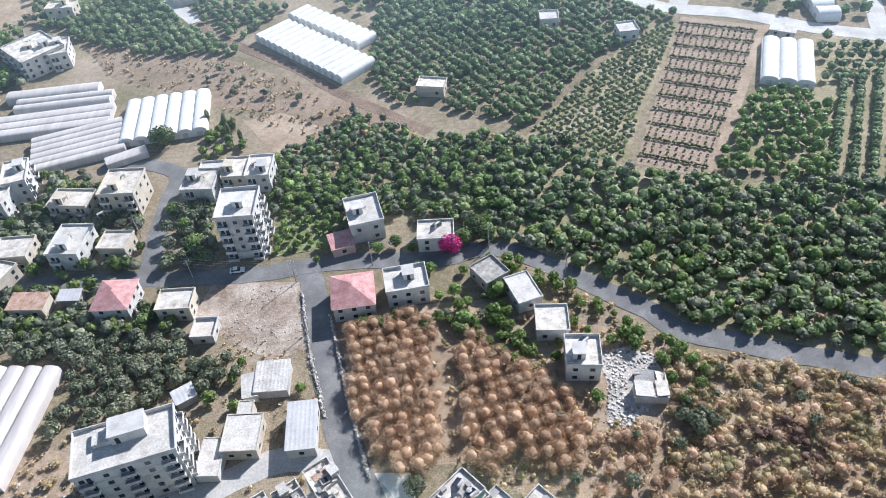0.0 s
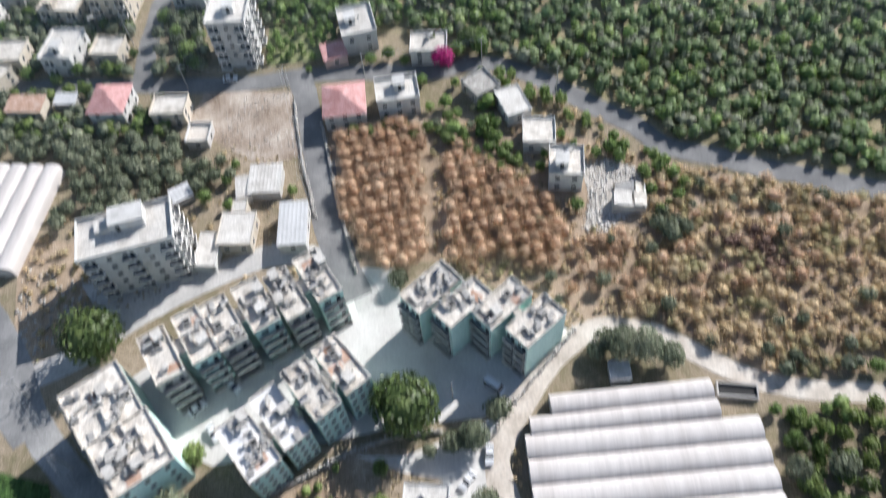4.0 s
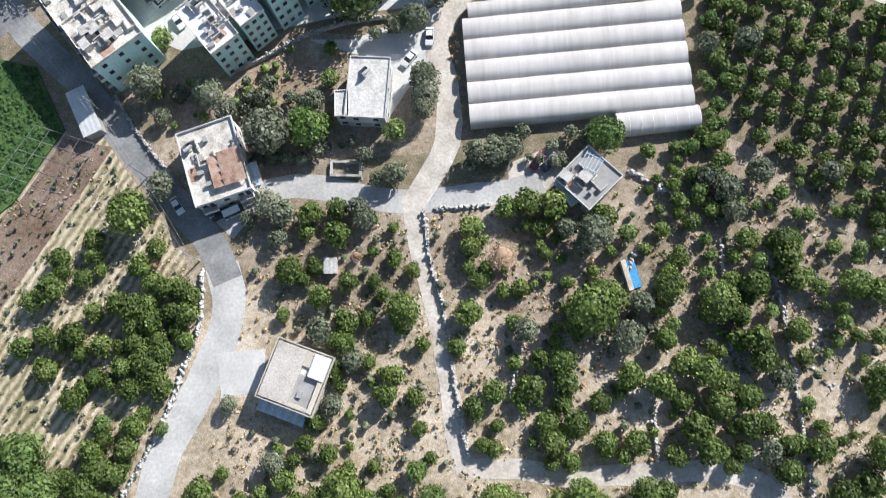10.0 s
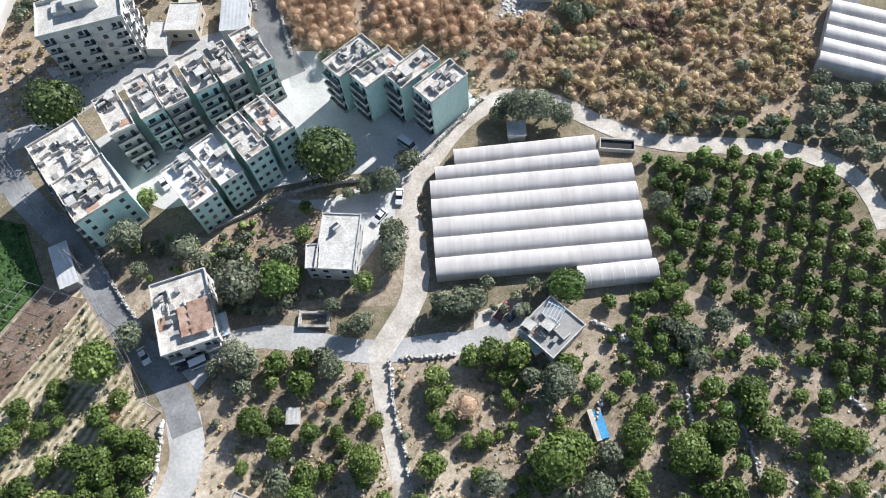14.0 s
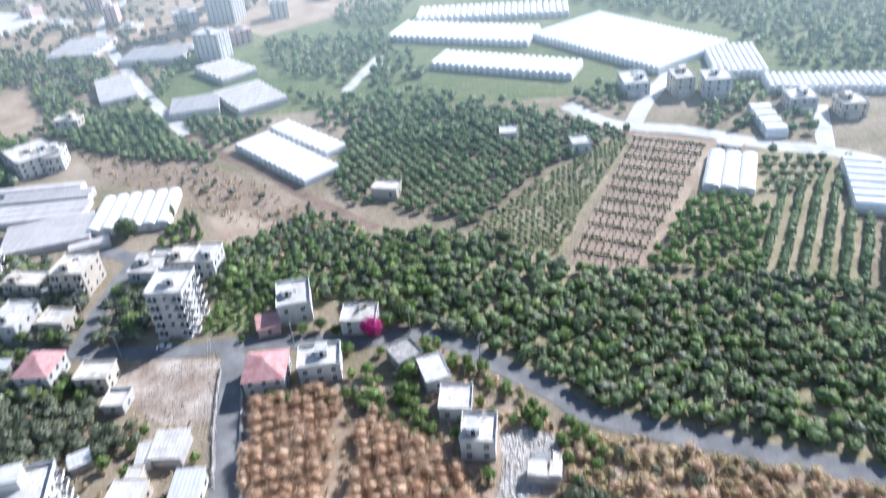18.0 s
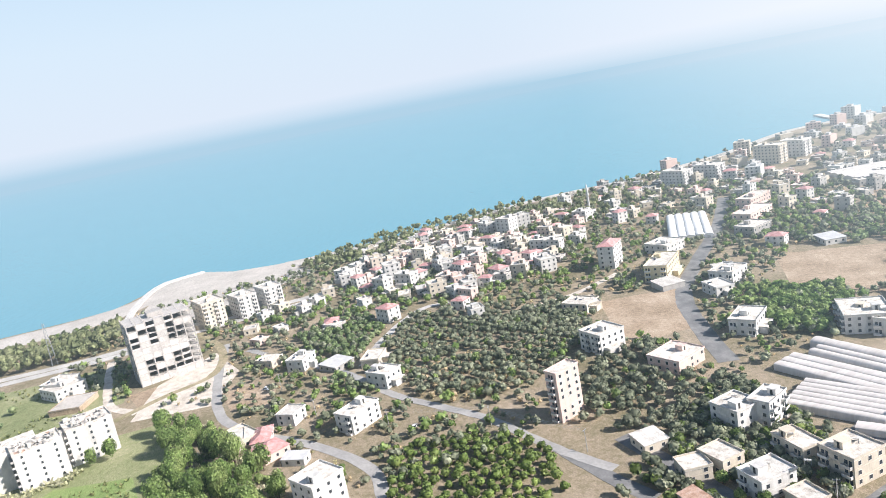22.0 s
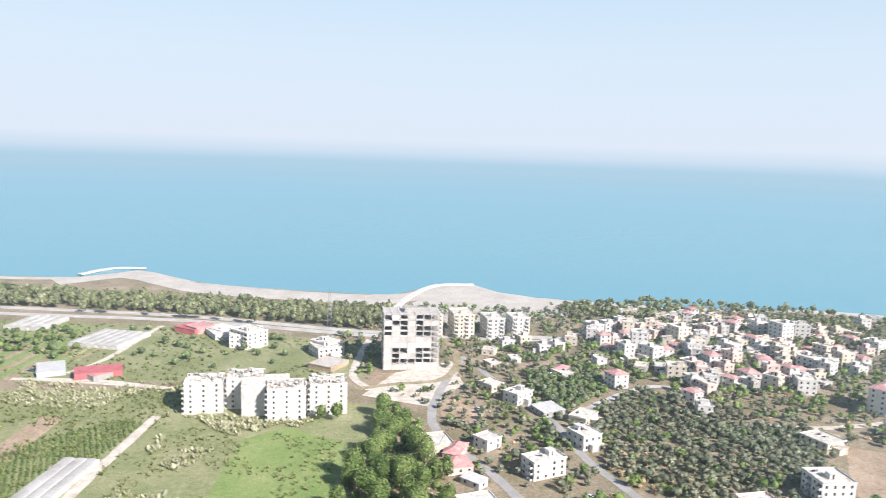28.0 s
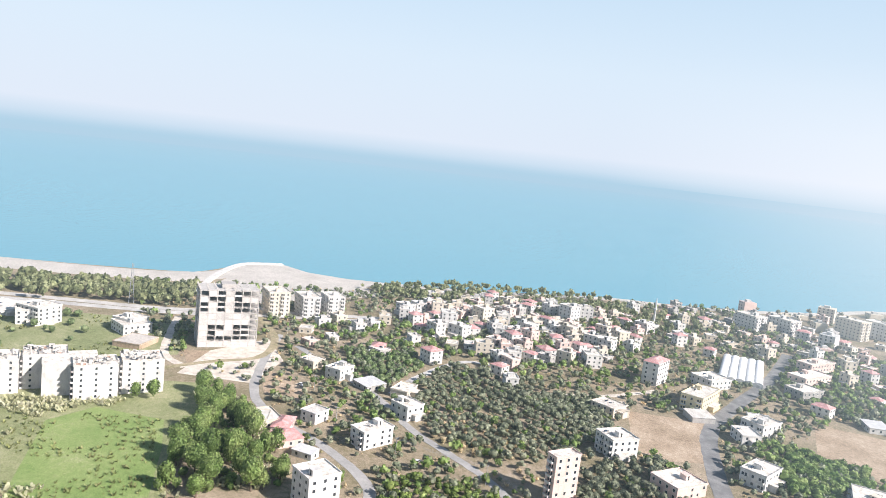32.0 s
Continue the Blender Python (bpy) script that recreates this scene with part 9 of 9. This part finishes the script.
stuff("tree_cluster", "lush", places([(-24.1, 155.4), (-0.7, 150.1), (27.2, 137.5), (29.7, 117), (12.3, 119), (-4.9, 132.9), (-20.5, 130.6)], 4.6, 0, 0.4, 0.7, 46, 1.2), 1.4, 2.6, 2, "garden trees behind the street")
stuff("tree_cluster", "olive", places([(111.7, 66.3), (145.1, 58.1), (130.9, 17.8), (115.6, 32.3), (105, 40.9)], 4.6, 0, 0.3, 0.9, 47, 1.2), 1.8, 2.6, 1, "green trees beside the arched greenhouse")
stuff("tree_cluster", "olive", places([(-600, -40), (-420, -30), (-330, 40), (-200, 60), (-170, 230), (-180, 420), (-330, 520), (-580, 560)], 6.2, 0, 0.45, 0.55, 48, 1.2), 1.2, 2.6, 3, "mixed garden trees of the coastal village")
stuff("tree_cluster", "lush", places([(-600, -40), (-420, -30), (-330, 40), (-200, 60), (-170, 230), (-180, 420), (-330, 520), (-580, 560)], 8.5, 0, 0.45, 0.5, 49, 1.2), 1.2, 2.6, 3, "green garden trees of the coastal village")
stuff("tree_cluster", "scrub", places([(-600, -40), (-420, -30), (-330, 40), (-200, 60), (-170, 230), (-180, 420), (-330, 520), (-580, 560)], 8, 0, 0.45, 0.5, 50, 1.0), 0.6, 1.6, 3, "dry bushes of the coastal village")
stuff("tree_cluster", "olive", places([(-600, 560), (-330, 520), (-150, 480), (-60, 600), (-40, 1300), (-360, 1400), (-400, 1100), (-560, 860)], 13, 0, 0.45, 0.5, 51, 2), 1.8, 3.4, 3, "trees among the far town blocks")


stuff("tree_cluster", "olive", places([(-383.3, 159.3), (-294.3, 244.9), (-247.8, 211.6), (-228.5, 161.7), (-234.1, 138.9), (-269.6, 119.6), (-313.2, 126.2)], 4.6, 20, 0.15, 0.9, 54, 1.2, across=1.45), 1.7, 2.4, 2, "grey-green olive grove")
stuff("tree_cluster", "citrus", places([(-222.2, 88.3), (-212.2, 115.8), (-189.1, 137.6), (-148.6, 120.6), (-143.1, 93.8), (-175.3, 70.7)], 4.6, 20, 0.2, 0.95, 55, 1.2), 1.6, 2.4, 2, "citrus grove below the street")
stuff("tree_cluster", "olive", places([(-230.3, 191), (-227.9, 225.9), (-174.7, 206.6), (-148.2, 181.5), (-140.4, 158), (-174, 157.5), (-202.6, 169.4)], 5.0, 0, 0.35, 0.85, 56, 1.2), 1.8, 2.8, 2, "trees between the houses")
stuff("tree_cluster", "lush", places([(-247.7, 299.9), (-208.6, 332.6), (-167, 277.7), (-183, 266.4), (-227.3, 281.3)], 5.0, 10, 0.2, 0.95, 57, 1.2), 2, 3, 2, "green grove behind the street")
stuff("tree_cluster", "dusty", places([(-305.4, 89.3), (-350.5, 97.1), (-319.1, 112.5), (-315.9, 124.1), (-278.7, 111.9), (-276.4, 91)], 4.8, 0, 0.3, 0.8, 58, 1.2), 1.6, 2.4, 2, "green orchard by the village street")
stuff("tree_cluster", "dusty", places([(-403.3, 99.4), (-419.5, 153), (-357.2, 141.2), (-332.5, 113.1), (-359.5, 98.4)], 4.8, 0, 0.3, 0.9, 59, 1.2), 1.8, 2.6, 2, "orchard below the village")



stuff("tree_cluster", "tall", places([(-329.2, -27.1), (-338.7, -14.6), (-309.7, -8.2), (-301.6, -18.6)], 7, 0, 0.3, 0.9, 63, 1.2), 2.5, 3.6, 1, "tall trees beside the white blocks")
stuff("tree_cluster", "pine", places([(-579.2, -522.6), (-616, -352.8), (-599.5, -193.4), (-570.2, 6.3), (-500, -1.5), (-512.9, -75.7), (-532.5, -170.5), (-552.5, -316.8), (-543.6, -491.9)], 7.2, 0, 0.3, 0.9, 64, 1.2), 2.6, 4.0, 3, "dense pine belt behind the beach")
stuff("tree_cluster", "pine", places([(-678.5, -730.7), (-657.2, -569.9), (-610.1, -289.6), (-578.4, -221.1), (-575.6, -329.6), (-594.9, -519.5), (-594.8, -646.7)], 7.8, 0, 0.3, 0.95, 65, 1.2), 2.4, 3.8, 3, "pine belt along the highway")
stuff("tree_cluster", "pine", places([(-583.2, 148.6), (-610.9, 187.3), (-573.5, 290.3), (-533.4, 487.3), (-481.6, 491.4), (-471, 380.6), (-515.3, 265.9), (-553.6, 173.2)], 8.0, 0, 0.35, 0.7, 66, 1.2), 1.8, 3.2, 3, "seaside trees behind the village")
stuff("tree_cluster", "pine", places([(-612.9, 144.6), (-636.4, 267.1), (-611.6, 385.7), (-583.7, 437.3), (-528.4, 403.3), (-553.4, 288.5), (-570.4, 184.7)], 8.0, 0, 0.35, 0.75, 67, 1.2), 2.0, 3.4, 3, "belt of seaside trees")
stuff("tree_cluster", "lush", places([(-453.3, 55.7), (-500.4, 235.3), (-446.6, 339), (-351.7, 296.3), (-347.1, 213.9), (-417.8, 129.8)], 9, 0, 0.4, 0.7, 68, 1.2), 1.6, 3.0, 2, "garden trees in the village")
stuff("tree_cluster", "olive", places([(-311.2, 177.4), (-326.6, 242.7), (-284.6, 229), (-247.4, 200.9), (-283.2, 194.6)], 5, 0, 0.3, 0.9, 69, 1.2), 1.8, 2.6, 2, "olive trees on the tan lot")
stuff("tree_cluster", "scrub", places([(-293.7, 122.4), (-282.2, 172), (-235, 172.6), (-233.2, 117.1)], 5, 0, 0.35, 0.8, 70, 1.2), 1.0, 2.2, 2, "dry shrubs and garden rows")
stuff("tree_cluster", "lush", places([(-499.7, -411), (-477.3, -263.1), (-480.1, -217.8), (-419.7, -188.3), (-421, -247.2), (-415.3, -329.9)], 7, 0, 0.4, 0.6, 71, 1.2), 1.5, 3.0, 2, "farm trees and hedges")

stuff("crop_rows", "row", places([(-250.6, -157.4), (-274.8, -149.1), (-307.8, -121.9), (-304.9, -103.9), (-252.4, -110.8), (-221.9, -116.4), (-216.7, -137)], 1.3, 25, 0.12, 1.0, 73, 1.2, across=1.9), 0.7, 1.05, 3, "tall leafy green crop rows")
stuff("tree_cluster", "lush", places([(-393.4, 438.5), (-383, 549.4), (-257.9, 419.2), (-277, 386.1), (-296.4, 369.5)], 6, 0, 0.35, 0.85, 74, 1.2), 1.8, 2.8, 2, "garden trees by the road")
stuff("tree_cluster", "lush", places([(-232.4, 305.4), (-210.5, 331.6), (-172.6, 306), (-185.9, 265.2)], 5, 0, 0.3, 0.95, 75, 1.2), 2, 3, 1, "dense green grove")
stuff("tree_cluster", "olive", places([(-524.9, 514.9), (-256.5, 604.1), (-120.4, 443.3), (-184.6, 402.6), (-269.8, 366.5), (-374, 372.8)], 9, 0, 0.4, 0.6, 76, 1.2), 1.8, 3, 3, "scattered trees in the town")
stuff("crop_plants", "crop", places([(-103, 40.2), (-83.5, 34.7), (-75.9, 19.3), (-86.2, 2.8), (-100.6, -8.1)], 1.25, 20, 0.2, 1.0, 77, 0.2), 0.6, 0.85, 3, "dense leafy crop plants")
stuff("tree_cluster", "citrus", places([(-142.1, 213.7), (-113.9, 195.6), (-110.3, 179.5), (-128.5, 181.9), (-145.2, 189.7), (-150.5, 203.8)], 4.4, 0, 0.35, 0.85, 78, 1.2), 1.6, 2.6, 2, "dark garden trees between the village houses")
stuff("tree_cluster", "citrus", places([(-135.8, 164.7), (-89.1, 158.9), (-85.7, 151.4), (-132, 154.8)], 4.6, 0, 0.35, 0.8, 79, 1.2), 1.5, 2.4, 2, "dark garden trees along the street")
stuff("tree_cluster", "citrus", places([(-128.1, 144.4), (-84.7, 139.9), (-71.3, 136.6), (-69.8, 128.4), (-124, 133.6)], 4.6, 0, 0.35, 0.75, 80, 1.2), 1.5, 2.4, 2, "dark garden trees behind the houses")
stuff("tree_cluster", "lush", places([(-51.5, 194.3), (-24.6, 187.5), (-29.3, 158.5), (-50.5, 157.6)], 3.2, 10, 0.15, 0.9, 81, 1.2), 1.0, 1.6, 2, "bright leafy garden rows beside the apartment house")
stuff("tree_cluster", "citrus", places([(-86.2, 227.6), (-71.1, 232.6), (-65.3, 212.3), (-80.9, 209.6)], 4.2, 0, 0.35, 0.85, 82, 1.2), 1.4, 2.2, 2, "dark garden trees below the cypresses")
stuff("tree_cluster", "lush", places([(-64.4, 30.2), (-36.4, 29.9), (-22.4, 37.2), (-19.8, 30.2), (-29.8, 18.8), (-48.7, 15.9), (-57.8, 17.7)], 3.2, 0, 0.4, 0.55, 83, 0.8), 0.6, 1.4, 2, "green bushes on the bank below the blocks")
stuff("tree_cluster", "olive", places([(-36, 15.2), (-9.7, 13.8), (-2.4, 9.5), (-19.6, 5.4), (-34.6, 10)], 3.4, 0, 0.4, 0.7, 84, 0.8), 0.8, 1.8, 2, "grey-green bushes along the lane")
stuff("tree_cluster", "lush", places([(65.6, 28.1), (73.3, 14.5), (90.3, -6.3), (110.5, -21.5), (111.7, -36.7), (48.8, -34.1), (60.8, -14.4), (54.2, 3.5)], 5.2, 0, 0.4, 0.5, 85, 1.0), 1.0, 2.0, 1, "green bushes on the lower terraces")
stuff("tree_cluster", "olive", places([(-578.3, 208.9), (-580, 278.1), (-555.3, 338), (-523.9, 393.4), (-453.1, 364.6), (-406.8, 312.8), (-367.2, 278.6), (-378.5, 231.5), (-362.1, 196.9), (-397.2, 194.2), (-478.9, 167.3)], 7, 0, 0.4, 0.7, 86, 0.6), 1.4, 2.4, 2, "garden trees between the packed houses")
stuff("tree_cluster", "olive", places([(-176.6, 218.7), (-142.1, 213.7), (-113.3, 197), (-98.7, 192), (-93, 177.2), (-90, 159), (-76.9, 157.3), (-82.5, 186.9), (-71.6, 182.5), (-68.2, 156.2), (-74.4, 153.5), (-81.1, 137.8), (-69.8, 128.4), (-140.1, 134.4)], 4.0, 0, 0.35, 0.85, 87, 0.5), 1.5, 2.5, 2, "garden trees filling the village plots")
stuff("tree_cluster", "citrus", places([(-176.6, 218.7), (-142.1, 213.7), (-113.3, 197), (-98.7, 192), (-93, 177.2), (-90, 159), (-76.9, 157.3), (-82.5, 186.9), (-71.6, 182.5), (-68.2, 156.2), (-74.4, 153.5), (-81.1, 137.8), (-69.8, 128.4), (-140.1, 134.4)], 4.6, 0, 0.35, 0.75, 88, 0.5), 1.5, 2.4, 2, "dark trees filling the village plots")
stuff("tree_cluster", "lush", places([(12.9, 153.1), (33.4, 136.8), (56, 115.9), (64.4, 105.8), (56.3, 93.4), (34, 95.8), (22.8, 110.5), (12.3, 119), (9.4, 135.4)], 3.6, 0, 0.4, 0.65, 89, 0.6), 1.0, 2.1, 1, "green garden trees round the ruined houses")
stuff("tree_cluster", "scrub", places([(12.9, 153.1), (33.4, 136.8), (56, 115.9), (83.4, 103.7), (100.4, 98.4), (97.4, 92.2), (58.3, 99.7), (23.9, 117.7), (9.4, 135.4)], 2.6, 0, 0.4, 0.85, 90, 0.6), 0.6, 1.3, 2, "dry ochre bushes along the road bank")
stuff("tree_cluster", "pine", places([(-584.1, -383.1), (-578.5, -186.2), (-553.6, -7.3), (-499.8, -3.7), (-532.5, -170.5), (-552.5, -316.8)], 8.5, 0, 0.35, 0.8, 91, 1.2), 2.6, 4.0, 3, "taller pines of the shore belt")
stuff("tree_cluster", "olive", places([(14.1, 13.9), (44.6, 11.1), (45.3, 5.1), (36.1, 3.7), (29.6, 6), (16.1, 6.1)], 3.0, 0, 0.35, 0.85, 92, 0.5), 1.0, 1.9, 1, "grey-green bushes along the greenhouse foot")
stuff("tree_cluster", "lush", places([(68.1, 42.8), (74.3, 42.3), (70.6, 8.2), (64.5, 9.9)], 2.8, 0, 0.35, 0.85, 93, 0.5), 0.9, 1.7, 1, "green bushes beside the greenhouse")
stuff("tree_cluster", "citrus", places([(49.1, 6.9), (67.6, 11), (73.4, -7.1), (54.4, -11)], 3.4, 0, 0.35, 0.75, 94, 0.5), 1.1, 2.0, 1, "dark bushes below the greenhouse")
stuff("tree_cluster", "olive", places([(-37.9, 30), (-16.6, 23.7), (-12.6, 7.8), (-33.1, 11.6), (-36.2, 21.4)], 3.6, 0, 0.35, 0.75, 95, 0.6), 1.3, 2.3, 1, "grey-green trees between the two houses")
stuff("tree_cluster", "citrus", places([(-61.4, 37.4), (-51.6, 33.8), (-46.6, 19.2), (-53.4, 22.5)], 3.6, 0, 0.35, 0.8, 96, 0.6), 1.2, 2.2, 1, "dark trees along the road bank")
stuff("tree_cluster", "citrus", places([(16.8, -5.4), (103.4, -5), (100.5, -58.4), (33.1, -58.3), (19.5, -47.4)], 5.4, 12, 0.35, 0.55, 97, 0.8), 1.0, 1.9, 1, "small citrus trees scattered over the terraces")
stuff("tree_cluster", "citrus", places([(-31.3, -1.7), (1.1, -2.1), (5.4, -29), (9.2, -55.8), (-31.4, -54.7), (-11.1, -23.7)], 5.6, 12, 0.35, 0.5, 98, 0.8), 1.0, 1.8, 1, "small citrus trees in the stony garden")

tufts("grass_tufts", [(-100, -1), (-66.1, 14), (-46.5, -11), (-44, -20), (-48, -33), (-56, -50), (-59, -72), (-92, -72)], 1.25, .5, "drytuft", "rows of pale straw tufts along the ground streaks", 201, 58, .75, .2, .06, 1.6)
tufts("grass_tufts", [(-100, -1), (-66.1, 14), (-46.5, -11), (-44, -20), (-48, -33), (-56, -50), (-59, -72), (-92, -72)], 1.6, .5, "greentuft", "green weeds along the ground streaks", 202, 58, .5, .2, .1, 2.0)
tufts("grass_tufts", [(-33, -1.7), (1, -2.5), (10, -55), (20, -62), (-32, -66), (-40, -52), (-27, -28)], 1.3, .5, "drytuft", "dry straw tufts in the stony garden", 203, 20, .7, .45, .07)
tufts("grass_tufts", [(8, -5), (48, -2), (68, 8), (104, -10), (108, -40), (102, -74), (20, -70), (12, -50)], 1.35, .5, "drytuft", "dry straw tufts on the terraces", 204, 10, .7, .45, .06)
tufts("grass_tufts", [(8, -5), (48, -2), (68, 8), (104, -10), (108, -40), (102, -74), (20, -70), (-30, -66), (-28, -30), (2, -3)], 2.4, .6, "greentuft", "green weeds on the terraces", 205, 10, .6, .45, .09)
tufts("grass_tufts", [(-64, 31), (-35, 29), (-19.8, 39), (-3, 30), (-12, 10), (-28, 9), (-48, 2), (-56, 15)], 1.2, .5, "drytuft", "dry grass on the bank between the houses", 206, 0, .7, .45, .08)
tufts("grass_tufts", [(68, 43), (87, 43), (108, 36), (118, 17), (121, -10), (110, -21), (90, -9), (69, 13)], 1.6, .55, "greentuft", "green weeds between the citrus rows", 207, 0, .6, .45, .08)
tufts("grass_tufts", [(-32, 130), (20, 130), (94, 97), (118, 89), (112, 67), (72, 49), (30, 64), (-2, 84), (-21, 84)], 1.9, .7, "drytuft", "dry grass under the withered orchard", 208, 0, .6, .45, .06)
stuff("hedge", "scrub", places([(11.5, 18), (14, 18), (14, 44), (19, 50), (16, 52), (11, 44)], 1.5, 0, 0.3, 0.95, 209, 0.0), 0.5, 1.0, 3, "withered hedge along the greenhouse ends")
stuff("hedge", "olive", places([(64, 54), (74, 49), (98, 47.5), (112, 42), (110, 47), (98, 52), (74, 54)], 3.2, 0, 0.3, 0.85, 210, 0.4), 1.1, 2.1, 5, "grey-green bushes along the dusty track")
stuff("hedge", "lush", places([(66, 43.5), (84, 43), (98, 41), (108, 36), (106, 34), (84, 39), (67, 40)], 3.0, 0, 0.3, 0.8, 211, 0.4), 1.0, 1.9, 5, "green bushes at the orchard edge")
WOOD = [(-322, 9), (-316, 34), (-266, 38), (-226, 52), (-206, 48), (-211, -3), (-256, 6), (-288, 7)]
trees("tall", places(WOOD, 11, 10, .3, .8, 301, 2.0), 3.6, 5.4, "tall dark leafy tree beside the meadow", 0)
trees("poplar", places(WOOD, 11.5, 30, .35, .7, 302, 2.0), 2.6, 4.2, "tall bright leafy tree beside the meadow", 4)
stuff("undergrowth", "lush", places(WOOD, 5.6, 0, .4, .7, 303, 1.0), 1.2, 2.4, 5, "leafy undergrowth below tall trees")
tufts("reeds", WOOD, 2.6, 2.2, "reed", "pale reeds below tall trees", 304, 0, .6, .45, .05)
tufts("reeds", [(-318, -88), (-296, -90), (-262, -92), (-250, -70), (-292, -54), (-306, -36), (-296, -12), (-312, -10)], 2.0, 2.2, "reed", "tall pale reeds beside the meadow", 305, 0, .75, .45, .03)
tufts("reeds", [(-370, -210), (-366, -108), (-318, -98), (-318, -125), (-326, -187)], 2.4, 1.9, "reed", "tall pale reeds along the farm plots", 306, 0, .6, .45, .03)
tufts("reeds", [(-222, -40), (-232, -90), (-212, -92), (-208, -40)], 2.2, 1.9, "reed", "pale reeds at the meadow edge", 307, 0, .6, .45, .04)
tufts("grass_tufts", [(-350, -200), (-357, -104), (-316, -92), (-260, -96), (-222, -108), (-220, -170), (-290, -245)], 2.6, 1.3, "greentuft", "rough grass on the green meadow", 311, 0, .7, .45, .03)
tufts("grass_tufts", [(-300, -92), (-298, -55), (-288, -4), (-214, -4), (-214, -92)], 2.4, 1.1, "greentuft", "rough grass by the white apartment row", 312, 0, .55, .45, .04)
tufts("grass_tufts", [(-515, -420), (-503, -168), (-463, 6), (-388, -3), (-371, -112), (-368, -293), (-437, -438)], 4.2, 1.6, "greentuft", "rough grass between the farm plots", 313, 0, .6, .45, .02)
stuff("tree_cluster", "dusty", places([(-505, -300), (-480, -60), (-455, 4), (-392, -6), (-374, -110), (-370, -280)], 15, 0, .45, .5, 314, 2.0, .015), 1.6, 3.4, 2, "scattered bushes between the farm plots")
stuff("tree_cluster", "lush", places([(-372, -108), (-330, -96), (-330, -88), (-372, -98)], 5, 0, .4, .8, 315, 1.0), 1.6, 3.0, 2, "leafy hedge along the farm lane")
stuff("bushes", "olive", places([(-60, 84), (-42, 84), (-42, 90), (-60, 88)], 3.6, 0, .4, .7, 321, .4), 1.2, 2.2, 1, "grey-green bushes beside the pale annexe")
stuff("bushes", "lush", places([(-68, 122), (-42, 118), (-33, 100), (-41, 104), (-55, 100), (-66, 104)], 4.6, 0, .4, .6, 322, .6), 1.0, 2.0, 1, "green bushes round the barn")
stuff("bushes", "scrub", places([(-108, 98), (-92, 94), (-84, 66), (-96, 62)], 2.6, 0, .4, .7, 323, .4), .5, 1.3, 5, "rusty dry bushes on the rubble lot")
tufts("grass_tufts", [(-108, 100), (-66, 132), (-36, 118), (-30, 84), (-60, 84), (-92, 66)], 1.7, .6, "drytuft", "dry grass round the sheds", 324, 0, .6, .45, .06)
tufts("grass_tufts", [(-150, 302), (-78, 277), (-12, 223), (-25, 206), (-82, 244), (-129, 272)], 2.4, .9, "drytuft", "dry grass on the brown slope", 325, 0, .6, .45, .04)
